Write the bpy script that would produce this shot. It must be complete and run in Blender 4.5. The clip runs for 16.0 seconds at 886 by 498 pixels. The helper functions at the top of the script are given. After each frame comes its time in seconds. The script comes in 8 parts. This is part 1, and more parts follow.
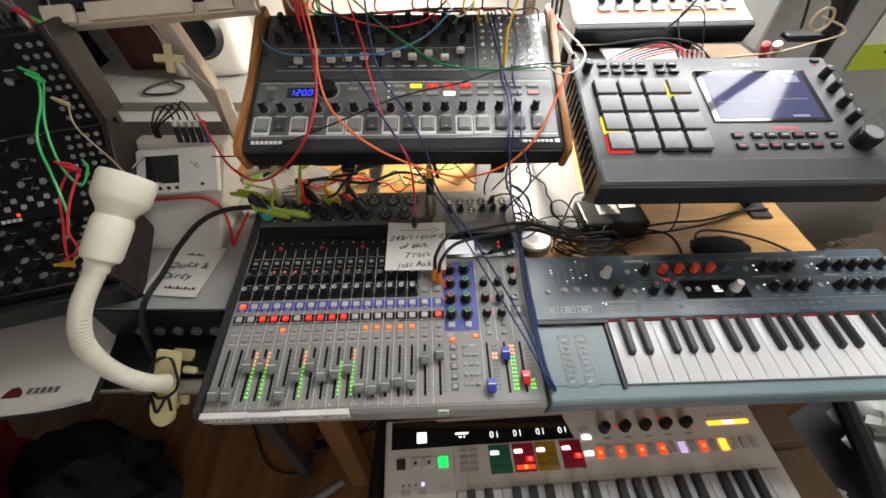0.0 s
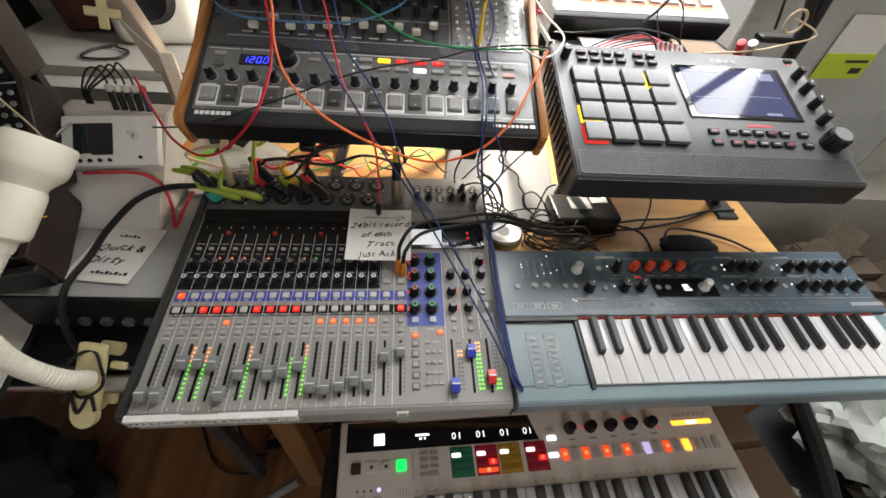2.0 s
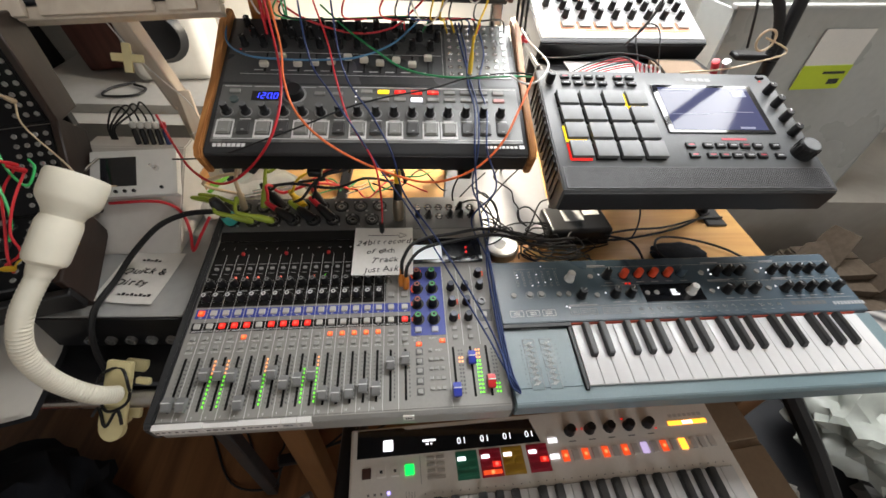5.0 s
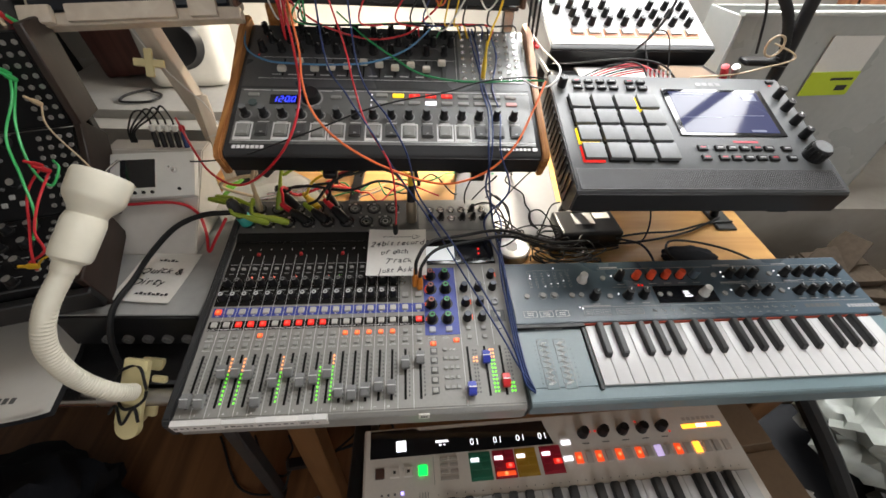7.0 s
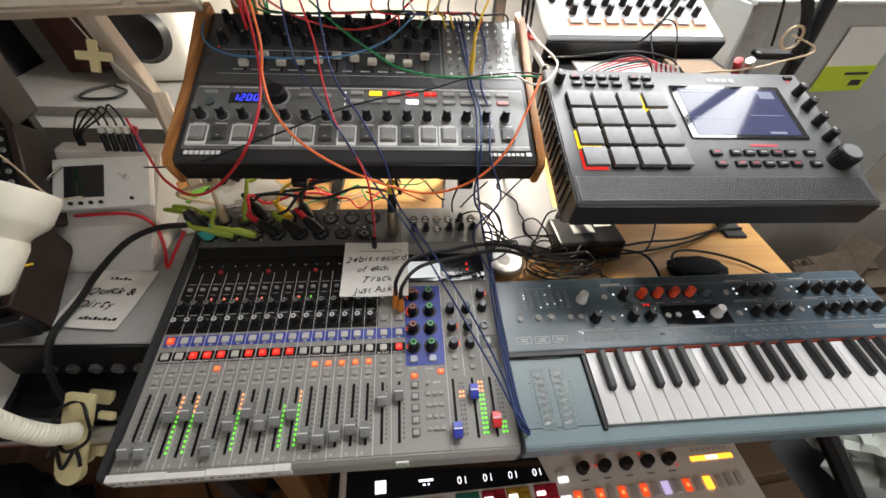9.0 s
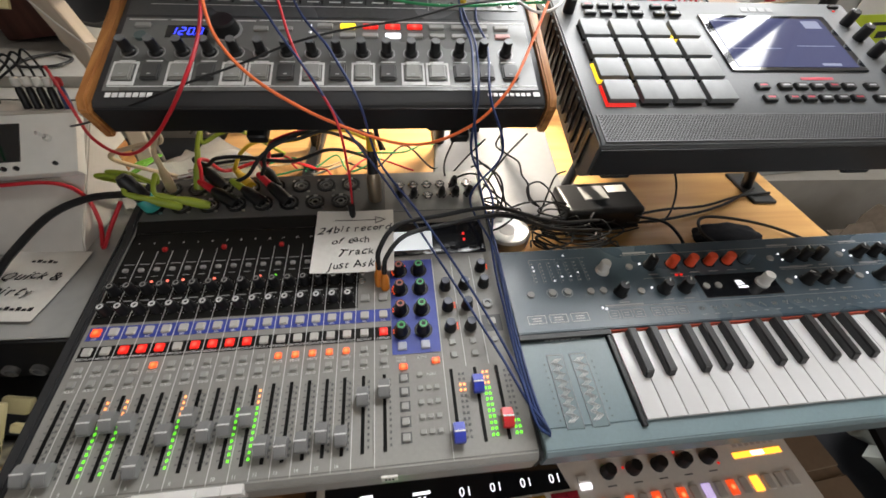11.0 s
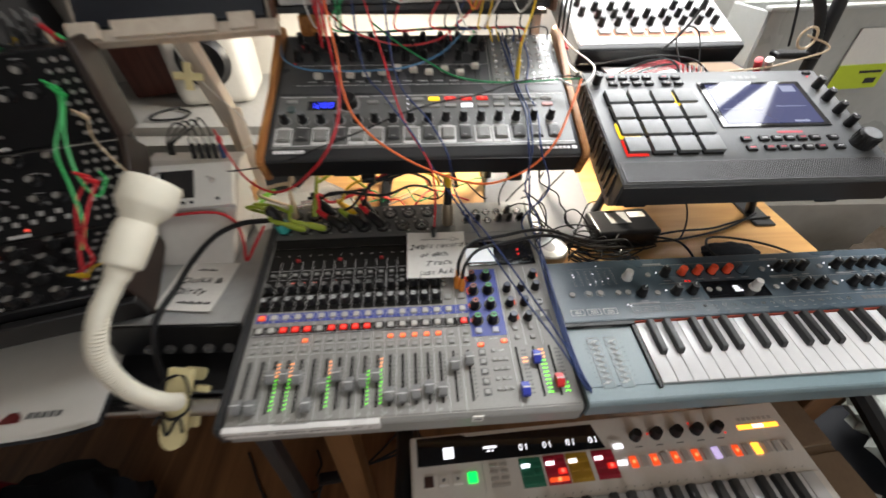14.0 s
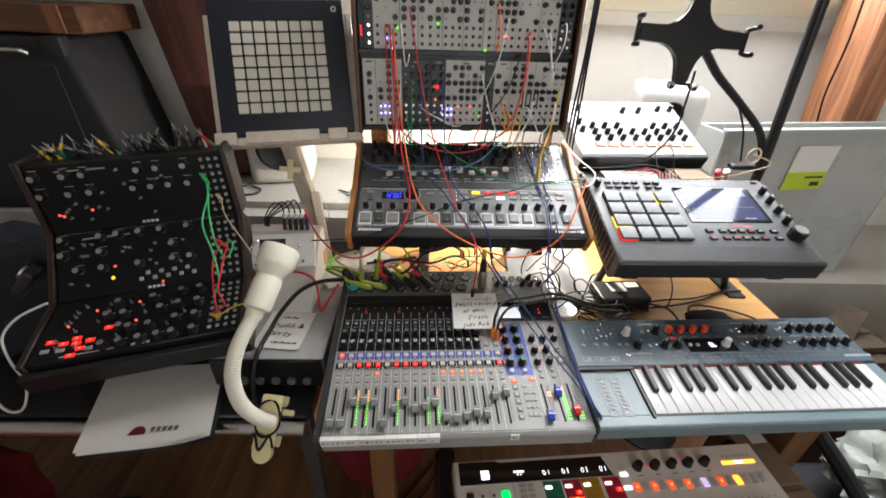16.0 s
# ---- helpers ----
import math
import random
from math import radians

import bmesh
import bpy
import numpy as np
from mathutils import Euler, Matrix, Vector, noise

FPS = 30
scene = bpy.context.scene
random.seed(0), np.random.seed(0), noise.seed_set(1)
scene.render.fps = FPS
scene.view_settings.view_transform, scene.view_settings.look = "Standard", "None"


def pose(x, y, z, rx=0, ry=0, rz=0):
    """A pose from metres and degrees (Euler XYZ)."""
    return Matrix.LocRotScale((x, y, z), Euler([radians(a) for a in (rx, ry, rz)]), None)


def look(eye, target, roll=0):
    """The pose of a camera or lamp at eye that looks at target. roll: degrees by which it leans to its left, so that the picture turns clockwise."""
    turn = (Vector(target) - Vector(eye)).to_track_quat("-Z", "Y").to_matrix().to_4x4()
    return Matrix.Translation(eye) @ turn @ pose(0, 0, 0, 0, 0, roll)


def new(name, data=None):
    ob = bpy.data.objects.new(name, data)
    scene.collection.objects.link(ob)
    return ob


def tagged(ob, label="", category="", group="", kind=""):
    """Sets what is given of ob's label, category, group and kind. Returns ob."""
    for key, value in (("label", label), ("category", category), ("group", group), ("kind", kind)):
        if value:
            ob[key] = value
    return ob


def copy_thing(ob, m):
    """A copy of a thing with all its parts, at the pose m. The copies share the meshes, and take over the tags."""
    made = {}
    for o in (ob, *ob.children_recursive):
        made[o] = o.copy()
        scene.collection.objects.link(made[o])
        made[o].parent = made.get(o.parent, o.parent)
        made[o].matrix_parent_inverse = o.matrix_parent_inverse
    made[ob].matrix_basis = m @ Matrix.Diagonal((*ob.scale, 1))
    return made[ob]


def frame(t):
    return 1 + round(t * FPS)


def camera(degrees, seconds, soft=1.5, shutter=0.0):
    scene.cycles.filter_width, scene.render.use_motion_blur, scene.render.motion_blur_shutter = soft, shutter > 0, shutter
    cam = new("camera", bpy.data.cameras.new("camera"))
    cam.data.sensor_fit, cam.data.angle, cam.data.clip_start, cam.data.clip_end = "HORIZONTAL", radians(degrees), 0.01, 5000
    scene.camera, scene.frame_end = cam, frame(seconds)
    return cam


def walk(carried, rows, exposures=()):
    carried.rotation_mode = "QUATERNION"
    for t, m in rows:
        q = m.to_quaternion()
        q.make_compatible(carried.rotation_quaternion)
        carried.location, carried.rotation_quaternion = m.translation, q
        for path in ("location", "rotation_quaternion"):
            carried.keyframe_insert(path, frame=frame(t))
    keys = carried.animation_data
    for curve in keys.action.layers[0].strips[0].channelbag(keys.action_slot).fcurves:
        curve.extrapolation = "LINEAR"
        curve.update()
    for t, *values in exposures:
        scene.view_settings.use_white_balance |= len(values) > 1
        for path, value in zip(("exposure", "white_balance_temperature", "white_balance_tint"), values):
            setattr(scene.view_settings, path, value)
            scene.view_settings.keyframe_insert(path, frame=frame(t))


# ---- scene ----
cam = camera(95.2, 16.0, soft=1.6, shutter=0.4)
METRES, EYE, TILT, LEAN, TURN = 1.03, 1.28, -46.0, 0.0, 0.0
ROWS = [
    (0.0, 0.0, 0.0, 0.0, 0.0, 0.0, -0.0),
    (0.5, 0.0049, -0.0116, -0.0048, -1.77, -0.72, -0.42),
    (1.0, -0.0052, 0.0131, -0.0263, -1.38, -2.07, -0.97),
    (1.5, -0.0042, 0.028, -0.0162, -2.95, -1.41, -1.45),
    (2.0, 0.0063, 0.0388, -0.0061, -4.3, -0.73, -1.76),
    (2.5, 0.0174, 0.0423, 0.0055, -4.89, -0.9, -1.75),
    (3.0, 0.0153, 0.0445, 0.0127, -4.58, 0.53, -1.46),
    (3.5, 0.0208, 0.0358, 0.025, -5.85, 1.2, -0.88),
    (4.0, 0.017, 0.0193, 0.0182, -4.62, 1.53, -0.31),
    (6.5, 0.0027, -0.0066, -0.0255, -3.15, 1.58, -0.07),
    (7.0, -0.0037, -0.0057, -0.0212, -3.06, 2.8, -0.18),
    (7.5, -0.0056, 0.0009, -0.0073, -2.78, 2.2, -0.5),
    (8.0, -0.0082, 0.0264, 0.0065, -2.22, 2.58, -0.63),
    (8.5, 0.0127, 0.0409, 0.0176, -3.16, 2.28, -0.4),
    (11.0, 0.0224, 0.1539, -0.0209, -4.63, 1.57, 1.6),
    (11.5, 0.0577, 0.1613, 0.04, -5.34, 2.2, 2.04),
    (12.0, 0.0696, 0.1715, 0.0541, -5.58, 2.19, 2.48),
    (12.5, 0.0748, 0.1733, 0.0566, -5.59, 2.05, 2.71),
    (13.0, 0.087, 0.1681, 0.0594, -5.51, 2.17, 2.64),
    (13.5, 0.0583, 0.1429, 0.0234, -3.6, 2.3, 2.15),
    (14.0, -0.0524, 0.0043, -0.041, -1.78, 4.93, 1.36),
    (14.5, -0.1347, -0.1084, -0.068, 0.25, 6.93, 0.41),
    (15.0, -0.1469, -0.1368, -0.0879, -1.19, 8.88, -0.04),
    (15.5, -0.1398, -0.1483, -0.0928, -2.01, 11.27, -0.34),
    (16.0, -0.1388, -0.1704, -0.0763, -2.39, 14.39, -0.46),
]
walk(cam, [(t, pose(0, 0, EYE, TILT, LEAN, TURN) @ pose(METRES * x, METRES * y, METRES * z, 90 + pitch, roll, yaw)) for t, x, y, z, yaw, pitch, roll in ROWS],
     exposures=[(0.0, 0.03, 6600, 10), (13.4, 0.0, 6600, 10), (14.6, 0.24, 6450, 10), (16.0, 0.27, 6400, 10)])


# ---- light ----
world = bpy.data.worlds.new("sky_world")
scene.world = world
world.use_nodes = True
wn = world.node_tree
sky = wn.nodes.new("ShaderNodeTexSky")
sky.sky_type, sky.sun_disc = "NISHITA", False
sky.sun_elevation, sky.sun_rotation = radians(42), radians(15)
wn.links.new(sky.outputs[0], wn.nodes["Background"].inputs[0])
wn.nodes["Background"].inputs[1].default_value = 0.12
SKYLIGHT_POWER, LAMP_POWER, ROOM_POWER = 31.0, 3.4, 11.0


def area_light(name, m, sx, sy, watts, colour):
    d = bpy.data.lights.new(name, "AREA")
    d.shape, d.size, d.size_y, d.energy, d.color = "RECTANGLE", sx, sy, watts, colour
    ob = new(name, d)
    ob.matrix_world = m
    return ob


# ---- materials ----
def mat(name, colour, rough=0.5, metal=0.0, vary=0.12, grain=60.0, bump=0.05, stain=6.0, coat=0.0, alpha=1.0, stretch=(1, 1, 1), spec=0.5):
    m = bpy.data.materials.new(name)
    m.use_nodes = True
    nt = m.node_tree
    N, Lk = nt.nodes, nt.links
    b = N["Principled BSDF"]
    tc = N.new("ShaderNodeTexCoord")
    mp = N.new("ShaderNodeMapping")
    mp.inputs["Scale"].default_value = stretch
    Lk.new(tc.outputs["Object"], mp.inputs["Vector"])
    fine, big = N.new("ShaderNodeTexNoise"), N.new("ShaderNodeTexNoise")
    fine.inputs["Scale"].default_value, fine.inputs["Detail"].default_value = grain, 5
    big.inputs["Scale"].default_value, big.inputs["Detail"].default_value = stain, 3
    Lk.new(mp.outputs[0], fine.inputs["Vector"])
    Lk.new(mp.outputs[0], big.inputs["Vector"])
    info = N.new("ShaderNodeObjectInfo")
    s1 = N.new("ShaderNodeMath"); s1.operation = "ADD"
    Lk.new(fine.outputs["Fac"], s1.inputs[0]); Lk.new(big.outputs["Fac"], s1.inputs[1])
    s2 = N.new("ShaderNodeMath"); s2.operation = "MULTIPLY_ADD"
    Lk.new(info.outputs["Random"], s2.inputs[0]); s2.inputs[1].default_value = 0.35
    Lk.new(s1.outputs[0], s2.inputs[2])
    ramp = N.new("ShaderNodeMapRange")
    ramp.inputs["From Min"].default_value, ramp.inputs["From Max"].default_value = 0.7, 1.65
    ramp.inputs["To Min"].default_value, ramp.inputs["To Max"].default_value = 1 - vary, 1 + vary
    Lk.new(s2.outputs[0], ramp.inputs["Value"])
    mul = N.new("ShaderNodeVectorMath"); mul.operation = "SCALE"
    mul.inputs[0].default_value = colour
    Lk.new(ramp.outputs[0], mul.inputs["Scale"])
    Lk.new(mul.outputs[0], b.inputs["Base Color"])
    rr = N.new("ShaderNodeMapRange")
    rr.inputs["From Min"].default_value, rr.inputs["From Max"].default_value = 0.3, 0.7
    rr.inputs["To Min"].default_value, rr.inputs["To Max"].default_value = max(0.03, rough - 0.08), min(1.0, rough + 0.1)
    Lk.new(big.outputs["Fac"], rr.inputs["Value"])
    Lk.new(rr.outputs[0], b.inputs["Roughness"])
    b.inputs["Metallic"].default_value = metal
    b.inputs["Coat Weight"].default_value = coat
    b.inputs["Specular IOR Level"].default_value = spec
    b.inputs["Alpha"].default_value = alpha
    if bump:
        bp = N.new("ShaderNodeBump")
        bp.inputs["Strength"].default_value, bp.inputs["Distance"].default_value = bump, 0.001
        Lk.new(fine.outputs["Fac"], bp.inputs["Height"])
        Lk.new(bp.outputs[0], b.inputs["Normal"])
    return m


def wood(name, light, dark, scale=3.0, rough=0.45, axis=0):
    m = mat(name, light, rough, vary=0.1, grain=90, bump=0.08)
    nt = m.node_tree
    N, Lk = nt.nodes, nt.links
    tc, mp, nz = N.new("ShaderNodeTexCoord"), N.new("ShaderNodeMapping"), N.new("ShaderNodeTexNoise")
    st = [22.0, 22.0, 22.0]
    st[axis] = 1.6
    mp.inputs["Scale"].default_value = st
    nz.inputs["Scale"].default_value, nz.inputs["Detail"].default_value, nz.inputs["Distortion"].default_value = scale, 6, 1.2
    Lk.new(tc.outputs["Object"], mp.inputs["Vector"]); Lk.new(mp.outputs[0], nz.inputs["Vector"])
    cr = N.new("ShaderNodeValToRGB")
    cr.color_ramp.elements[0].position, cr.color_ramp.elements[1].position = 0.35, 0.68
    cr.color_ramp.elements[0].color, cr.color_ramp.elements[1].color = (*dark, 1), (*light, 1)
    Lk.new(nz.outputs["Fac"], cr.inputs[0])
    Lk.new(cr.outputs[0], N["Principled BSDF"].inputs["Base Color"])
    return m


def glow(name, colour, strength, base=None, core=None):
    m = bpy.data.materials.new(name)
    m.use_nodes = True
    b = m.node_tree.nodes["Principled BSDF"]
    b.inputs["Base Color"].default_value = (*(base or colour), 1)
    b.inputs["Roughness"].default_value = 0.35
    b.inputs["Emission Color"].default_value = (*colour, 1)
    b.inputs["Emission Strength"].default_value = strength
    if core:
        # the diode sits under the middle of the cap, so the cap is hottest there
        N, Lk = m.node_tree.nodes, m.node_tree.links
        tc, ln, rg, mx = N.new("ShaderNodeTexCoord"), N.new("ShaderNodeVectorMath"), N.new("ShaderNodeMapRange"), N.new("ShaderNodeMixRGB")
        ln.operation = "LENGTH"
        rg.interpolation_type = "SMOOTHSTEP"
        rg.inputs["From Min"].default_value, rg.inputs["From Max"].default_value = 0.0004, 0.0046
        mx.inputs[1].default_value, mx.inputs[2].default_value = (*core, 1), (*colour, 1)
        Lk.new(tc.outputs["Object"], ln.inputs[0]); Lk.new(ln.outputs["Value"], rg.inputs["Value"])
        Lk.new(rg.outputs[0], mx.inputs[0]); Lk.new(mx.outputs[0], b.inputs["Emission Color"])
    return m


MIX = mat("mixer_grey_paint", (0.275, 0.268, 0.25), 0.38, vary=0.1, grain=250, bump=0.06)
MIXDARK = mat("mixer_dark_paint", (0.012, 0.0112, 0.0105), 0.6, vary=0.2, grain=200, spec=0.14)
BLUEINK = mat("blue_printed_panel", (0.045, 0.07, 0.36), 0.45, vary=0.1, grain=150)
BLACK = mat("black_plastic", (0.010, 0.010, 0.011), 0.36, vary=0.2, grain=120, bump=0.04, spec=0.35)
RUBBER = mat("black_rubber", (0.02, 0.02, 0.021), 0.7, vary=0.2, grain=90, spec=0.3)
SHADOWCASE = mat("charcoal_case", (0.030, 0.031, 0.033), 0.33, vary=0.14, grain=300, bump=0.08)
GREYPAD = mat("grey_rubber_pad", (0.13, 0.134, 0.138), 0.5, vary=0.15, grain=120)
GREYCAP = mat("grey_button_cap", (0.52, 0.505, 0.47), 0.5, vary=0.1)
MIDCAP = mat("dim_grey_cap", (0.34, 0.335, 0.32), 0.5, vary=0.1)
FADER = mat("grey_fader_cap", (0.20, 0.20, 0.20), 0.35, vary=0.1)
BLUECAP = mat("blue_fader_cap", (0.03, 0.05, 0.42), 0.35)
REDCAP = mat("red_fader_cap", (0.62, 0.02, 0.025), 0.35)
REDKNOB = mat("red_orange_knob", (0.75, 0.085, 0.03), 0.4)
WHITEPL = mat("white_plastic", (0.72, 0.71, 0.68), 0.4, vary=0.06)
CREAM = mat("cream_plastic", (0.76, 0.72, 0.60), 0.42, vary=0.06)
YELLOWED = mat("yellowed_cream_plastic", (0.70, 0.61, 0.33), 0.45, vary=0.1)
KEYWHITE = mat("white_key", (0.57, 0.565, 0.565), 0.25, vary=0.03, bump=0)
KEYBLACK = mat("black_key", (0.012, 0.012, 0.013), 0.4, vary=0.2)
STEELBLUE = mat("dark_steel_blue_panel", (0.062, 0.092, 0.118), 0.3, vary=0.12, grain=300)
PALEBLUE = mat("pale_steel_blue_panel", (0.140, 0.194, 0.213), 0.33, vary=0.1, grain=300)
SAND = mat("warm_white_case", (0.68, 0.635, 0.59), 0.45, vary=0.06, grain=200)
SILVER = mat("brushed_silver_panel", (0.30, 0.30, 0.295), 0.48, metal=0.2, vary=0.1, grain=200)
ALU = mat("aluminium", (0.6, 0.6, 0.6), 0.3, metal=1.0, vary=0.1)
CHROME = mat("chrome", (0.8, 0.8, 0.8), 0.12, metal=1.0, vary=0.05, bump=0)
GUNMETAL = mat("grey_metal", (0.22, 0.22, 0.22), 0.4, metal=0.3, vary=0.15)
RACKMETAL = mat("dull_knob_silver", (0.36, 0.355, 0.34), 0.38, metal=0.75, vary=0.25)
PAPER = mat("white_paper", (0.72, 0.70, 0.66), 0.8, vary=0.05, grain=180, bump=0.1)
TAPE = mat("white_tape", (0.68, 0.66, 0.64), 0.6, vary=0.12, grain=90)
INK = mat("black_ink", (0.015, 0.015, 0.018), 0.6, vary=0.1, bump=0)
PRINT = mat("white_print", (0.68, 0.68, 0.67), 0.5, vary=0.08, bump=0)
GREYPRINT = mat("grey_print", (0.33, 0.33, 0.33), 0.5, vary=0.1, bump=0)
DARKPRINT = mat("dark_grey_print", (0.12, 0.12, 0.12), 0.5, vary=0.1, bump=0)
# Near-black for unlit lamps; on slots, holes and wells it paints recess shade.
DEEP = mat("unlit_and_recess_shade", (0.006, 0.006, 0.006), 0.6, vary=0.2, bump=0, spec=0.15)
GLASSBLACK = mat("black_glossy_screen", (0.008, 0.009, 0.012), 0.06, vary=0.1, bump=0, coat=0.6)
ORANGEWOOD = wood("orange_side_wood", (0.56, 0.26, 0.08), (0.27, 0.095, 0.025), 3.0, 0.4, axis=1)
TABLEWOOD = wood("light_beech_tabletop", (0.60, 0.34, 0.12), (0.46, 0.235, 0.075), 1.2, 0.4, axis=0)
REDWOOD = wood("dark_red_brown_wood", (0.125, 0.042, 0.03), (0.06, 0.018, 0.014), 1.5, 0.5, axis=2)
BEAMWOOD = wood("old_oak_beam_wood", (0.36, 0.15, 0.065), (0.15, 0.055, 0.024), 1.4, 0.75, axis=2)
FLOORWOOD = wood("brown_floorboard_wood", (0.26, 0.12, 0.048), (0.14, 0.06, 0.024), 0.8, 0.45, axis=1)
PALEWOOD = wood("pale_whitewashed_wood", (0.70, 0.62, 0.52), (0.60, 0.51, 0.42), 1.5, 0.6, axis=2)
PLASTER = mat("off_white_plaster", (0.60, 0.575, 0.53), 0.9, vary=0.06, grain=30, bump=0.25, stain=2.0)
CEIL = mat("white_ceiling_plaster", (0.74, 0.72, 0.67), 0.9, vary=0.05, grain=30, bump=0.2, stain=2.0)
CREAMFRAME = mat("cream_window_paint", (0.78, 0.73, 0.58), 0.5, vary=0.05)
CARDB = mat("brown_cardboard", (0.20, 0.135, 0.085), 0.85, vary=0.12, grain=120, bump=0.15)
BINPL = mat("frosted_grey_plastic", (0.42, 0.43, 0.41), 0.3, vary=0.08)
LIME = mat("lime_green_label", (0.50, 0.62, 0.03), 0.6, vary=0.05)
REDCLOTH = mat("dark_red_cloth", (0.22, 0.012, 0.02), 0.95, vary=0.25, grain=300, bump=0.4)
DARKCLOTH = mat("dark_navy_cloth", (0.012, 0.014, 0.02), 0.95, vary=0.3, grain=200, bump=0.4)
FOIL = mat("clear_crinkled_plastic_film", (0.55, 0.55, 0.53), 0.22, vary=0.3, grain=60, bump=0.5)
GOLD = mat("orange_plug_plastic", (0.65, 0.22, 0.03), 0.35)
TEAL = mat("teal_plastic", (0.03, 0.30, 0.27), 0.4)
C_RED = mat("red_cable_jacket", (0.55, 0.018, 0.03), 0.4)
C_ORANGE = mat("orange_cable_jacket", (0.82, 0.17, 0.05), 0.4)
C_BLUE = mat("blue_cable_jacket", (0.014, 0.034, 0.125), 0.42)
C_LBLUE = mat("light_blue_cable_jacket", (0.07, 0.20, 0.36), 0.4)
C_GREEN = mat("green_cable_jacket", (0.02, 0.26, 0.09), 0.4)
C_LGREEN = mat("bright_green_cable_jacket", (0.05, 0.50, 0.14), 0.4)
C_YELLOW = mat("yellow_cable_jacket", (0.70, 0.45, 0.02), 0.4)
C_LIME = mat("yellow_green_cable_jacket", (0.27, 0.35, 0.03), 0.4)
C_WHITE = mat("white_cable_jacket", (0.66, 0.65, 0.62), 0.4)
C_BEIGE = mat("beige_cable_jacket", (0.58, 0.45, 0.30), 0.4)
C_BLACK = mat("black_cable_jacket", (0.011, 0.011, 0.012), 0.45, spec=0.35)
L_RED = glow("lit_red", (0.50, 0.012, 0.008), 1.4, core=(1.7, 0.34, 0.22))
L_ORANGE = glow("lit_orange", (0.56, 0.055, 0.012), 1.4, core=(1.7, 0.66, 0.22))
L_AMBER = glow("lit_amber", (1.0, 0.38, 0.03), 2.6)
L_YELLOW = glow("lit_yellow", (1.0, 0.72, 0.03), 1.1)
L_GREEN = glow("lit_green", (0.16, 1.0, 0.03), 1.1)
L_GREEN2 = glow("lit_emerald", (0.0, 1.0, 0.12), 1.3)
L_WHITE = glow("lit_white", (0.93, 0.93, 1.0), 1.4)
L_BLUE = glow("lit_blue", (0.03, 0.05, 1.0), 3.0)
L_VIOLET = glow("lit_violet", (0.40, 0.34, 1.0), 2.5)
L_PALEV = glow("lit_pale_violet", (0.62, 0.50, 0.85), 0.75)
L_LCD = glow("lit_lcd_white", (0.72, 0.76, 0.80), 0.55)
L_SCREEN = glow("lit_touch_screen_blue", (0.10, 0.12, 0.30), 0.5, base=(0.02, 0.02, 0.03))
L_SCREEN2 = glow("lit_touch_screen_pale", (0.5, 0.55, 0.75), 0.7, base=(0.02, 0.02, 0.03))
L_LAMP = glow("lit_lamp_diffuser", (1.0, 0.93, 0.78), 14.0)
P_GREEN = mat("dark_green_button", (0.02, 0.17, 0.10), 0.4)
P_RED = mat("crimson_button", (0.40, 0.012, 0.035), 0.4)
P_MUSTARD = mat("mustard_button", (0.42, 0.24, 0.02), 0.4)
for smooth in (L_SCREEN, L_SCREEN2):
    smooth.node_tree.nodes["Principled BSDF"].inputs["Roughness"].default_value = 0.07
    smooth.node_tree.nodes["Principled BSDF"].inputs["Specular IOR Level"].default_value = 0.28


# ---- mesh helpers ----
def to_mesh(bm, name, material, smooth=True):
    me = bpy.data.meshes.new(name)
    bmesh.ops.recalc_face_normals(bm, faces=bm.faces)
    bm.to_mesh(me)
    bm.free()
    me.materials.append(material)
    if smooth:
        for p in me.polygons:
            p.use_smooth = True
        me.set_sharp_from_angle(angle=radians(38))
    return me


def put(name, me, parent=None, m=None, label=""):
    ob = new(name, me)
    if parent is not None:
        ob.parent = parent
    if m is not None:
        ob.matrix_basis = m
    if label:
        ob["label"] = label
    return ob


def part(name, bm, material, parent=None, label="", m=None):
    return put(name, to_mesh(bm, name, material), parent, m, label)


def thing(name, label, category, m=None, group="", kind=""):
    ob = new(name)
    ob.empty_display_size = 0.05
    if m is not None:
        ob.matrix_basis = m
    return tagged(ob, label, category, group, kind)


def T(x, y, z=0.0, rz=0.0):
    return pose(x, y, z, 0, 0, rz)


def box(x0, y0, z0, x1, y1, z1, bev=0.0008, seg=1, bm=None):
    own = bm is None
    bm = bmesh.new() if own else bm
    r = bmesh.ops.create_cube(bm, size=1.0, matrix=Matrix.Translation(((x0 + x1) / 2, (y0 + y1) / 2, (z0 + z1) / 2)) @ Matrix.Diagonal((x1 - x0, y1 - y0, z1 - z0, 1)))
    if bev > 0:
        es = {e for v in r["verts"] for e in v.link_edges}
        bmesh.ops.bevel(bm, geom=list(es), offset=bev, segments=seg, affect="EDGES", profile=0.6)
    return bm


def frustum(x0, y0, x1, y1, z0, z1, inset, bev=0.0006):
    bm = box(x0, y0, z0, x1, y1, z1, 0)
    for v in bm.verts:
        if v.co.z > (z0 + z1) / 2:
            v.co.x += inset if v.co.x < (x0 + x1) / 2 else -inset
            v.co.y += inset if v.co.y < (y0 + y1) / 2 else -inset
    if bev:
        bmesh.ops.bevel(bm, geom=bm.edges[:], offset=bev, segments=2, affect="EDGES")
    return bm


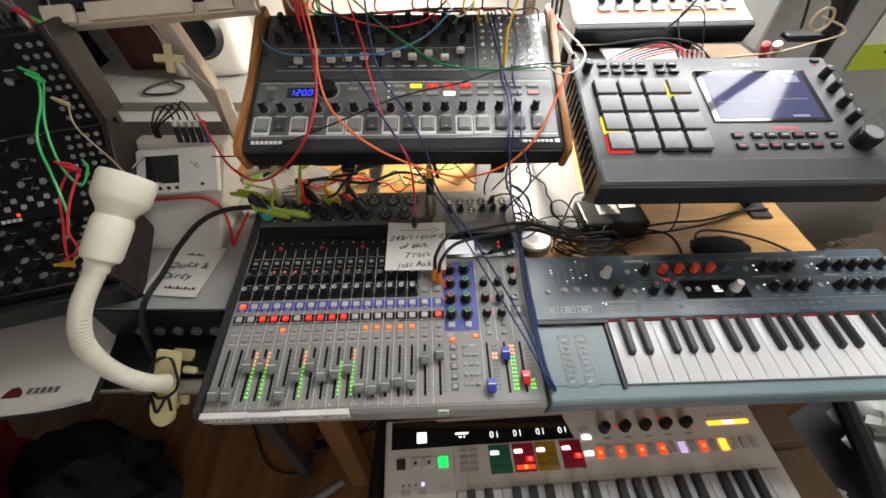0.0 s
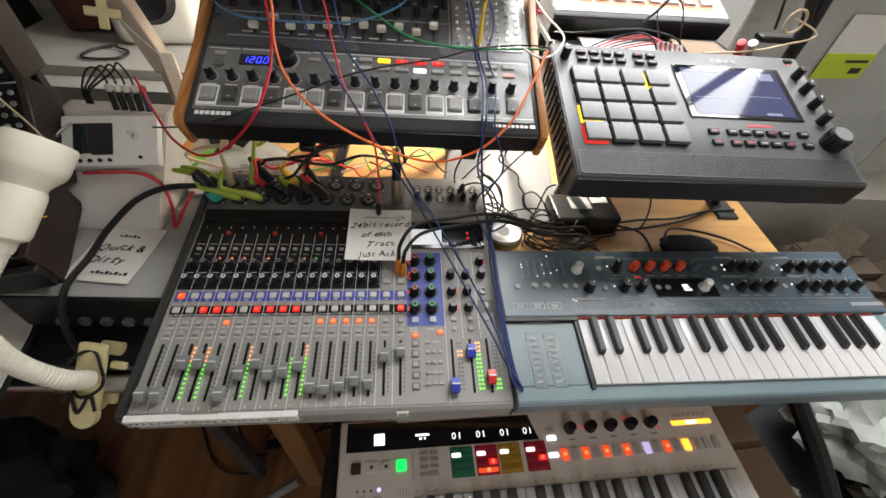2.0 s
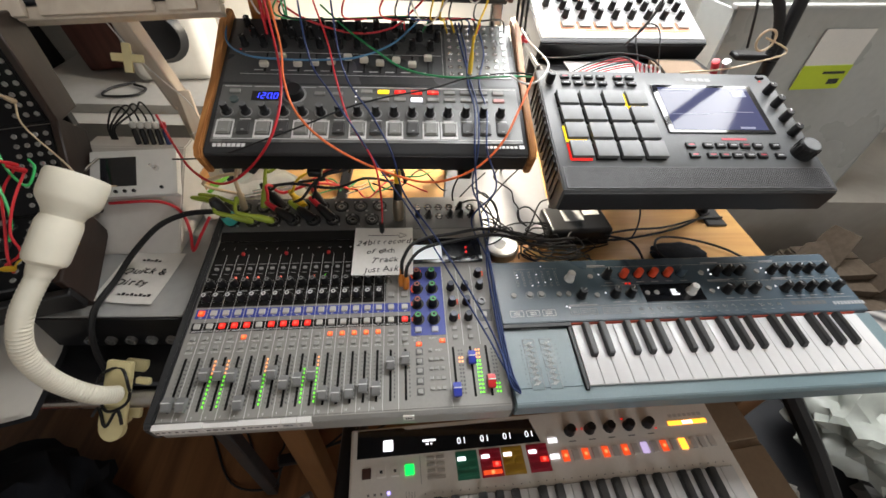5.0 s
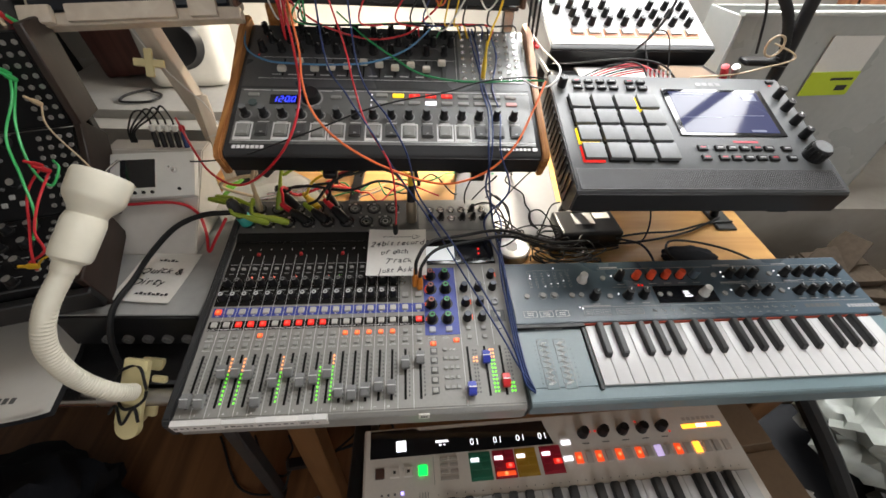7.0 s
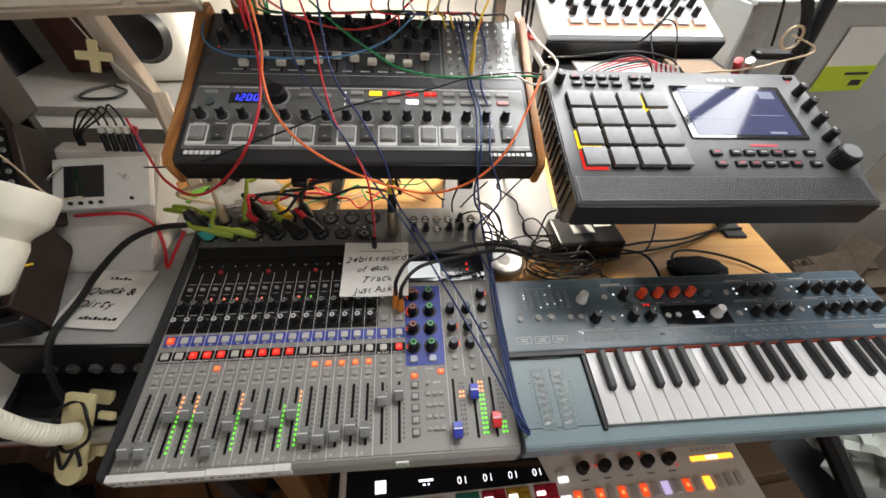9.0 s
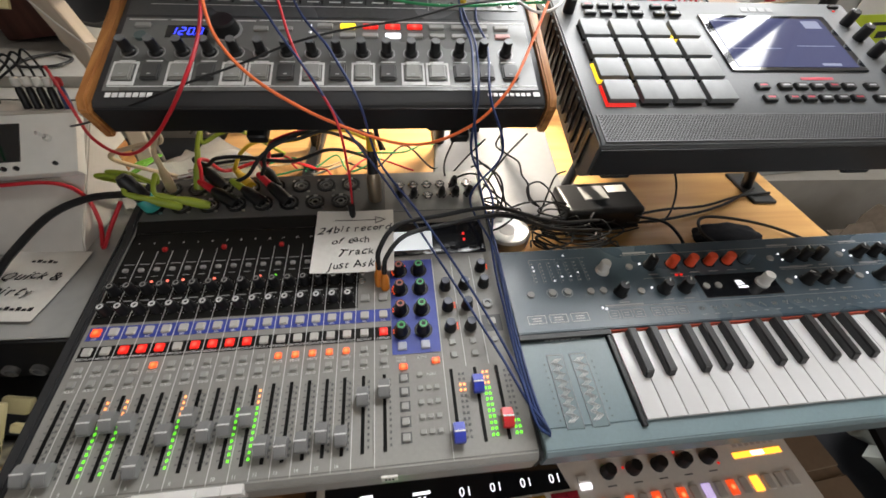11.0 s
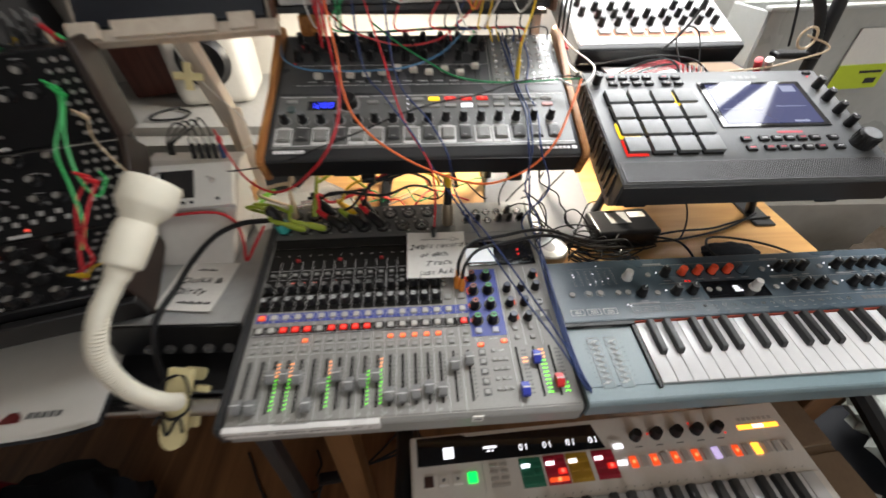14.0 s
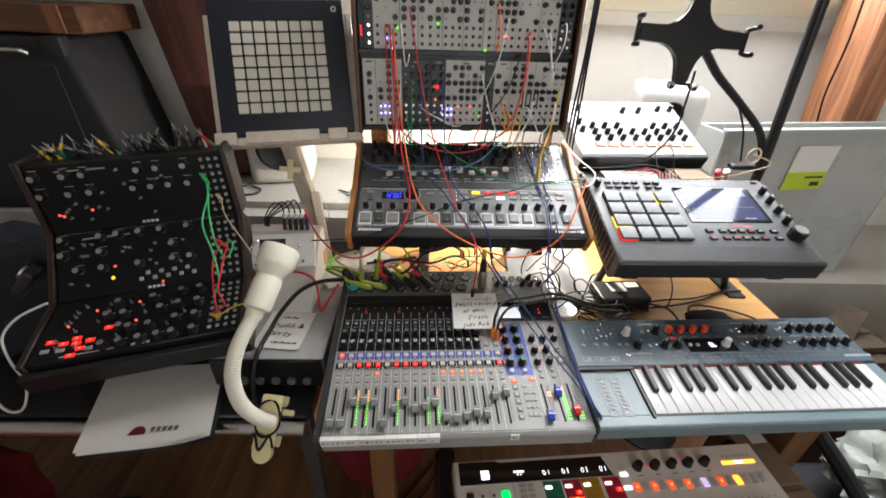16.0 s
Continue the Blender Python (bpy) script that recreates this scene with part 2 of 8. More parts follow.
def extrude_x(profile, x0, x1, bev=0.0):
    """A solid from a (y, z) outline, drawn out along x."""
    bm = bmesh.new()
    a = [bm.verts.new((x0, y, z)) for y, z in profile]
    b = [bm.verts.new((x1, y, z)) for y, z in profile]
    n = len(a)
    bm.faces.new(a)
    bm.faces.new(b[::-1])
    for i in range(n):
        bm.faces.new((a[i], b[i], b[(i + 1) % n], a[(i + 1) % n]))
    if bev:
        bmesh.ops.bevel(bm, geom=bm.edges[:], offset=bev, segments=2, affect="EDGES")
    return bm


def slab(outline, z0, z1, bev=0.0):
    """A solid from an (x, y) outline between two heights."""
    bm = bmesh.new()
    a = [bm.verts.new((x, y, z0)) for x, y in outline]
    b = [bm.verts.new((x, y, z1)) for x, y in outline]
    n = len(a)
    bm.faces.new(a[::-1])
    bm.faces.new(b)
    for i in range(n):
        bm.faces.new((a[i], a[(i + 1) % n], b[(i + 1) % n], b[i]))
    if bev:
        bmesh.ops.bevel(bm, geom=bm.edges[:], offset=bev, segments=2, affect="EDGES")
    return bm


def lathe(profile, seg=20, bm=None, m=None):
    own = bm is None
    bm = bmesh.new() if own else bm
    rings = []
    for r, z in profile:
        if r < 1e-6:
            rings.append([bm.verts.new((0, 0, z))])
        else:
            rings.append([bm.verts.new((r * math.cos(2 * math.pi * i / seg), r * math.sin(2 * math.pi * i / seg), z)) for i in range(seg)])
    if m is not None:
        for ring in rings:
            for v in ring:
                v.co = m @ v.co
    for a, b in zip(rings, rings[1:]):
        for i in range(seg):
            j = (i + 1) % seg
            if len(a) == 1 and len(b) == 1:
                continue
            if len(a) == 1:
                bm.faces.new((a[0], b[i], b[j]))
            elif len(b) == 1:
                bm.faces.new((a[i], a[j], b[0]))
            else:
                bm.faces.new((a[i], a[j], b[j], b[i]))
    return bm


def spline(pts, n=8):
    P = [Vector(p) for p in pts]
    P = [2 * P[0] - P[1]] + P + [2 * P[-1] - P[-2]]
    out = []
    for i in range(1, len(P) - 2):
        a, b, c, d = P[i - 1:i + 3]
        for k in range(n):
            t = k / n
            out.append(0.5 * (2 * b + (c - a) * t + (2 * a - 5 * b + 4 * c - d) * t * t + (3 * b - a - 3 * c + d) * t ** 3))
    return out + [P[-2]]


def tube(pts, r, seg=8, n=8, bm=None, radii=None):
    own = bm is None
    bm = bmesh.new() if own else bm
    path = spline(pts, n) if n > 1 else [Vector(p) for p in pts]
    up = Vector((0.13, 0.31, 0.94)).normalized()
    rings = []
    for i, p in enumerate(path):
        d = (path[min(i + 1, len(path) - 1)] - path[max(i - 1, 0)])
        d = d.normalized() if d.length > 1e-9 else Vector((0, 0, 1))
        side = d.cross(up)
        if side.length < 1e-4:
            side = d.cross(Vector((1, 0, 0)))
        side.normalize()
        up = side.cross(d).normalized()
        rr = radii[i] if radii else r
        rings.append([bm.verts.new(p + rr * (math.cos(2 * math.pi * k / seg) * side + math.sin(2 * math.pi * k / seg) * up)) for k in range(seg)])
    for a, b in zip(rings, rings[1:]):
        for i in range(seg):
            j = (i + 1) % seg
            bm.faces.new((a[i], a[j], b[j], b[i]))
    bm.faces.new(rings[0][::-1])
    bm.faces.new(rings[-1])
    return bm


def text_mesh(body, size, material, align="CENTER", slant=0.0):
    cu = bpy.data.curves.new("lettering", "FONT")
    cu.shear = slant
    cu.body, cu.size, cu.align_x, cu.align_y, cu.extrude = body, size, align, "CENTER", 0.00012
    ob = bpy.data.objects.new("lettering", cu)
    me = bpy.data.meshes.new_from_object(ob)
    me.materials.clear()
    me.materials.append(material)
    bpy.data.objects.remove(ob)
    return me


KEEP = {}


def shared(key, make):
    if key not in KEEP:
        KEEP[key] = make()
    return KEEP[key]


def knob_mesh(key, r, h, material, skirt=0.0):
    def make():
        prof = [(0, 0)]
        if skirt:
            prof += [(r * skirt, 0), (r * skirt, h * 0.16), (r * 1.02, h * 0.24)]
        else:
            prof += [(r, 0)]
        prof += [(r * 0.93, h * 0.9), (r * 0.82, h), (0, h)]
        return to_mesh(lathe(prof, 18), key, material)
    return shared(key, make)


def pointer_mesh(key, r, h, material):
    return shared(key, lambda: to_mesh(box(-r * 0.09, r * 0.15, h * 0.9, r * 0.09, r * 0.9, h * 1.04, 0), key, material))


def cap_mesh(key, w, d, h, material, bev=0.0006):
    return shared(key, lambda: to_mesh(frustum(-w / 2, -d / 2, w / 2, d / 2, 0, h, min(w, d) * 0.06, bev), key, material))


def ring_mesh(key, r0, r1, h, material, seg=20):
    return shared(key, lambda: to_mesh(lathe([(r0, 0), (r1, 0), (r1, h), (r0, h), (r0, 0)], seg), key, material))


def jack_mesh(key, r, material):
    return shared(key, lambda: to_mesh(lathe([(r, 0), (r, r * 0.35), (r * 0.82, r * 0.5), (r * 0.55, r * 0.5), (r * 0.5, r * 0.1), (0, r * 0.1)], 14), key, material))


def rows_box(items, bev=0.0):
    """Several small blocks (x0, y0, x1, y1, z0, z1) of one printed or lit part."""
    bm = bmesh.new()
    for x0, y0, x1, y1, z0, z1 in items:
        box(x0, y0, z0, x1, y1, z1, bev, bm=bm)
    return bm


def bars(items, z0=0.0, h=0.0003):
    return rows_box([(a, b, c, d, z0, z0 + h) for a, b, c, d in items])


def knob(parent, x, y, r, h, key, material, mark=PRINT, turn=0.0, skirt=0.0, z=0.0, name="knob", label=""):
    k = put(name, knob_mesh(key, r, h, material, skirt), parent, T(x, y, z, turn), label)
    if mark is not None:
        put("pointer", pointer_mesh(key + "_pointer_" + mark.name, r, h, mark), k)
    return k


# ---- room ----
TABLE = 0.735
def structure(name, bm, material, label, category):
    return tagged(part(name, bm, material), label, category, kind="structure")


structure("floor", box(-2.2, -1.9, -0.1, 2.2, 1.6, 0.0, 0), FLOORWOOD, "brown wooden floorboards in deep shade under the desk", "floor")
structure("wall_north", box(-2.2, 1.40, 0.0, 2.2, 1.55, 1.30, 0), PLASTER, "off-white plaster wall below the roof window", "wall")
structure("wall_west", box(-2.35, -1.9, 0.0, -2.2, 1.55, 2.6, 0), PLASTER, "plain off-white plaster side wall", "wall")
structure("wall_east", box(2.2, -1.9, 0.0, 2.35, 1.55, 2.6, 0), PLASTER, "plain off-white plaster side wall", "wall")
for nm, b in (("wall_south", (-2.35, -2.05, 0.0, 2.35, -1.9, 0.95)), ("wall_south_top", (-2.35, -2.05, 2.1, 2.35, -1.9, 2.6)), ("wall_south_west", (-2.35, -2.05, 0.95, -0.3, -1.9, 2.1)), ("wall_south_east", (1.3, -2.05, 0.95, 2.35, -1.9, 2.1))):
    structure(nm, box(*b, 0), PLASTER, "plain off-white plaster wall", "wall")
# Added window: never in view, it only brings fill light to front faces.
fill_win = thing("window_2", "added unseen cream-painted window behind, there to fill the room with light", "window", kind="structure")
for b in ((-0.3, -2.02, 0.95, 1.3, -1.93, 1.02), (-0.3, -2.02, 2.03, 1.3, -1.93, 2.1), (-0.3, -2.02, 1.02, -0.23, -1.93, 2.03), (1.23, -2.02, 1.02, 1.3, -1.93, 2.03), (0.47, -2.02, 1.02, 0.53, -1.93, 2.03)):
    part("window_frame", box(*b, 0.004), CREAMFRAME, fill_win)
area_light("window_light", Matrix.Translation((0.5, -1.92, 1.52)) @ pose(0, 0, 0, 90, 0, 0), 1.4, 0.95, ROOM_POWER, (0.98, 0.96, 0.94))
structure("ceiling", box(-2.35, -2.05, 2.45, 2.35, 0.45, 2.6, 0), CEIL, "flat white plaster ceiling", "ceiling")


def slope_panel(name, x0, x1, s0, s1, label):
    # the roof slope rises from (y 1.40, z 1.30) to (y 0.25, z 2.45)
    m = Matrix.Translation((0, 1.40, 1.30)) @ pose(0, 0, 0, -45, 0, 0)
    ob = structure(name, box(x0, -s1, 0.0, x1, -s0, 0.12, 0), CEIL, label, "ceiling")
    ob.matrix_basis = m
    return ob


slope_panel("ceiling_slope_west", -2.2, 0.02, -0.12, 1.64, "white plastered roof slope")
slope_panel("ceiling_slope_east", 1.22, 2.2, -0.12, 1.64, "white plastered roof slope")
slope_panel("ceiling_slope_low", 0.02, 1.22, -0.12, 0.06, "white plastered roof slope under the roof window")
slope_panel("ceiling_slope_top", 0.02, 1.22, 1.05, 1.64, "white plastered roof slope above the roof window")

win = thing("window_1", "cream-painted roof window with a bright overcast pane", "window", Matrix.Translation((0, 1.40, 1.30)) @ pose(0, 0, 0, -45, 0, 0), kind="structure")
for nm, b in (("window_frame", (0.02, -0.14, 0.0, 1.22, -0.06, 0.09)), ("window_frame", (0.02, -1.05, 0.0, 1.22, -0.98, 0.09)),
              ("mullion", (0.59, -0.98, 0.0, 0.65, -0.14, 0.09)),
              ("window_frame", (0.02, -0.98, 0.0, 0.09, -0.14, 0.09)), ("window_frame", (1.15, -0.98, 0.0, 1.22, -0.14, 0.09))):
    part(nm, box(*b, 0.006, 2), CREAMFRAME, win)
SKYGLASS = glow("bright_sky_through_glass", (0.96, 0.98, 1.0), 2.2)
for a, b in ((0.09, 0.59), (0.65, 1.15)):
    pane = part("pane", box(a, -0.98, 0.05, b, -0.14, 0.056, 0), SKYGLASS, win, "overexposed pane")
    pane.visible_shadow = False
area_light("sky_light", Matrix.Translation((0, 1.40, 1.30)) @ pose(0, 0, 0, -45, 0, 0) @ pose(0.62, -0.56, -0.01), 1.04, 0.82, SKYLIGHT_POWER, (0.955, 0.97, 0.985))
# Shelf toned down from white: the shade falling on it is in the colour.
structure("window_sill", box(-1.0, 0.982, 0.7755, 0.24, 1.395, 0.80, 0.004, 2), mat("shaded_white_laminate", (0.42, 0.41, 0.39), 0.5, vary=0.1), "white shelf along the wall behind the desk", "shelf")

post = structure("beam_post", box(0.0, 0.0, 0.0, 0.125, 0.16, 1.02, 0.012, 2), BEAMWOOD, "old cracked oak post of the roof frame, leaning inwards", "beam")
post.matrix_basis = pose(1.272, 1.145, 0.551, 0, -7.4, 0)
part("drying_crack", tube([(-0.0005, 0.085, 0.30), (-0.0005, 0.078, 0.45), (-0.0005, 0.092, 0.58), (-0.0005, 0.080, 0.75), (-0.0005, 0.088, 0.95)], 0.0035, 6, 6), DEEP, post, "dark drying crack")
post2 = structure("beam_brace", box(0.0, 0.0, 0.0, 0.20, 0.14, 0.80, 0.01, 2), REDWOOD, "dark red-brown wooden post by the wall, leaning", "beam")
post2.matrix_basis = pose(-0.889, 1.17, 0.801, 0, -7.6, 0)


# ---- desk ----
# Tabletop beech made darker: the shade under the desk is in its colour.
LEGWOOD = wood("shaded_beech_leg", (0.22, 0.11, 0.042), (0.15, 0.07, 0.026), 1.2, 0.45, axis=2)
desk = thing("desk", "light beech desk with a wooden leg and cables on top", "desk")
part("tabletop", box(-0.335, 0.27, TABLE - 0.028, 0.70, 1.02, TABLE, 0.005, 2), TABLEWOOD, desk)
for lx, ly in ((-0.255, 0.31), (0.62, 0.31), (-0.255, 0.94), (0.62, 0.94)):
    part("leg", box(lx, ly, 0, lx + 0.05, ly + 0.05, TABLE - 0.028, 0.003), LEGWOOD, desk)
part("apron", box(-0.20, 0.325, TABLE - 0.10, 0.62, 0.345, TABLE - 0.028, 0.002), TABLEWOOD, desk)

side = thing("side_stand", "metal stand with a black board, shaded legs and a silver front tube", "stand")
part("shelf_board", box(-1.35, 0.30, 0.668, -0.36, 0.95, 0.690, 0.004), BLACK, side, "black board")
part("front_tube", tube([(-1.35, 0.285, 0.676), (-0.36, 0.285, 0.676)], 0.013, 14, 1), ALU, side, "silver tube")
# Silver legs coloured dark grey, with the shade below the board painted in.
for lx in (-1.3, -0.40):
    for ly in (0.33, 0.90):
        part("leg", box(lx, ly, 0, lx + 0.03, ly + 0.03, 0.668, 0.003), mat("shaded_tube_metal", (0.07, 0.07, 0.072), 0.4, metal=0.4), side)


# ---- digital mixer ----
def mixer():
    root = thing("digital_mixer", "grey sixteen-channel digital mixer with lit buttons and faders", "mixer", pose(-0.302, 0.198, 0.773, 6, 0, 2))
    prof = [(0, -0.036), (0, -0.006), (0.006, 0.0), (0.292, 0.0), (0.306, 0.005), (0.384, 0.007), (0.388, 0.0), (0.388, -0.075)]
    part("body", extrude_x(prof, 0, 0.4365, 0.0015), MIX, root)
    part("side_panel", extrude_x([(y, z + 0.0015) for y, z in prof], -0.012, -0.0008, 0.002), SHADOWCASE, root, "dark grey side")
    part("side_panel", extrude_x([(y, z + 0.0015) for y, z in prof], 0.4369, 0.4398, 0.001), SHADOWCASE, root, "dark grey side")
    part("dark_panel", box(0.002, 0.1665, 0.0002, 0.272, 0.291, 0.0012, 0.0003), MIXDARK, root, "dark upper channel panel")
    jp = [(0.3075, 0.0056), (0.383, 0.0075), (0.383, 0.0085), (0.3075, 0.0066)]
    part("jack_panel", extrude_x(jp, 0.002, 0.305), mat("jack_panel_dark", (0.10, 0.10, 0.10), 0.45, vary=0.12), root, "dark grey jack panel")
    part("jack_panel", extrude_x(jp, 0.3055, 0.4350), mat("jack_panel_grey", (0.19, 0.19, 0.188), 0.45, vary=0.12), root, "grey line jack panel")
    part("dark_panel", extrude_x([(0.2915, 0.0006), (0.2915, 0.0012), (0.3065, 0.0066), (0.3065, 0.0058)], 0.002, 0.305), MIXDARK, root)
    P, X0 = 0.01667, 0.012
    ch = [X0 + P * i for i in range(16)] + [0.280, 0.300]
    part("select_stripe", bars([(0.004, 0.148, 0.308, 0.163)], 0.0004), BLUEINK, root, "blue stripe")
    part("play_stripe", bars([(0.004, 0.126, 0.308, 0.141)], 0.0004), MIXDARK, root, "dark stripe")
    part("blue_panel", bars([(0.3085, 0.108, 0.3585, 0.229)], 0.0004), BLUEINK, root, "blue equaliser panel")
    for x, ya, yb in [(x + P / 2, 0.006, 0.262) for x in ch[:16]] + [(0.2906, 0.006, 0.23), (0.3591, 0.006, 0.23), (0.3817, 0.09, 0.23), (0.4052, 0.09, 0.23)]:
        part("divider_line", bars([(x - 0.0003, ya, x + 0.0003, yb)], 0.0013, 0.0002), PRINT, root)
    sel_lit, play_lit, mute_lit = {0: L_AMBER}, {2: 1, 3: 1, 4: 1, 6: 1, 7: 1, 8: 1, 9: 1, 17: 1}, {4: 1, 11: 1, 12: 1, 13: 1, 14: 1, 15: 1}
    for i, x in enumerate(ch):
        put("select_button", cap_mesh("sel_" + ("lit" if i in sel_lit else "off"), 0.0092, 0.0092, 0.0028, L_ORANGE if i in sel_lit else GREYCAP), root, T(x, 0.156, 0.0006), "lit orange" if i in sel_lit else "")
        put("play_button", cap_mesh("play_" + ("lit" if i in play_lit else "off"), 0.0088, 0.0088, 0.0028, L_RED if i in play_lit else GREYCAP), root, T(x, 0.135, 0.0006), "lit red" if i in play_lit else "")
        put("mute_button", cap_mesh("mute_" + ("lit" if i in mute_lit else "off"), 0.0070, 0.0066, 0.0026, L_ORANGE if i in mute_lit else MIDCAP), root, T(x, 0.1165, 0.0003), "lit orange" if i in mute_lit else "")
        put("solo_button", cap_mesh("mute_off", 0.0078, 0.0074, 0.0026, MIDCAP), root, T(x, 0.1025, 0.0003))
        put("lettering", shared("t_sel", lambda: text_mesh("SEL", 0.0036, PRINT)), root, T(x, 0.1495, 0.0008))
        put("lettering", shared("t_play", lambda: text_mesh("REC/PLAY", 0.0034, PRINT)), root, T(x, 0.1277, 0.0008))
        put("lettering", shared("t_mute", lambda: text_mesh("MUTE", 0.0037, PRINT)), root, T(x, 0.1105, 0.0004))
        put("lettering", shared("t_solo", lambda: text_mesh("SOLO", 0.0037, PRINT)), root, T(x, 0.0962, 0.0004))
        if i < 16:
            for r, (y, z) in enumerate(((0.205, 0.0013), (0.180, 0.0004))):
                k = put("knob", knob_mesh("mixer_knob", 0.0052, 0.013, BLACK, 1.1), root, T(x, y, z, random.uniform(-40, 40)))
                put("knob_cap", ring_mesh("mixer_ring_%d" % r, 0.0017 + 0.0004 * (1 - r), 0.0033 - 0.0003 * (1 - r), 0.0006, PRINT if r else MIDCAP, 14), k, T(0, 0, 0.0129))
            put("switch", cap_mesh("pad_switch", 0.006, 0.0045, 0.0035, MIDCAP), root, T(x, 0.2335, 0.0013))
            put("signal_light", shared("sig_" + str(i in (2, 3, 4, 6, 9)) + str(i == 10), lambda: to_mesh(lathe([(0, 0), (0.0015, 0), (0.0013, 0.001), (0, 0.0013)], 10), "signal_light", L_RED if i in (2, 3, 4, 6, 9) else (L_GREEN if i == 10 else DEEP))), root, T(x - 0.0012, 0.2175, 0.0012))
            if i in (2, 6, 10):
                put("red_switch", cap_mesh("red_switch", 0.0052, 0.0052, 0.0045, mat("dull_red_switch", (0.42, 0.02, 0.02), 0.4)), root, T(x, 0.2625, 0.0013), "red switch")
    for x in (0.280, 0.300):
        put("record_button", cap_mesh("rec_" + str(x < 0.29), 0.0098, 0.0098, 0.003, MIDCAP), root, T(x, 0.178, 0.0004))
        for y in (0.202, 0.214):
            put("audio_jack", jack_mesh("rca_jack", 0.0042, CHROME), root, T(x - 0.004, y, 0.0004))
    for i in range(16):
        num = shared("num_%d" % i, lambda: text_mesh(str(i + 1), 0.0040, PRINT))
        put("lettering", num, root, T(ch[i], 0.2745, 0.0014))
        put("lettering", num, root, T(ch[i] - 0.004, 0.0105, 0.0004))
        put("knob_scale", shared("knob_scale", lambda: to_mesh(rows_box([(0.0078 * math.cos(radians(a)) - 0.0003, 0.0078 * math.sin(radians(a)) - 0.0003, 0.0078 * math.cos(radians(a)) + 0.0003, 0.0078 * math.sin(radians(a)) + 0.0003, 0.0013, 0.0015) for a in range(-45, 226, 30)]), "knob_scale", PRINT)), root, T(ch[i], 0.180))
        put("knob_scale", KEEP["knob_scale"], root, T(ch[i], 0.205))
        for px0, py0, px1, py1 in ((-0.005, 0.1925, 0.004, 0.1937), (-0.004, 0.2245, 0.003, 0.2254), (-0.0055, 0.2425, 0.0055, 0.2436)):
            part("name_print", bars([(ch[i] + px0, py0, ch[i] + px1, py1)], 0.0013, 0.0002), GREYPRINT, root)
    # fader slots, level scales and caps
    level = [0.026, 0.025, 0.062, 0.063, 0.060, 0.024, 0.048, 0.061, 0.047, 0.050, 0.057, 0.031, 0.028, 0.031, 0.037, 0.033, 0.066, 0.072]
    lit = {2: 8, 3: 8, 6: 8, 9: 9, 10: 9}
    for i, x in enumerate(ch):
        part("fader_slot", bars([(x - 0.0016, 0.018, x + 0.0016, 0.0885)], 0.0002, 0.0004), DEEP, root)
        if i < 16:
            part("scale", bars([(x - 0.0045, 0.024 + 0.006 * k, x - 0.0022, 0.0250 + 0.006 * k) for k in range(11)] + [(x + 0.0022, 0.024 + 0.006 * k, x + 0.0036, 0.0250 + 0.006 * k) for k in range(11)], 0.0003, 0.0002), DARKPRINT, root)
        n = lit.get(i, 0)
        for k in range(12):
            mt = L_GREEN if k < n else (L_ORANGE if i in (2, 3, 6, 10) and k > 7 else DARKPRINT)
            put("level_led", shared("level_led_" + mt.name, lambda: to_mesh(box(-0.0009, -0.0011, 0, 0.0009, 0.0011, 0.0007, 0), "level_led", mt)), root, T(x + 0.0052, 0.0232 + 0.0054 * k, 0.0002), "lit led" if mt is not DARKPRINT else "")

    def cap(x, y, key, material, label=""):
        f = put("fader_cap", shared(key, lambda: to_mesh(extrude_x([(-0.0085, 0.003), (-0.0085, 0.008), (-0.0015, 0.0125), (0.0015, 0.0125), (0.0085, 0.010), (0.0085, 0.003)], -0.0052, 0.0052, 0.0006), key, material)), root, T(x, y, 0.0005), label)
        put("cap_line", shared(key + "_line", lambda: to_mesh(box(-0.005, -0.0006, 0.0122, 0.005, 0.0006, 0.0129, 0), "cap_line", PRINT)), f)
        put("stem", shared("fader_stem", lambda: to_mesh(box(-0.0008, -0.003, -0.001, 0.0008, 0.003, 0.004, 0), "stem", ALU)), f)
    for x, y in zip(ch, level):
        cap(x, y, "fader_grey", FADER)
    for x, y, key, mt, lb in ((0.366, 0.026, "fader_blue", BLUECAP, "blue cap"), (0.390, 0.069, "fader_blue", BLUECAP, "blue cap"), (0.412, 0.035, "fader_red", REDCAP, "red cap")):
        part("fader_slot", bars([(x - 0.0016, 0.018, x + 0.0016, 0.0885)], 0.0002, 0.0004), DEEP, root)
        for k in range(12):
            for dx in (0.0075, 0.0115):
                lm = L_GREEN if k < (0 if x < 0.37 else (9 if x < 0.4 else 3)) else (L_ORANGE if (x < 0.37 and k in (8, 9)) or (0.37 < x < 0.4 and k > 8) else DARKPRINT)
                put("level_led", shared("wide_led_" + lm.name, lambda: to_mesh(box(-0.0011, -0.0011, 0, 0.0011, 0.0011, 0.0007, 0), "level_led", lm)), root, T(x + dx, 0.0232 + 0.0054 * k, 0.0002), "lit led" if lm is not DARKPRINT else "")
        cap(x, y, key, mt, lb)
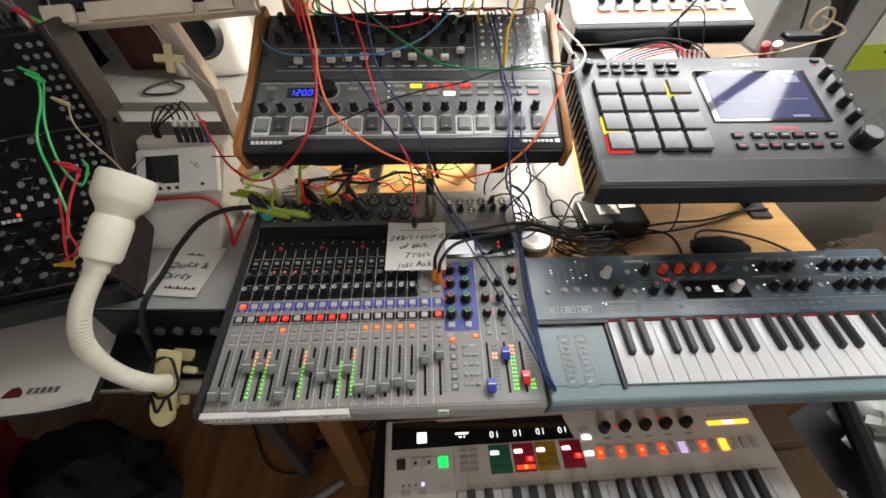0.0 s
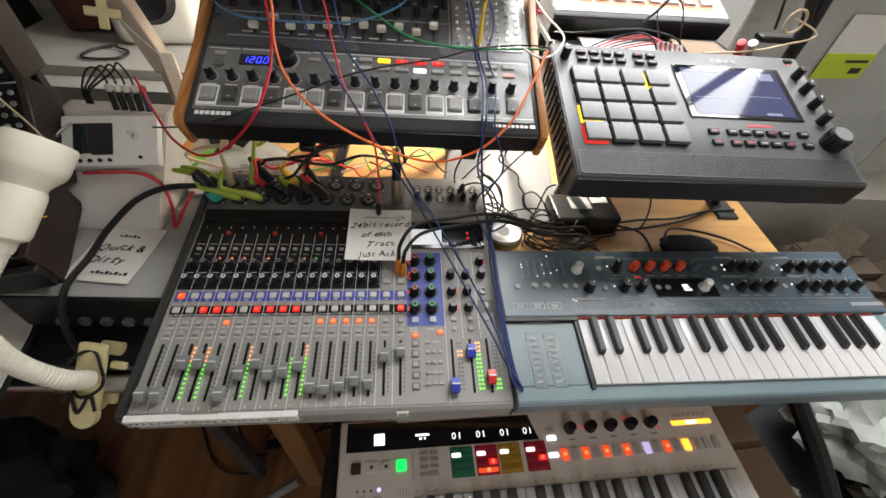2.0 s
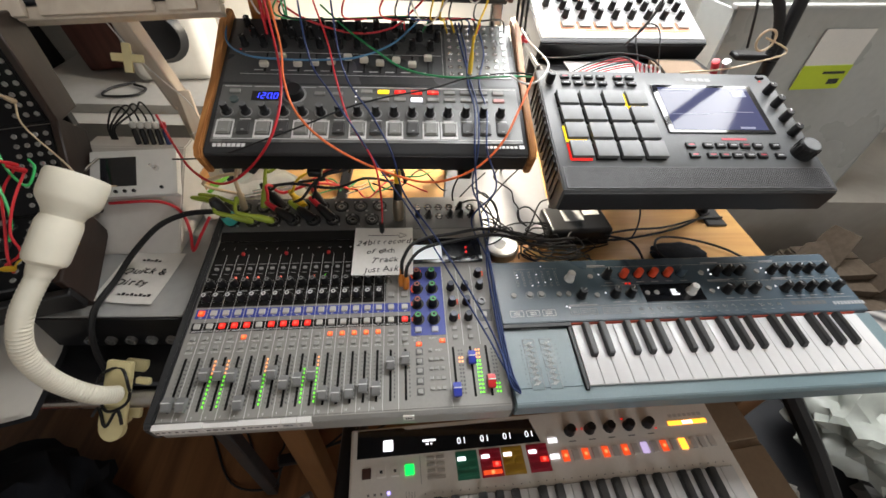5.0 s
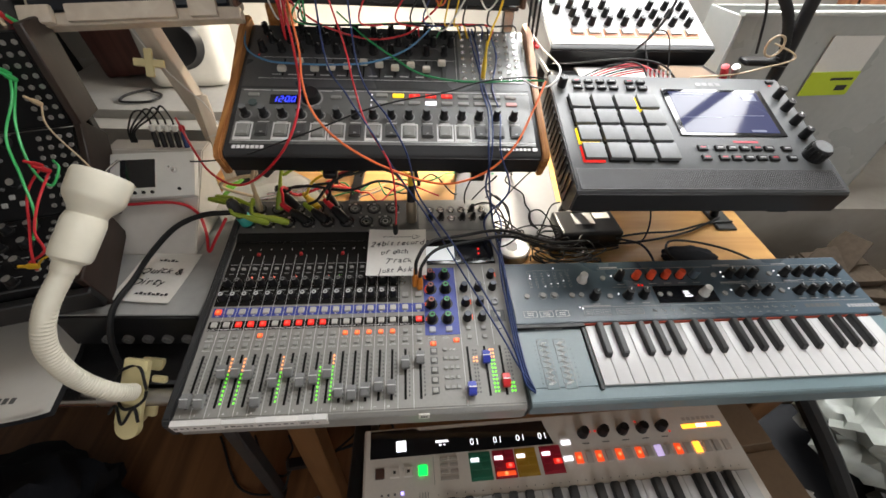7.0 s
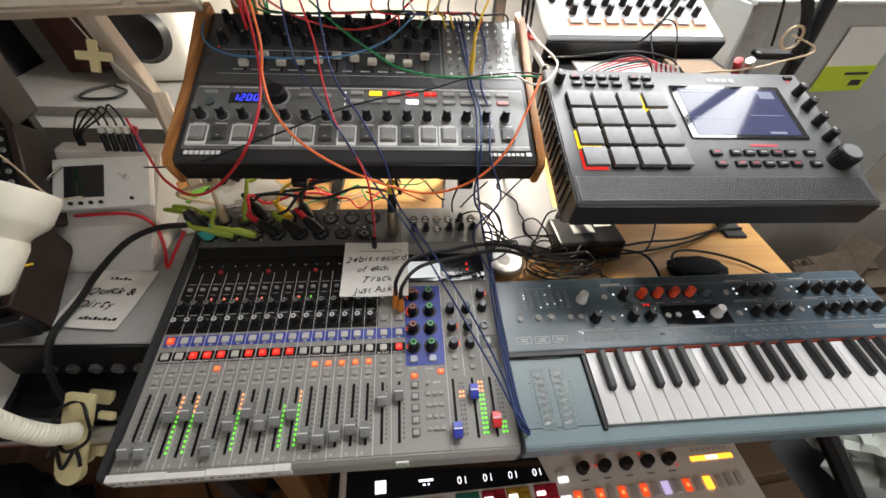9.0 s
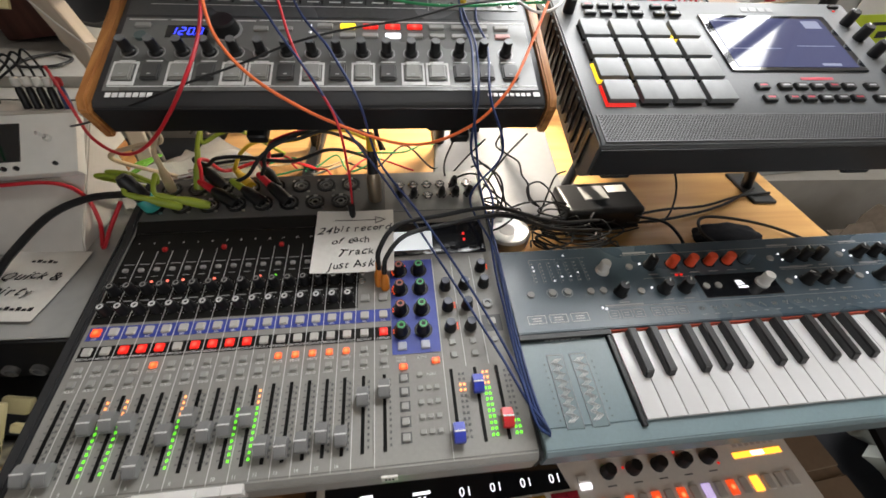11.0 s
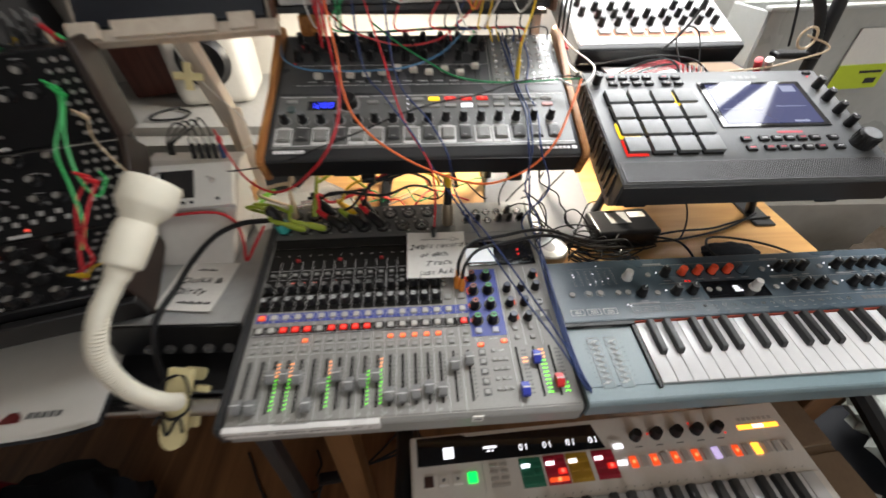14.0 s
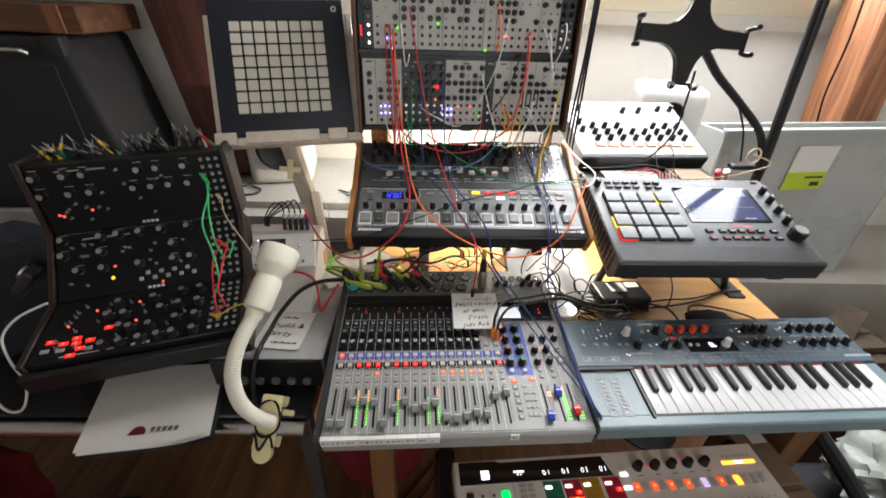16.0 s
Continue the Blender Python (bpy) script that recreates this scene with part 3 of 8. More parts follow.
    # master section
    for r, y in enumerate((0.213, 0.187, 0.160, 0.134)):
        for c, x in enumerate((0.319, 0.342)):
            put("dial", ring_mesh("dial_ring", 0.0, 0.0098, 0.0007, BLACK), root, T(x, y, 0.0007))
            k = put("knob", knob_mesh("eq_knob", 0.0062, 0.014, BLACK, 1.15), root, T(x, y, 0.0012))
            put("knob_cap", ring_mesh("eq_cap_%d" % ((c or r > 2) and 1), 0.0024, 0.0041, 0.0006, mat("green_cap", (0.06, 0.36, 0.12), 0.4) if (c or r > 2) else mat("dim_red_cap", (0.35, 0.10, 0.08), 0.4), 16), k, T(0, 0, 0.0139))
            if c == 0:
                part("ring_light", rows_box([(x + 0.0085 * math.cos(radians(a)) - 0.0008, y + 0.0085 * math.sin(radians(a)) - 0.0008, x + 0.0085 * math.cos(radians(a)) + 0.0008, y + 0.0085 * math.sin(radians(a)) + 0.0008, 0.0012, 0.002) for a in range(-230 if r < 2 else -190, -120 if r < 2 else -150, 22)] + ([(x + 0.006, y + 0.006, x + 0.0076, y + 0.0076, 0.0012, 0.002)] if r == 0 else [])), L_ORANGE, root, "lit orange")
    for x in (0.319, 0.343):
        put("square_button", cap_mesh("eq_button", 0.0095, 0.0095, 0.003, mat("pale_button", (0.40, 0.42, 0.50), 0.45)), root, T(x, 0.1165, 0.0006))
    for x, y in ((0.371, 0.187), (0.371, 0.160), (0.371, 0.134), (0.393, 0.187), (0.393, 0.160), (0.393, 0.134), (0.416, 0.211), (0.416, 0.188)):
        k = put("knob", knob_mesh("aux_knob", 0.0058, 0.014, BLACK, 1.15), root, T(x, y, 0.0004))
        put("knob_cap", ring_mesh("aux_cap", 0.0, 0.0044, 0.0006, mat("slate_cap", (0.10, 0.11, 0.15), 0.4), 16), k, T(0, 0, 0.0139))
        if x < 0.38 and y < 0.17 or y > 0.2:
            part("ring_light", rows_box([(x + 0.0075, y - 0.002 + d, x + 0.009, y - 0.0005 + d, 0.0006, 0.0016) for d in (0, 0.003, 0.006)]), L_ORANGE, root, "lit orange")
    put("headphone_jack", jack_mesh("phones_jack", 0.0062, GUNMETAL), root, T(0.416, 0.161, 0.0004))
    for x, y in ((0.371, 0.117), (0.371, 0.103), (0.393, 0.117), (0.393, 0.103), (0.416, 0.117)):
        put("square_button", cap_mesh("mute_off", 0.0078, 0.0074, 0.0026, MIDCAP), root, T(x, y, 0.0003))
    part("play_plate", bars([(0.407, 0.127, 0.428, 0.147)], 0.0003), DARKPRINT, root)
    put("square_button", cap_mesh("sel_off", 0.0092, 0.0092, 0.0028, GREYCAP), root, T(0.417, 0.138, 0.0006))
    for x, y in ((0.319, 0.0945), (0.352, 0.0985)):
        put("square_button", cap_mesh("scene_lit", 0.0085, 0.0062, 0.0028, L_ORANGE), root, T(x, y, 0.0003), "lit orange")
    for r in range(5):
        put("ring_button", cap_mesh("fader_mode", 0.0072, 0.0072, 0.0024, MIDCAP), root, T(0.319, 0.083 - 0.0138 * r, 0.0003))
        part("button_frame", bars([(0.3140, 0.0781 - 0.0138 * r, 0.3240, 0.0879 - 0.0138 * r)], 0.0002, 0.0003), DARKPRINT, root)
        for c in range(3):
            if r or c == 0:
                put("small_button", cap_mesh("mix_small", 0.0056, 0.0052, 0.0022, MIDCAP), root, T(0.3345 + 0.0078 * c, 0.085 - 0.0135 * r, 0.0003))
    for body, x, y in (("FADER", 0.317, 0.1045), ("MODE", 0.317, 0.1010), ("SCENE", 0.338, 0.1035), ("RESET", 0.346, 0.0850)):
        put("lettering", text_mesh(body, 0.0034, PRINT), root, T(x, y, 0.0004))
    # display
    part("screen_bezel", extrude_x([(0.236, 0.0004), (0.236, 0.003), (0.284, 0.0075), (0.284, 0.0004)], 0.308, 0.428, 0.0006), GLASSBLACK, root, "glossy black display surround")
    part("screen", extrude_x([(0.242, 0.0040), (0.242, 0.0043), (0.270, 0.0069), (0.270, 0.0066)], 0.314, 0.362), L_LCD, root, "lit pale display")
    part("status_light", rows_box([(0.401, 0.262, 0.404, 0.265, 0.005, 0.0072), (0.401, 0.253, 0.404, 0.256, 0.004, 0.0064)]), L_RED, root, "lit red")
    for x in (0.376, 0.388, 0.412):
        put("soft_button", cap_mesh("soft_button", 0.009, 0.004, 0.003, BLACK), root, T(x, 0.243, 0.0025))
    # combination sockets
    def combo(x, y):
        s = put("combo_socket", ring_mesh("combo_rim", 0.0085, 0.0125, 0.0022, BLACK, 24), root, T(x, y, 0.0072))
        put("insert", ring_mesh("combo_insert", 0.0, 0.0084, 0.0006, DEEP, 20), s)
        put("socket_ring", ring_mesh("combo_ring", 0.0036, 0.0050, 0.0018, ALU, 16), s)
        put("rim_edge", ring_mesh("combo_edge", 0.0083, 0.0091, 0.0026, GUNMETAL, 24), s)
        put("latch", shared("combo_latch", lambda: to_mesh(box(-0.0025, 0.0085, 0.0018, 0.0025, 0.0122, 0.0034, 0.0004), "latch", ALU)), s)
        put("contact_slot", shared("combo_slot", lambda: to_mesh(rows_box([(-0.0070, -0.0006, -0.0052, 0.0006, 0.0005, 0.0012), (0.0052, -0.0006, 0.0070, 0.0006, 0.0005, 0.0012), (-0.0006, -0.0072, 0.0006, -0.0054, 0.0005, 0.0012)]), "contact_slot", GREYCAP)), s)
        put("screw", ring_mesh("combo_screw", 0.0, 0.0020, 0.0012, ALU, 10), s, T(0.0105, -0.0105))
        put("screw", ring_mesh("combo_screw", 0.0, 0.0020, 0.0012, ALU, 10), s, T(-0.0105, 0.0105))
    for i in range(8):
        combo(0.026 + 0.0332 * i, 0.362)
        combo(0.014 + 0.0332 * i, 0.330)
    for c in range(6):
        for r, y in enumerate((0.3565, 0.335)):
            x = 0.3255 + 0.0188 * c
            j = put("line_jack", jack_mesh("line_jack", 0.0066, CHROME if r == 0 else BLACK), root, T(x, y, 0.0078))
            put("nut", ring_mesh("line_nut", 0.0050, 0.0074, 0.0016, BLACK, 6), j)
            if r == 1 and c != 2 or c == 4:
                put("plug", shared("short_plug", lambda: to_mesh(lathe([(0, 0), (0.0050, 0), (0.0054, 0.004), (0.0050, 0.016), (0.0032, 0.022), (0, 0.022)], 12), "plug", BLACK)), j, pose(0, 0, 0, 24, 0, 0))
    # tape strip with handwriting and the small tag
    for a, b in ((0.0, 0.058), (0.0585, 0.098), (0.0985, 0.148), (0.1485, 0.167), (0.1675, 0.184)):
        part("tape_strip", box(a, -0.0024, -0.016 + random.uniform(-0.0012, 0.0012), b, 0.0042 + random.uniform(-0.001, 0.001), 0.0024, 0.0004), TAPE, root, "white tape strip with handwriting")
        part("handwriting", rows_box([(u, -0.0029, u + random.uniform(0.002, 0.006), -0.0023, -0.0075 + random.uniform(-0.001, 0.001), -0.0050 + random.uniform(-0.001, 0.001)) for u in np.arange(a + 0.003, b - 0.006, 0.0075)]), DARKPRINT, root)
    part("tag", box(0.296, -0.0024, -0.013, 0.310, -0.0006, 0.0015, 0.0002), PAPER, root, "small white paper tag")
    part("handwriting", rows_box([(0.299 + 0.003 * k, -0.003, 0.301 + 0.003 * k, -0.0023, -0.008, -0.004) for k in range(3)]), INK, root)
    return root


mixer()


# ---- drum and bass synthesizers: patchable sequencer synth with wooden cheeks ----
def patch_synth():
    root = thing("patchable_synthesizer", "black analogue synthesizer with orange wooden cheeks and patch field", "synthesizer", pose(-0.292, 0.513, 0.961, 22, 0, 1))
    part("body", extrude_x([(-0.004, -0.040), (-0.006, -0.004), (0.0, 0.0), (0.268, 0.0), (0.272, -0.003), (0.272, -0.05)], 0.0, 0.470, 0.0015), SHADOWCASE, root)
    part("front_strip", extrude_x([(-0.0046, -0.039), (-0.0063, -0.0055), (-0.0075, -0.0055), (-0.0060, -0.039)], 0.001, 0.469), BLACK, root, "black lower front")
    # Sheet lighter than the case: window sheen on the panel is partly painted.
    part("upper_panel", box(0.006, 0.126, 0.0001, 0.466, 0.2675, 0.0003, 0), mat("synth_panel_sheen", (0.060, 0.062, 0.064), 0.27, vary=0.18, grain=200), root, "satin dark grey panel with window sheen in its colour")
    for x0, x1 in ((-0.011, -0.0005), (0.4705, 0.481)):
        part("wooden_cheek", extrude_x([(-0.010, -0.044), (-0.012, -0.002), (0.0, 0.006), (0.13, 0.004), (0.24, 0.020), (0.280, 0.010), (0.280, -0.054)], x0, x1, 0.002), ORANGEWOOD, root, "orange-stained wooden cheek")
    part("control_panel", box(0.008, 0.012, 0.0002, 0.463, 0.121, 0.0012, 0.0003), mat("grey_control_panel", (0.135, 0.137, 0.132), 0.3, vary=0.14), root, "dark grey panel")
    part("panel_print", bars([(0.012, 0.0175, 0.462, 0.0186), (0.012, 0.1165, 0.052, 0.118), (0.056, 0.1165, 0.148, 0.118), (0.152, 0.118, 0.198, 0.119), (0.200, 0.118, 0.462, 0.1195), (0.030, 0.143, 0.345, 0.1437), (0.030, 0.190, 0.345, 0.1906), (0.347, 0.14, 0.3475, 0.262)] + [(0.05 + 0.0255 * i, 0.151, 0.064 + 0.0255 * i, 0.1525) for i in range(11)] + [(0.016 + 0.0273 * i, 0.053, 0.032 + 0.0273 * i, 0.0545) for i in range(16)], 0.0013, 0.0002), PRINT, root)
    part("logo", bars([(0.013 + 0.0066 * k, 0.0035, 0.0182 + 0.0066 * k, 0.0095) for k in range(7)], 0.0012), PRINT, root, "white maker's mark")
    part("logo", bars([(0.405 + 0.0062 * k, 0.0035, 0.4094 + 0.0062 * k, 0.0080) for k in range(8)] + [(0.456, 0.003, 0.4635, 0.0092)], 0.0012), PRINT, root, "white model mark")
    white = (0, 2, 4, 5, 7, 9, 11, 12)
    for i in range(16):
        x = 0.024 + 0.0273 * i
        if i in white:
            part("pad_frame", bars([(x - 0.0128, 0.0195, x + 0.0128, 0.0245), (x - 0.0128, 0.0495, x + 0.0128, 0.0525), (x - 0.0128, 0.0245, x - 0.0106, 0.0495), (x + 0.0106, 0.0245, x + 0.0128, 0.0495)], 0.0013), PRINT, root)
        pd = put("step_pad", cap_mesh("step_pad_%d" % (i in white), 0.0195, 0.023, 0.004, mat("grey_pad_cap", (0.26, 0.26, 0.245), 0.45, vary=0.12) if i in white else mat("dark_pad_cap", (0.05, 0.05, 0.05), 0.5), 0.0014), root, T(x, 0.037, 0.0012))
        put("lettering", shared("pad_mark", lambda: to_mesh(bars([(-0.002, -0.006, 0.002, -0.0045)], 0.004), "pad_mark", GREYPRINT)), pd)
        k = knob(root, x - 0.001, 0.067, 0.0056, 0.017, "synth_knob", BLACK, GREYPRINT, random.uniform(-140, 140), 1.25, 0.0012)
        put("knob_cap", ring_mesh("synth_knob_cap", 0.0, 0.0047, 0.0012, mat("slate_grey_cap", (0.15, 0.155, 0.16), 0.45), 16), k, T(0, 0, 0.0168))
        put("dial", ring_mesh("synth_step_dial", 0.0082, 0.0092, 0.0004, GREYPRINT, 20), root, T(x - 0.001, 0.067, 0.0012))
    knob(root, 0.117, 0.102, 0.0142, 0.0135, "tempo_knob", BLACK, None, 0, 1.06, 0.0012, "tempo_encoder")
    put("dial", ring_mesh("tempo_dial", 0.0150, 0.0180, 0.0005, GREYPRINT, 28), root, T(0.117, 0.102, 0.0012))
    part("display_window", box(0.054, 0.089, 0.0012, 0.098, 0.108, 0.0020, 0.0003), GLASSBLACK, root)
    # seven-segment digits: a top, b and c right, d foot, e and f left, g middle
    SEG = {"a": (0.0008, 0.0104, 0.0050, 0.0114), "b": (0.0050, 0.0060, 0.0060, 0.0106), "c": (0.0050, 0.0008, 0.0060, 0.0054), "d": (0.0008, 0.0, 0.0050, 0.0010),
           "e": (-0.0002, 0.0008, 0.0008, 0.0054), "f": (-0.0002, 0.0060, 0.0008, 0.0106), "g": (0.0008, 0.0052, 0.0050, 0.0062)}
    for k, on in enumerate(("bc", "abged", "abcdef", "abcdef")):
        bm = bars([SEG[q] for q in on] + ([(0.0068, 0.0, 0.0078, 0.0010)] if k == 2 else []), 0.0021, 0.0003)
        for v in bm.verts:
            v.co.x += 0.16 * v.co.y
        part("display_digit", bm, L_BLUE, root, "lit blue digit", T(0.0580 + 0.0094 * k, 0.0928, 0.0))
    put("transport_button", ring_mesh("round_button", 0.0, 0.0062, 0.003, mat("teal_grey_button", (0.07, 0.10, 0.10), 0.4)), root, T(0.030, 0.090, 0.0012))
    for x, y in ((0.029, 0.107), (0.155, 0.104), (0.182, 0.104)):
        put("button", cap_mesh("synth_button", 0.0165, 0.0072, 0.0026, mat("grey_synth_button", (0.30, 0.30, 0.285), 0.45)), root, T(x, y, 0.0012))
    lit = {1: (L_YELLOW, "lit yellow"), 2: (L_RED, "lit red"), 3: (L_RED, "lit red"), 4: (L_RED, "lit red")}
    for i in range(9):
        mt, lb = lit.get(i, (MIDCAP, ""))
        put("button", cap_mesh("seq_button_" + mt.name, 0.0180, 0.0075, 0.0026, mt), root, T(0.226 + 0.0258 * i, 0.1095, 0.0012), lb)
        mt = {3: L_WHITE, 8: mat("pink_button", (0.6, 0.3, 0.28), 0.5)}.get(i, MIDCAP)
        put("button", cap_mesh("seq_button_" + mt.name, 0.0180, 0.0075, 0.0026, mt), root, T(0.226 + 0.0258 * i, 0.0945, 0.0012))
    part("step_light", rows_box([(0.209, 0.110 - 0.011 * k, 0.211, 0.112 - 0.011 * k, 0.0012, 0.002) for k in range(3)]), L_WHITE, root)
    for i in range(11):
        x = 0.066 + 0.0257 * i
        part("slider_slot", bars([(x - 0.0012, 0.150, x + 0.0012, 0.190)], 0.0002, 0.0005), DEEP, root)
        sc = put("slider_cap", cap_mesh("slider_cap", 0.0135, 0.0100, 0.008, mat("pale_slider_cap", (0.62, 0.58, 0.50), 0.5), 0.0012), root, T(x, (0.158, 0.175, 0.160, 0.163, 0.166, 0.176, 0.171, 0.165, 0.172, 0.163, 0.178)[i], 0.004))
        put("stem", shared("slider_stem", lambda: to_mesh(box(-0.002, -0.001, -0.004, 0.002, 0.001, 0.001, 0), "stem", BLACK)), sc)
    for r, y in enumerate((0.207, 0.229, 0.250)):
        for i in range(11):
            knob(root, 0.028 + 0.0300 * i + (0.012 if r == 1 else 0.0), y, 0.0058, 0.017, "synth_knob", BLACK, GREYPRINT, random.uniform(-140, 140), 1.25, 0.0004)
    part("panel_light", rows_box([(0.022, 0.195, 0.0235, 0.1965, 0.0003, 0.0012), (0.03, 0.238, 0.0315, 0.2395, 0.0003, 0.0012)]), L_RED, root, "lit red")
    part("patch_field", box(0.352, 0.142, 0.0002, 0.458, 0.264, 0.0014, 0.0003), mat("grey_patch_field", (0.20, 0.20, 0.195), 0.3, metal=0.5, vary=0.15), root, "grey metal patch field")
    for r in range(8):
        for c in range(7):
            put("patch_jack", jack_mesh("patch_jack", 0.0038, CHROME), root, T(0.360 + 0.0152 * c, 0.150 + 0.0153 * r, 0.0014))
    for x in (0.09, 0.34):
        part("foot", box(x, 0.0, -0.052, x + 0.04, 0.012, -0.038, 0.002), RUBBER, root)
    return root


patch_synth()
stand = thing("synthesizer_stand", "black steel desktop stand under the patchable synthesizer", "stand")
for x in (-0.16, 0.075):
    part("foot_bar", box(x, 0.56, TABLE, x + 0.022, 0.95, TABLE + 0.012, 0.002), BLACK, stand)
    part("upright", tube([(x + 0.011, 0.80, TABLE + 0.01), (x + 0.011, 0.80, 1.018)], 0.009, 10, 1), BLACK, stand)
    part("cradle", box(x, -0.004, -0.063, x + 0.022, 0.27, -0.0505, 0.002), BLACK, stand, m=pose(0, 0.513, 0.961, 22, 0, 0))


# ---- sampler with pads and touch screen ----
def sampler():
    root = thing("pad_sampler", "charcoal sampler with sixteen rubber pads and tilted touch screen", "sampler", pose(0.208, 0.428, 0.957, 17, 0, 1))
    prof = [(-0.004, -0.038), (0.0, -0.002), (0.003, 0.0), (0.243, 0.0), (0.247, -0.003), (0.247, -0.060), (0.012, -0.060)]
    part("body", extrude_x(prof, 0.0, 0.402, 0.0018), mat("sampler_charcoal", (0.082, 0.086, 0.090), 0.42, vary=0.12, grain=300, bump=0.08), root)
    part("front_strip", extrude_x([(-0.0046, -0.037), (-0.0009, -0.0045), (-0.0020, -0.0045), (-0.0060, -0.037)], 0.002, 0.400), BLACK, root, "black lower front")
    for k in range(14):
        part("side_rib", extrude_x([(0.02 + 0.015 * k, -0.048), (0.026 + 0.015 * k, -0.048), (0.030 + 0.015 * k, -0.006), (0.024 + 0.015 * k, -0.006)], -0.0022, 0.0002), BLACK, root)
    part("speaker_grille", box(0.006, 0.004, -0.0005, 0.396, 0.0415, 0.0008, 0.0004), mat("grille_mesh_black", (0.060, 0.060, 0.064), 0.42, vary=0.3, grain=900, bump=0.6), root, "black perforated speaker grille")
    part("perforation", rows_box([(0.0075 + 0.0034 * i + (0.0017 if j % 2 else 0), 0.0060 + 0.0023 * j, 0.0097 + 0.0034 * i + (0.0017 if j % 2 else 0), 0.0075 + 0.0023 * j, 0.0007, 0.00095) for i in range(113) for j in range(15)]), DEEP, root)
    rim = {(0, 0): L_RED, (0, 1): L_YELLOW, (3, 3): L_YELLOW}
    for i in range(4):
        for j in range(4):
            x, y = 0.0365 + 0.0368 * i, 0.069 + 0.0352 * j
            w = rim.get((i, j))
            # Lit rims are lamps; the near-black ones paint the shadow line round a pad.
            put("pad_rim", cap_mesh("pad_rim_" + (w.name if w else "off"), 0.0332 if w else 0.0318, 0.0322 if w else 0.0308, 0.0026, w or DEEP, 0.0004), root, T(x - 0.0002, y - 0.0008 if w else y - 0.0003, 0.0), "lit rim" if w else "")
            put("drum_pad", shared("drum_pad", lambda: to_mesh(box(-0.0150, -0.0142, 0, 0.0160, 0.0152, 0.0064, 0.0009, 2), "drum_pad", GREYPAD)), root, T(x + 0.0006, y + 0.0004, 0.0016))
    for y in (0.227, 0.212):
        for x in (0.044, 0.064, 0.084, 0.104, 0.133, 0.153):
            b = put("function_button", cap_mesh("function_button", 0.0150, 0.0072, 0.004, BLACK), root, T(x, y, 0))
            put("button_mark", shared("fb_mark_%d" % (x in (0.044, 0.133) and y > 0.22), lambda: to_mesh(bars([(-0.004, -0.0008, 0.004, 0.0008)], 0.004), "button_mark", P_RED if (x in (0.044, 0.133) and y > 0.22) else GREYPRINT)), b)
    knob(root, 0.018, 0.217, 0.0070, 0.017, "sampler_knob", BLACK, PRINT, 30, 1.0)
    part("screen_surround", box(0.183, 0.107, 0.0, 0.355, 0.212, 0.0022, 0.0008), GLASSBLACK, root, "black glass surround")
    part("touch_screen", box(0.193, 0.113, 0.0022, 0.345, 0.205, 0.0026, 0.0), L_SCREEN, root, "dim blue touch screen")
    for q in ([(0.198, 0.198, 0.25, 0.2), (0.315, 0.185, 0.338, 0.2), (0.30, 0.115, 0.324, 0.119), (0.20, 0.145, 0.262, 0.146), (0.285, 0.150, 0.335, 0.151)]):
        part("screen_mark", bars([q], 0.0027, 0.0002), L_SCREEN2, root)
    for y in (0.200, 0.170, 0.139, 0.109):
        knob(root, 0.381, y, 0.0078, 0.017, "sampler_knob", BLACK, PRINT, random.uniform(-60, 60), 1.0)
    k = knob(root, 0.376, 0.068, 0.0150, 0.021, "data_wheel", BLACK, None, 0, 1.05, name="data_wheel")
    put("wheel_top", ring_mesh("wheel_top", 0.0, 0.0118, 0.0010, GREYPAD, 28), k, T(0, 0, 0.0207))
    for a in range(0, 360, 20):
        put("grip_rib", shared("wheel_rib", lambda: to_mesh(box(0.0140, -0.0008, 0.004, 0.0156, 0.0008, 0.018, 0.0002), "grip_rib", RUBBER)), k, pose(0, 0, 0, 0, 0, a))
    put("power_button", cap_mesh("power_button", 0.014, 0.006, 0.003, BLACK), root, T(0.383, 0.2345, 0))
    part("power_light", bars([(0.379, 0.2255, 0.382, 0.2275)], 0.0, 0.0008), L_RED, root)
    for r, y in enumerate((0.0815, 0.0625)):
        for c, x in enumerate((0.207, 0.234, 0.2535, 0.273, 0.2925, 0.312, 0.340)):
            b = put("transport_button", cap_mesh("transport_button", 0.0150, 0.0095, 0.004, BLACK), root, T(x, y, 0))
            red = (r, c) in ((0, 4), (1, 0), (1, 2), (1, 5), (1, 1), (0, 0))
            put("button_mark", shared("tb_mark_%d" % red, lambda: to_mesh(bars([(-0.004, -0.001, 0.004, 0.001)], 0.004), "button_mark", P_RED if red else GREYPRINT)), b)
    part("model_print", bars([(0.262, 0.0935, 0.302, 0.0975)], 0.0003), P_RED, root, "red model mark")
    part("logo", bars([(0.249 + 0.0115 * k, 0.2225, 0.2575 + 0.0115 * k, 0.2305) for k in range(4)], 0.0003), GUNMETAL, root, "grey maker's mark")
    for x in (0.03, 0.33):
        part("foot", box(x, 0.012, -0.068, x + 0.035, 0.04, -0.059, 0.003), RUBBER, root)
    return root


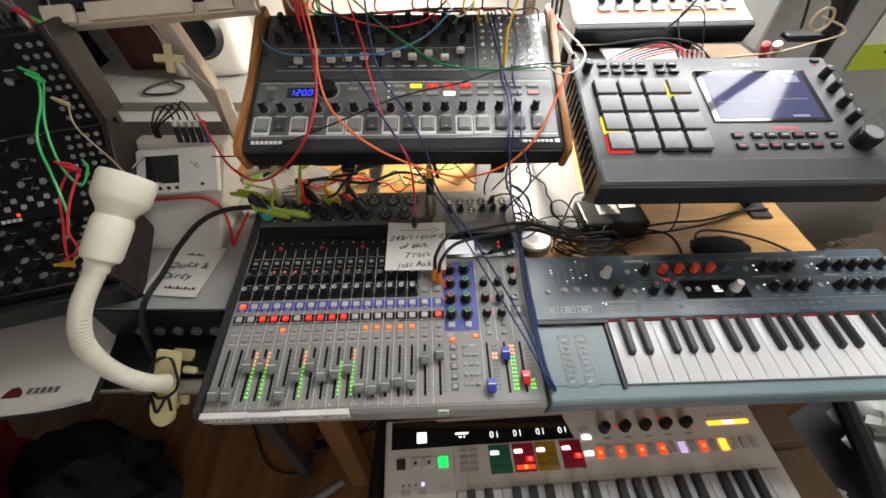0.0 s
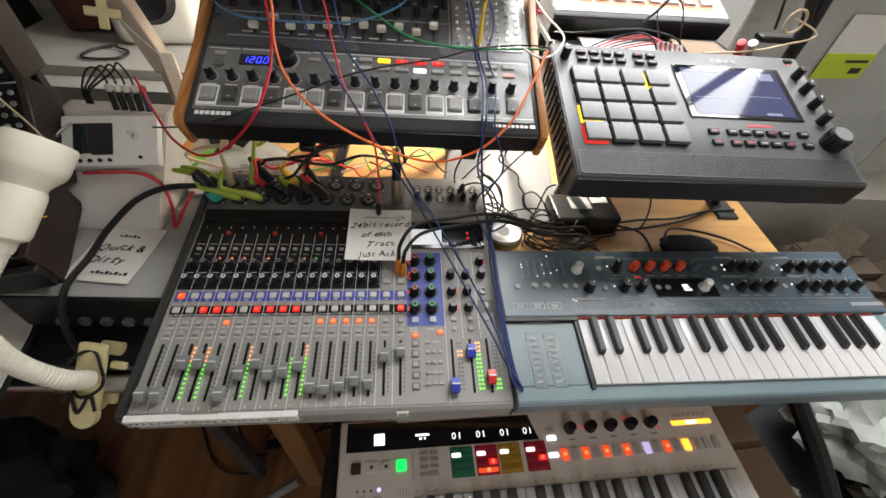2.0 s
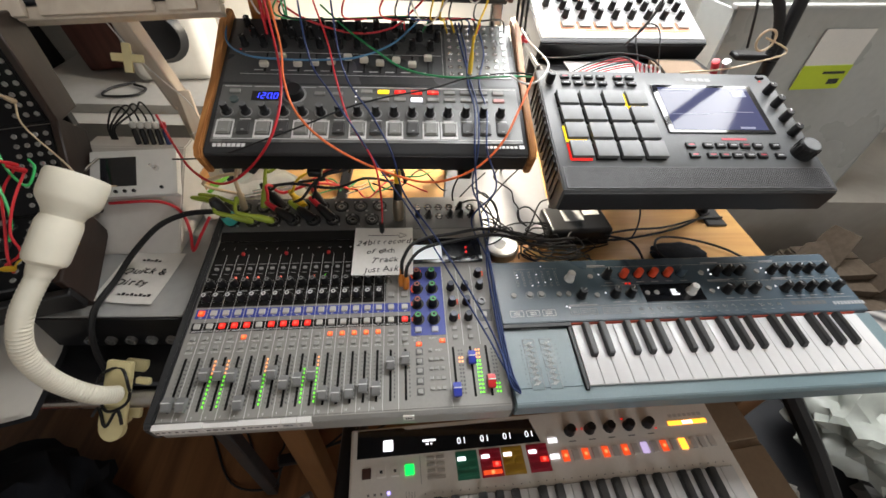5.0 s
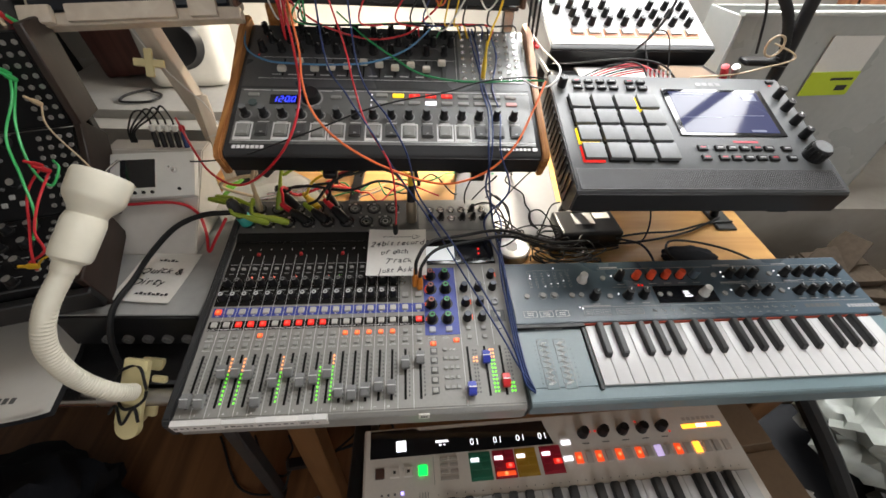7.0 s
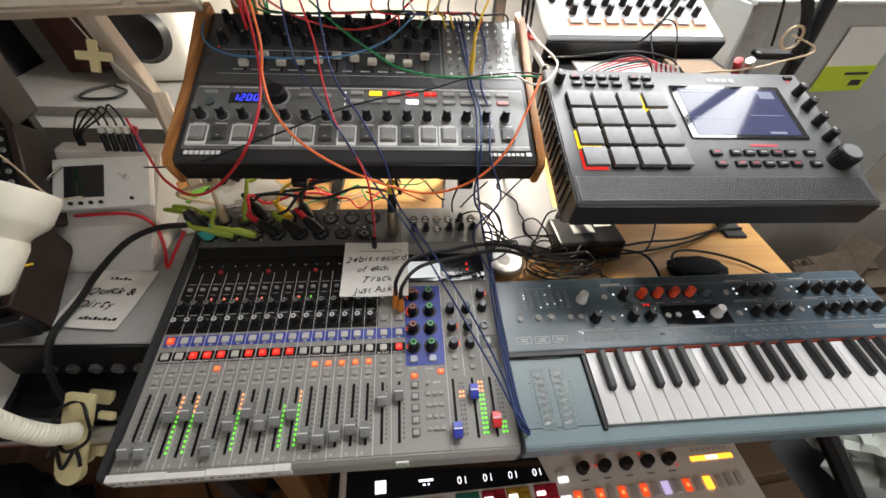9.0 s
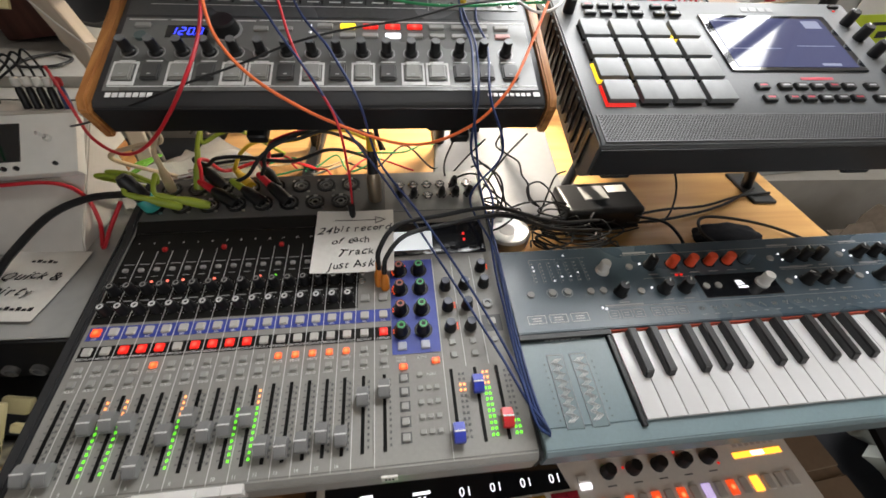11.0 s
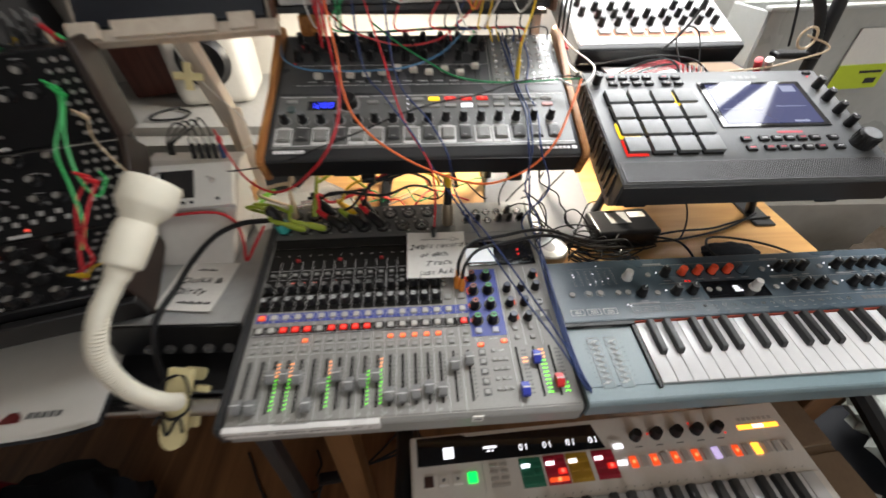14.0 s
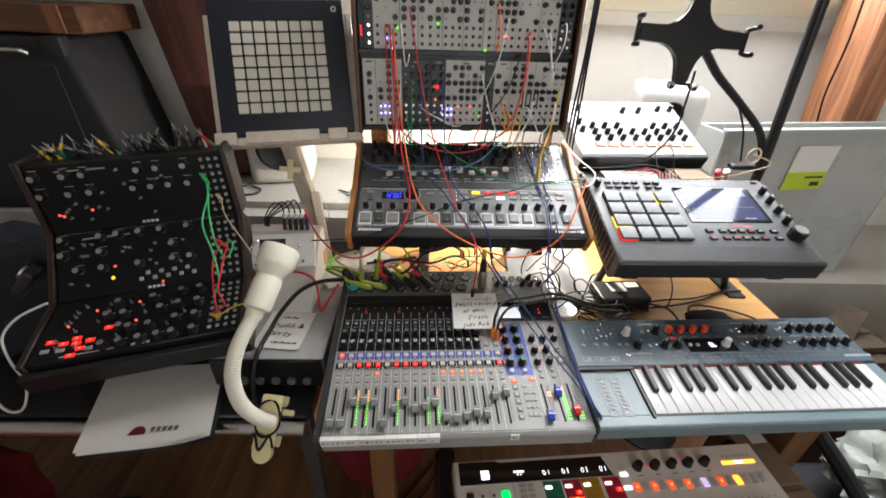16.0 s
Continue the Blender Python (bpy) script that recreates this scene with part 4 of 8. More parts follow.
sampler()
arm = thing("sampler_stand", "black steel stand holding the sampler above the desk", "stand")
part("foot_plate", box(0.622, 0.610, TABLE, 0.665, 0.70, TABLE + 0.006, 0.002), SHADOWCASE, arm, "dark steel foot plate")
part("foot_plate", box(0.270, 0.545, TABLE, 0.32, 0.70, TABLE + 0.006, 0.002), GUNMETAL, arm)
for x in (0.295, 0.545):
    part("upright", tube([(x if x < 0.4 else 0.64, 0.66, TABLE), (x, 0.60, 0.90), (x, 0.58, 0.935)], 0.009, 10, 4), BLACK, arm)
    part("cradle", box(x - 0.012, 0.03, -0.080, x + 0.012, 0.24, -0.069, 0.002), BLACK, arm, m=pose(0, 0.428, 0.957, 17, 0, 1))


# ---- keyboards ----
def keybed(root, x0, x1, y0, yb, y1, z, n_white, black_w):
    pitch = (x1 - x0) / n_white
    for i in range(n_white):
        put("white_key", shared("white_key_%.4f" % pitch, lambda: to_mesh(box(0.0004, y0, z - 0.014, pitch - 0.0004, y1, z, 0.0008, 2), "white_key", KEYWHITE)), root, T(x0 + pitch * i, 0, 0))
        if i < n_white - 1 and i % 7 in (0, 1, 3, 4, 5):
            off = {0: -0.0016, 1: 0.0016, 3: -0.002, 4: 0.0, 5: 0.002}[i % 7]
            put("black_key", shared("black_key_%.4f" % pitch, lambda: to_mesh(extrude_x([(yb, z - 0.004), (yb + 0.004, z + 0.0085), (y1, z + 0.0095), (y1, z - 0.004)], -black_w / 2, black_w / 2, 0.0011), "black_key", KEYBLACK)), root, T(x0 + pitch * (i + 1) + off, 0, 0))


def hybrid_synth():
    root = thing("keyboard_synthesizer", "steel-blue hybrid synthesizer with slim keys and red knobs", "synthesizer", pose(0.137, 0.211, 0.782, 5, 0, 2))
    part("body", extrude_x([(0.0, -0.030), (0.0, -0.004), (0.004, 0.0), (0.0225, 0.0), (0.0225, -0.016), (0.228, -0.016), (0.228, -0.040)], 0.0, 0.578, 0.001), PALEBLUE, root)
    part("touch_panel", box(0.0, 0.0225, -0.016, 0.094, 0.1085, 0.0, 0.0006), PALEBLUE, root, "pale steel-blue touch strip panel")
    part("cheek", box(0.0942, 0.016, -0.016, 0.0995, 0.112, 0.0035, 0.0008), BLACK, root)
    part("cheek", box(0.5535, 0.016, -0.016, 0.578, 0.112, 0.0025, 0.0008), PALEBLUE, root)
    part("key_slip", box(0.0995, 0.016, -0.016, 0.5535, 0.0205, -0.003, 0.0006), BLACK, root)
    part("panel_front", box(0.0, 0.1085, -0.014, 0.100, 0.1145, 0.0055, 0.0004), BLACK, root)
    part("key_felt", box(0.100, 0.1128, -0.008, 0.5535, 0.1148, 0.0030, 0.0), mat("red_felt", (0.40, 0.06, 0.03), 0.9), root, "red felt strip")
    part("control_panel", extrude_x([(0.1145, -0.015), (0.1145, 0.0045), (0.116, 0.006), (0.226, 0.006), (0.229, 0.003), (0.229, -0.038)], 0.0, 0.578, 0.0008), STEELBLUE, root, "dark steel-blue control panel")
    keybed(root, 0.1000, 0.5530, 0.0215, 0.058, 0.1100, 0.004, 22, 0.0090)
    Z = 0.0061
    part("logo", rows_box([(0.027 + 0.0058 * k, 0.1078, 0.0312 + 0.0058 * k, 0.1084, -0.002, 0.002) for k in range(7)]), GREYPRINT, root, "grey maker's mark")
    part("logo", bars([(0.528 + 0.006 * k, 0.126, 0.5325 + 0.006 * k, 0.132) for k in range(9)], Z), GREYPRINT, root, "grey model mark")
    for x0 in (0.0245, 0.0485):
        part("touch_strip", bars([(x0, 0.020, x0 + 0.0165, 0.092)], 0.0001, 0.0006), mat("grey_touch_strip", (0.125, 0.17, 0.185), 0.3), root)
        for off in (0.0, 0.0045, 0.009):
            part("strip_print", tube([(x0 + 0.0024 + off * 0.55 + (0.0062 if k % 2 else 0.0), 0.026 + 0.0041 * k, 0.0009) for k in range(16)], 0.00055, 4, 1), PRINT, root, "zigzag print")
        part("strip_edge", bars([(x0, 0.020, x0 + 0.0004, 0.092), (x0 + 0.0161, 0.020, x0 + 0.0165, 0.092), (x0, 0.0916, x0 + 0.0165, 0.092)], 0.0008), GREYPRINT, root)
        for k in range(9):
            put("scale_dot", shared("scale_dot", lambda: to_mesh(bars([(0, 0, 0.0012, 0.0012)], 0.0002), "scale_dot", INK)), root, T(x0 + (-0.005 if x0 < 0.03 else 0.021), 0.028 + 0.0068 * k))
    part("matrix_print", bars([(0.036 + 0.0105 * i, 0.179 + 0.0052 * j, 0.0375 + 0.0105 * i, 0.1805 + 0.0052 * j) for i in range(7) for j in range(6)], Z), GREYPRINT, root)
    part("matrix_print", bars([(0.0340 + 0.0105 * i, 0.177, 0.0343 + 0.0105 * i, 0.211 - 0.002 * (i % 3)) for i in range(7)] + [(0.034, 0.2115, 0.104, 0.2118)], Z, 0.0002), GREYPRINT, root)
    part("matrix_light", bars([(0.036 + 0.0105 * i, 0.179 + 0.0052 * j, 0.0378 + 0.0105 * i, 0.1808 + 0.0052 * j) for i, j in ((0, 3), (0, 4), (2, 0), (3, 1), (3, 4), (4, 1), (5, 2), (4, 7))], Z, 0.0006), L_WHITE, root)
    marks = [(0.150, 0.2115, 0.345, 0.2121), (0.348, 0.2115, 0.450, 0.2121), (0.452, 0.2115, 0.57, 0.2121), (0.165, 0.175, 0.226, 0.1756), (0.345, 0.176, 0.57, 0.1766), (0.1, 0.1395, 0.57, 0.1401), (0.155, 0.2135, 0.185, 0.216), (0.3505, 0.2135, 0.38, 0.216), (0.455, 0.2135, 0.48, 0.216), (0.345, 0.178, 0.382, 0.1805), (0.455, 0.178, 0.480, 0.1805), (0.105, 0.141, 0.150, 0.143)]
    part("panel_print", bars(marks, Z, 0.0002), GREYPRINT, root)
    knob(root, 0.119, 0.190, 0.0064, 0.017, "pale_knob", WHITEPL, None, 0, 1.25, Z, "volume_knob", "white knob")
    upper = [(0.186, BLACK), (0.214, REDKNOB), (0.2385, REDKNOB), (0.263, REDKNOB), (0.2875, REDKNOB), (0.311, STEELBLUE), (0.371, BLACK), (0.391, BLACK), (0.411, BLACK), (0.468, BLACK), (0.491, BLACK), (0.512, BLACK), (0.533, BLACK), (0.557, BLACK)]
    lower = [(0.135, BLACK), (0.188, BLACK), (0.213, BLACK), (0.371, BLACK), (0.393, BLACK), (0.416, BLACK), (0.470, BLACK), (0.491, BLACK), (0.512, BLACK), (0.535, BLACK), (0.559, BLACK)]
    for y, items in ((0.1935, upper), (0.158, lower)):
        for x, mt in items:
            red = mt is REDKNOB
            x -= 0.006
            put("dial", ring_mesh("hs_dial", 0.0, 0.0078, 0.0004, DEEP, 20), root, T(x, y, Z))
            knob(root, x, y, 0.0060 if red else 0.0062, 0.0145 if red else 0.016, "hs_knob_" + mt.name, mt, PRINT if mt is BLACK else None, random.uniform(-60, 60), 0.0 if red else 1.12, Z, label="red knob" if red else "")
            part("name_mark", bars([(x - 0.006, y - 0.0135, x + 0.006, y - 0.0122)], Z, 0.0002), GREYPRINT, root)
    part("display_panel", box(0.228, 0.143, Z - 0.001, 0.326, 0.175, Z + 0.0008, 0.0004), GLASSBLACK, root, "glossy black display panel")
    part("display", bars([(0.272, 0.152, 0.288, 0.166)], Z + 0.0008, 0.0003), DEEP, root)
    part("display_text", bars([(0.2738, 0.1615, 0.2820, 0.1640), (0.2738, 0.1580, 0.2834, 0.1602), (0.2738, 0.1535, 0.2858, 0.1562)], Z + 0.0011, 0.0002), L_WHITE, root, "lit white text")
    knob(root, 0.306, 0.1585, 0.0064, 0.016, "pale_knob", WHITEPL, None, 0, 1.25, Z + 0.0008, "preset_knob", "white knob")
    for x, y in ((0.235, 0.159), (0.250, 0.159), (0.154, 0.193), (0.341, 0.194), (0.438, 0.194), (0.154, 0.158), (0.341, 0.158), (0.438, 0.160), (0.095, 0.162), (0.110, 0.162), (0.025, 0.162), (0.050, 0.163), (0.068, 0.163)):
        put("round_button", ring_mesh("hs_round", 0.0, 0.0040, 0.0024, MIDCAP, 16), root, T(x, y, Z))
    part("ring_print", lathe([(0.0055, 0), (0.0063, 0), (0.0063, 0.0002), (0.0055, 0.0002)], 20, lathe([(0.0055, 0), (0.0063, 0), (0.0063, 0.0002), (0.0055, 0.0002)], 20, m=T(0.050, 0.163, Z)), T(0.068, 0.163, Z)), GREYPRINT, root)
    for x, y in ((0.168, 0.196), (0.3555, 0.190), (0.3555, 0.199), (0.452, 0.190), (0.449, 0.199), (0.168, 0.161), (0.354, 0.163), (0.452, 0.163), (0.1, 0.139), (0.104, 0.137)):
        put("button_light", shared("white_point", lambda: to_mesh(box(0, 0, 0, 0.002, 0.002, 0.001, 0), "button_light", L_WHITE)), root, T(x, y, Z), "lit white")
    part("pair_light", rows_box([(x, 0.1765, x + 0.003, 0.179, Z, Z + 0.001) for x in (0.206, 0.212)]), L_RED, root, "lit red")
    for x, w in ((0.024, 0.020), (0.048, 0.020), (0.072, 0.020), (0.111, 0.012), (0.1255, 0.012), (0.140, 0.012), (0.161, 0.012), (0.176, 0.012), (0.191, 0.012)):
        part("touch_button", bars([(x - w / 2, 0.1255, x + w / 2, 0.1262), (x - w / 2, 0.1350, x + w / 2, 0.1357), (x - w / 2, 0.1262, x - w / 2 + 0.0007, 0.135), (x + w / 2 - 0.0007, 0.1262, x + w / 2, 0.135), (x - w / 4, 0.1285, x + w / 4, 0.1295), (x - w / 4, 0.1315, x + w / 4, 0.1325)], Z), PRINT if w > 0.015 else GREYPRINT, root)
    for i in range(16):
        x = 0.214 + 0.0149 * i
        wave = [(x + 0.0009 * (q - 4), 0.1310 + 0.0026 * math.sin(q * (0.6 + 0.23 * (i % 5))) * (1 if i % 3 else (q % 2) * 2 - 1), Z + 0.0002) for q in range(9)]
        part("icon", tube(wave, 0.00026, 4, 1), GREYCAP, root, "printed waveform")
        part("name_mark", bars([(x - 0.003, 0.1228, x + 0.003, 0.1234)], Z, 0.0002), GREYPRINT, root)
    for k in range(7):
        put("printed_block", shared("printed_block", lambda: to_mesh(bars([(0, 0, 0.007, 0.0065)]), "printed_block", DARKPRINT)), root, T(0.4585 + 0.0085 * k, 0.128, Z))
    for x in (0.03, 0.52):
        for y in (0.02, 0.20):
            part("foot", lathe([(0, -0.048), (0.009, -0.048), (0.009, -0.02), (0, -0.02)], 14, m=T(x, y)), RUBBER, root)
    return root


hybrid_synth()


def sequencer_keyboard():
    root = thing("keyboard_sequencer", "warm white step sequencer keyboard with coloured track buttons", "keyboard", pose(-0.077, 0.042, 0.626, 1, 0, 3.7))
    part("body", box(0.0, 0.0, -0.036, 0.588, 0.207, -0.0002, 0.004, 2), SAND, root)
    part("control_panel", box(0.003, 0.103, -0.001, 0.585, 0.205, 0.0006, 0.0006), SAND, root)
    part("end_block", box(0.003, 0.004, -0.001, 0.102, 0.1028, 0.0006, 0.0006), SAND, root)
    part("end_block", box(0.574, 0.004, -0.001, 0.585, 0.1028, 0.0006, 0.0006), SAND, root)
    # Flat near-black sheet: the shade between and under the keys is painted.
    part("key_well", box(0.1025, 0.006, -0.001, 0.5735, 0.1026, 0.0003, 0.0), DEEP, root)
    keybed(root, 0.1035, 0.5730, 0.003, 0.052, 0.1015, 0.004, 22, 0.0115)
    Z = 0.0007
    part("display_panel", slab([(0.010, 0.163), (0.290, 0.163), (0.280, 0.199), (0.085, 0.199), (0.078, 0.203), (0.010, 0.203)], Z - 0.0004, Z + 0.0008, 0.0002), GLASSBLACK, root, "glossy black display panel")
    put("lit_square", cap_mesh("ksp_square", 0.0155, 0.0165, 0.0022, L_WHITE), root, T(0.056, 0.178, Z + 0.0006), "lit white button")
    part("display_text", bars([(0.108, 0.1790, 0.128, 0.1822), (0.113, 0.1742, 0.117, 0.1768), (0.120, 0.1742, 0.1225, 0.1768)], Z + 0.0008), L_WHITE, root, "lit white text")
    for x in (0.168, 0.204, 0.240, 0.275):
        for ch, dx in (("0", -0.0042), ("1", 0.0042)):
            put("display_digit", shared("seq_digit_" + ch, lambda: text_mesh(ch, 0.0130, L_WHITE)), root, T(x + dx, 0.1755, Z + 0.0010), "lit white digit")
    for x, mt, hot in ((0.172, P_GREEN, None), (0.208, P_RED, L_RED), (0.242, P_MUSTARD, None), (0.281, P_RED, None)):
        t = put("track_panel", cap_mesh("track_%s" % mt.name, 0.0330, 0.0400, 0.0008, mt, 0.0002), root, T(x, 0.1410, Z), "coloured track panel")
        for j, y in enumerate((0.0155, 0.0085, -0.003, -0.0125)):
            if j < 3:
                for sx in (-0.0078, 0.0078):
                    lit = L_WHITE if (j == 1 and sx < 0) else (L_RED if (hot or x > 0.25) and j == 2 and sx > 0 else mt)
                    put("button", cap_mesh("trk_%s" % lit.name, 0.0130, 0.0058 if j < 2 else 0.008, 0.0022, lit), t, T(sx, y, 0.0008))
            else:
                put("button", cap_mesh("trkw_%s" % (L_ORANGE.name if hot else mt.name), 0.0285, 0.0062, 0.0022, L_ORANGE if hot else mt), t, T(0, y - 0.001, 0.0008))
    for x, mt in ((0.0245, mat("brown_button", (0.06, 0.025, 0.02), 0.4)), (0.0455, SAND), (0.0655, SAND), (0.0865, L_GREEN2)):
        put("transport_button", cap_mesh("tr_" + mt.name, 0.0135, 0.0150, 0.0024, mt), root, T(x, 0.1425, Z), "lit green play button" if mt is L_GREEN2 else "")
    part("transport_print", bars([(0.0435, 0.1405, 0.0475, 0.1445), (0.0635, 0.1405, 0.0675, 0.1445)], Z + 0.0024), INK, root)
    for r in range(4):
        for c in range(2 if r < 3 else 1):
            w = 0.0120 if r < 3 else 0.0270
            put("soft_button", cap_mesh("ksp_soft_%d" % (r > 2), w, 0.0055, 0.0018, mat("beige_button", (0.42, 0.38, 0.34), 0.5)), root, T(0.118 + 0.0145 * c + (0.007 if r > 2 else 0), 0.1555 - 0.0088 * r, Z))
    for x, y in ((0.309, 0.163), (0.306, 0.140), (0.308, 0.171)):
        put("page_button", cap_mesh("ksp_page_%d" % (y < 0.17), 0.0145, 0.0070, 0.0022, L_WHITE if y < 0.17 else SAND), root, T(x, y, Z), "lit white" if y < 0.17 else "")
    for i in range(5):
        knob(root, 0.340 + 0.0326 * i, 0.174, 0.0078, 0.016, "ksp_knob", BLACK, None, 0, 1.1, Z)
        part("name_mark", bars([(0.335 + 0.0326 * i, 0.1585, 0.346 + 0.0326 * i, 0.1600)], Z, 0.0002), DARKPRINT, root)
    part("ring_light", rows_box([(x, y, x + 0.0025, y + 0.0025, Z, Z + 0.0012) for x, y in ((0.351, 0.175), (0.360, 0.175), (0.412, 0.172), (0.431, 0.184), (0.481, 0.165))]), L_RED, root, "lit red")
    for i in range(16):
        mt = {0: L_ORANGE, 2: L_ORANGE, 4: L_ORANGE, 6: L_ORANGE, 8: L_PALEV, 10: L_ORANGE, 12: L_AMBER}.get(i, mat("beige_step", (0.49, 0.45, 0.42), 0.5) if i == 1 else KEEP.get("beige"))
        if i == 1:
            KEEP["beige"] = mt
        put("step_button", cap_mesh("step_" + mt.name, 0.0110, 0.0165, 0.0024, mt), root, T(0.323 + 0.0160 * i, 0.1395, Z), "lit orange" if mt in (L_ORANGE, L_AMBER) else "")
    part("touch_strip", bars([(0.506, 0.1680, 0.572, 0.1745)], Z, 0.0008), L_AMBER, root, "lit amber touch strip")
    part("strip_glow", bars([(0.530, 0.1685, 0.548, 0.1740)], Z + 0.0008, 0.0002), L_WHITE, root)
    part("logo", bars([(0.512 + 0.0085 * k, 0.1805, 0.518 + 0.0085 * k, 0.1855) for k in range(7)], Z), KEEP["beige"], root, "faint maker's mark")
    part("step_scale", bars([(0.106 + 0.0127 * k, 0.1085, 0.1073 + 0.0127 * k, 0.1098) for k in range(37)], Z, 0.0003), INK, root)
    part("divider_line", bars([(0.1022, 0.122, 0.1028, 0.160)], Z, 0.0002), DARKPRINT, root)
    for x, y, w in ((0.032, 0.104, 0.014), (0.055, 0.104, 0.012), (0.084, 0.089, 0.013), (0.03, 0.05, 0.016), (0.055, 0.05, 0.016)):
        put("small_button", cap_mesh("ksp_small_%.3f" % w, w, 0.0065, 0.0018, KEEP["beige"]), root, T(x, y, Z))
    part("mode_light", rows_box([(0.054, 0.113, 0.058, 0.117, Z, Z + 0.001)]), L_VIOLET, root, "lit violet")
    part("mode_print", bars([(0.026 + 0.009 * k, 0.113, 0.029 + 0.009 * k, 0.116) for k in range(3)] + [(0.08 + 0.004 * k, 0.106, 0.0806 + 0.004 * k, 0.114) for k in range(4)], Z), DARKPRINT, root)
    return root


sequencer_keyboard()
kst = thing("keyboard_stand", "black tubular keyboard stand under the sequencer keyboard", "stand")
for x in (-0.10, 0.50):
    part("support_arm", tube([(x, 0.00, 0.575), (x, 0.32, 0.575)], 0.014, 12, 1), BLACK, kst)
    part("upright", tube([(x, 0.30, 0.0), (x, 0.30, 0.565)], 0.020, 12, 1), BLACK, kst)


# ---- modular synthesizers on a three-tier rack ----
def semi_modular(m, kind):
    names = ("black semi-modular synthesizer with silver-topped knobs and red lights", "black semi-modular synthesizer with many small knobs and jacks", "black semi-modular percussion synthesizer with few lit lamps")
    root = thing("semi_modular_synthesizer", names[kind], "synthesizer", m, "three-tier synthesizer rack")
    part("body", box(0, 0, -0.055, 0.319, 0.131, -0.0006, 0.002), BLACK, root)
    part("panel", box(0.003, 0.002, -0.001, 0.316, 0.129, 0.001, 0.0004), mat("synth_black_panel", (0.005, 0.005, 0.006), 0.5, vary=0.25, grain=200, spec=0.2), root)
    rnd = random.Random(40 + kind)
    top = ring_mesh("moog_knob_top", 0.0, 0.0052, 0.0008, RACKMETAL, 16)
    layout = {0: [(0.111, 0.104), (0.168, 0.104), (0.126, 0.074), (0.185, 0.074), (0.100, 0.076), (0.173, 0.038), (0.126, 0.045), (0.142, 0.040), (0.191, 0.011), (0.163, 0.011), (0.134, 0.011), (0.108, 0.011)] + [(x, y) for y in (0.111, 0.078, 0.044, 0.011) for x in (0.214, 0.246)],
              1: [(x, 0.1165) for x in (0.016, 0.078, 0.107, 0.144, 0.181, 0.229)] + [(0.200, 0.085), (0.016, 0.0866), (0.078, 0.0866), (0.039, 0.0555)] + [(x, 0.055) for x in (0.080, 0.140, 0.200, 0.230)],
              2: [(x, 0.111) for x in (0.014, 0.060, 0.090, 0.177, 0.208, 0.254)] + [(x, 0.078) for x in (0.014, 0.058, 0.0905, 0.161, 0.1905, 0.220, 0.253)]}[kind]
    for x, y in layout:
        k = put("knob", knob_mesh("moog_knob", 0.0064, 0.014, BLACK, 1.3), root, T(x, y, 0.001, rnd.uniform(0, 360)))
        put("knob_top", top, k, T(0, 0, 0.0139), "silver top")
        if rnd.random() < 0.7:
            part("name_mark", bars([(x - 0.007, y + 0.0105, x + 0.007, y + 0.0117)], 0.001, 0.0002), GREYPRINT, root)
    for _ in range(22):
        x, y = rnd.uniform(0.02, 0.245), rnd.uniform(0.02, 0.115)
        if all(abs(x - a) + abs(y - b) > 0.016 for a, b in layout):
            put("toggle", shared("toggle", lambda: to_mesh(lathe([(0.0028, 0), (0.0028, 0.0015), (0.001, 0.002), (0.0014, 0.008), (0, 0.0085)], 10), "toggle", GUNMETAL)), root, T(x, y, 0.001))
    cols = 4 if kind < 2 else 3
    for c in range(cols):
        for r in range(8):
            put("patch_jack", jack_mesh("moog_jack", 0.0036, RACKMETAL), root, T(0.311 - 0.0135 * c, 0.014 + 0.0147 * r, 0.001))
    red = {0: [(0.142, 0.104), (0.075, 0.098), (0.146, 0.059), (0.039, 0.070), (0.1295, 0.0765)], 1: [(0.097, 0.056), (0.176, 0.0134)], 2: [(0.024, 0.037), (0.030, 0.034), (0.078, 0.041)]}[kind]
    for x, y in red:
        put("lamp_light", shared("moog_light", lambda: to_mesh(lathe([(0, 0.001), (0.0026, 0.001), (0.002, 0.003), (0, 0.0036)], 12), "lamp_light", L_RED)), root, T(x, y, 0.001), "lit red")
    if kind == 1:
        put("lamp_light", shared("moog_light_y", lambda: to_mesh(lathe([(0, 0.001), (0.0032, 0.001), (0.0026, 0.003), (0, 0.0036)], 12), "lamp_light", L_YELLOW)), root, T(0.093, 0.034, 0.001), "lit yellow")
        for i in range(9):
            put("key_button", cap_mesh("grey_step", 0.008, 0.008, 0.0024, MIDCAP), root, T(0.140 + 0.0115 * i, 0.024 + 0.011 * (i % 2), 0.001))
    if kind == 0:
        for x, y in ((0.023, 0.040), (0.044, 0.032), (0.061, 0.040), (0.063, 0.029), (0.083, 0.031), (0.072, 0.017), (0.0615, 0.0045), (0.105, 0.053)):
            put("key_button", cap_mesh("red_step", 0.0145, 0.0082, 0.0026, L_RED), root, T(x, y, 0.001), "lit red")
        for x, y in ((0.020, 0.022), (0.043, 0.019), (0.085, 0.014)):
            put("key_button", cap_mesh("grey_step2", 0.0130, 0.008, 0.0026, MIDCAP), root, T(x, y, 0.001))
    part("logo", bars([(0.150 + 0.0075 * k, 0.0035, 0.1555 + 0.0075 * k, 0.0085) for k in range(4)], 0.001), PRINT, root, "white maker's mark")
    part("title_bar", bars([(0.045, 0.0040 if kind == 0 else 0.116, 0.125, 0.0068 if kind == 0 else 0.1185)], 0.001), GREYPRINT, root)
    return root


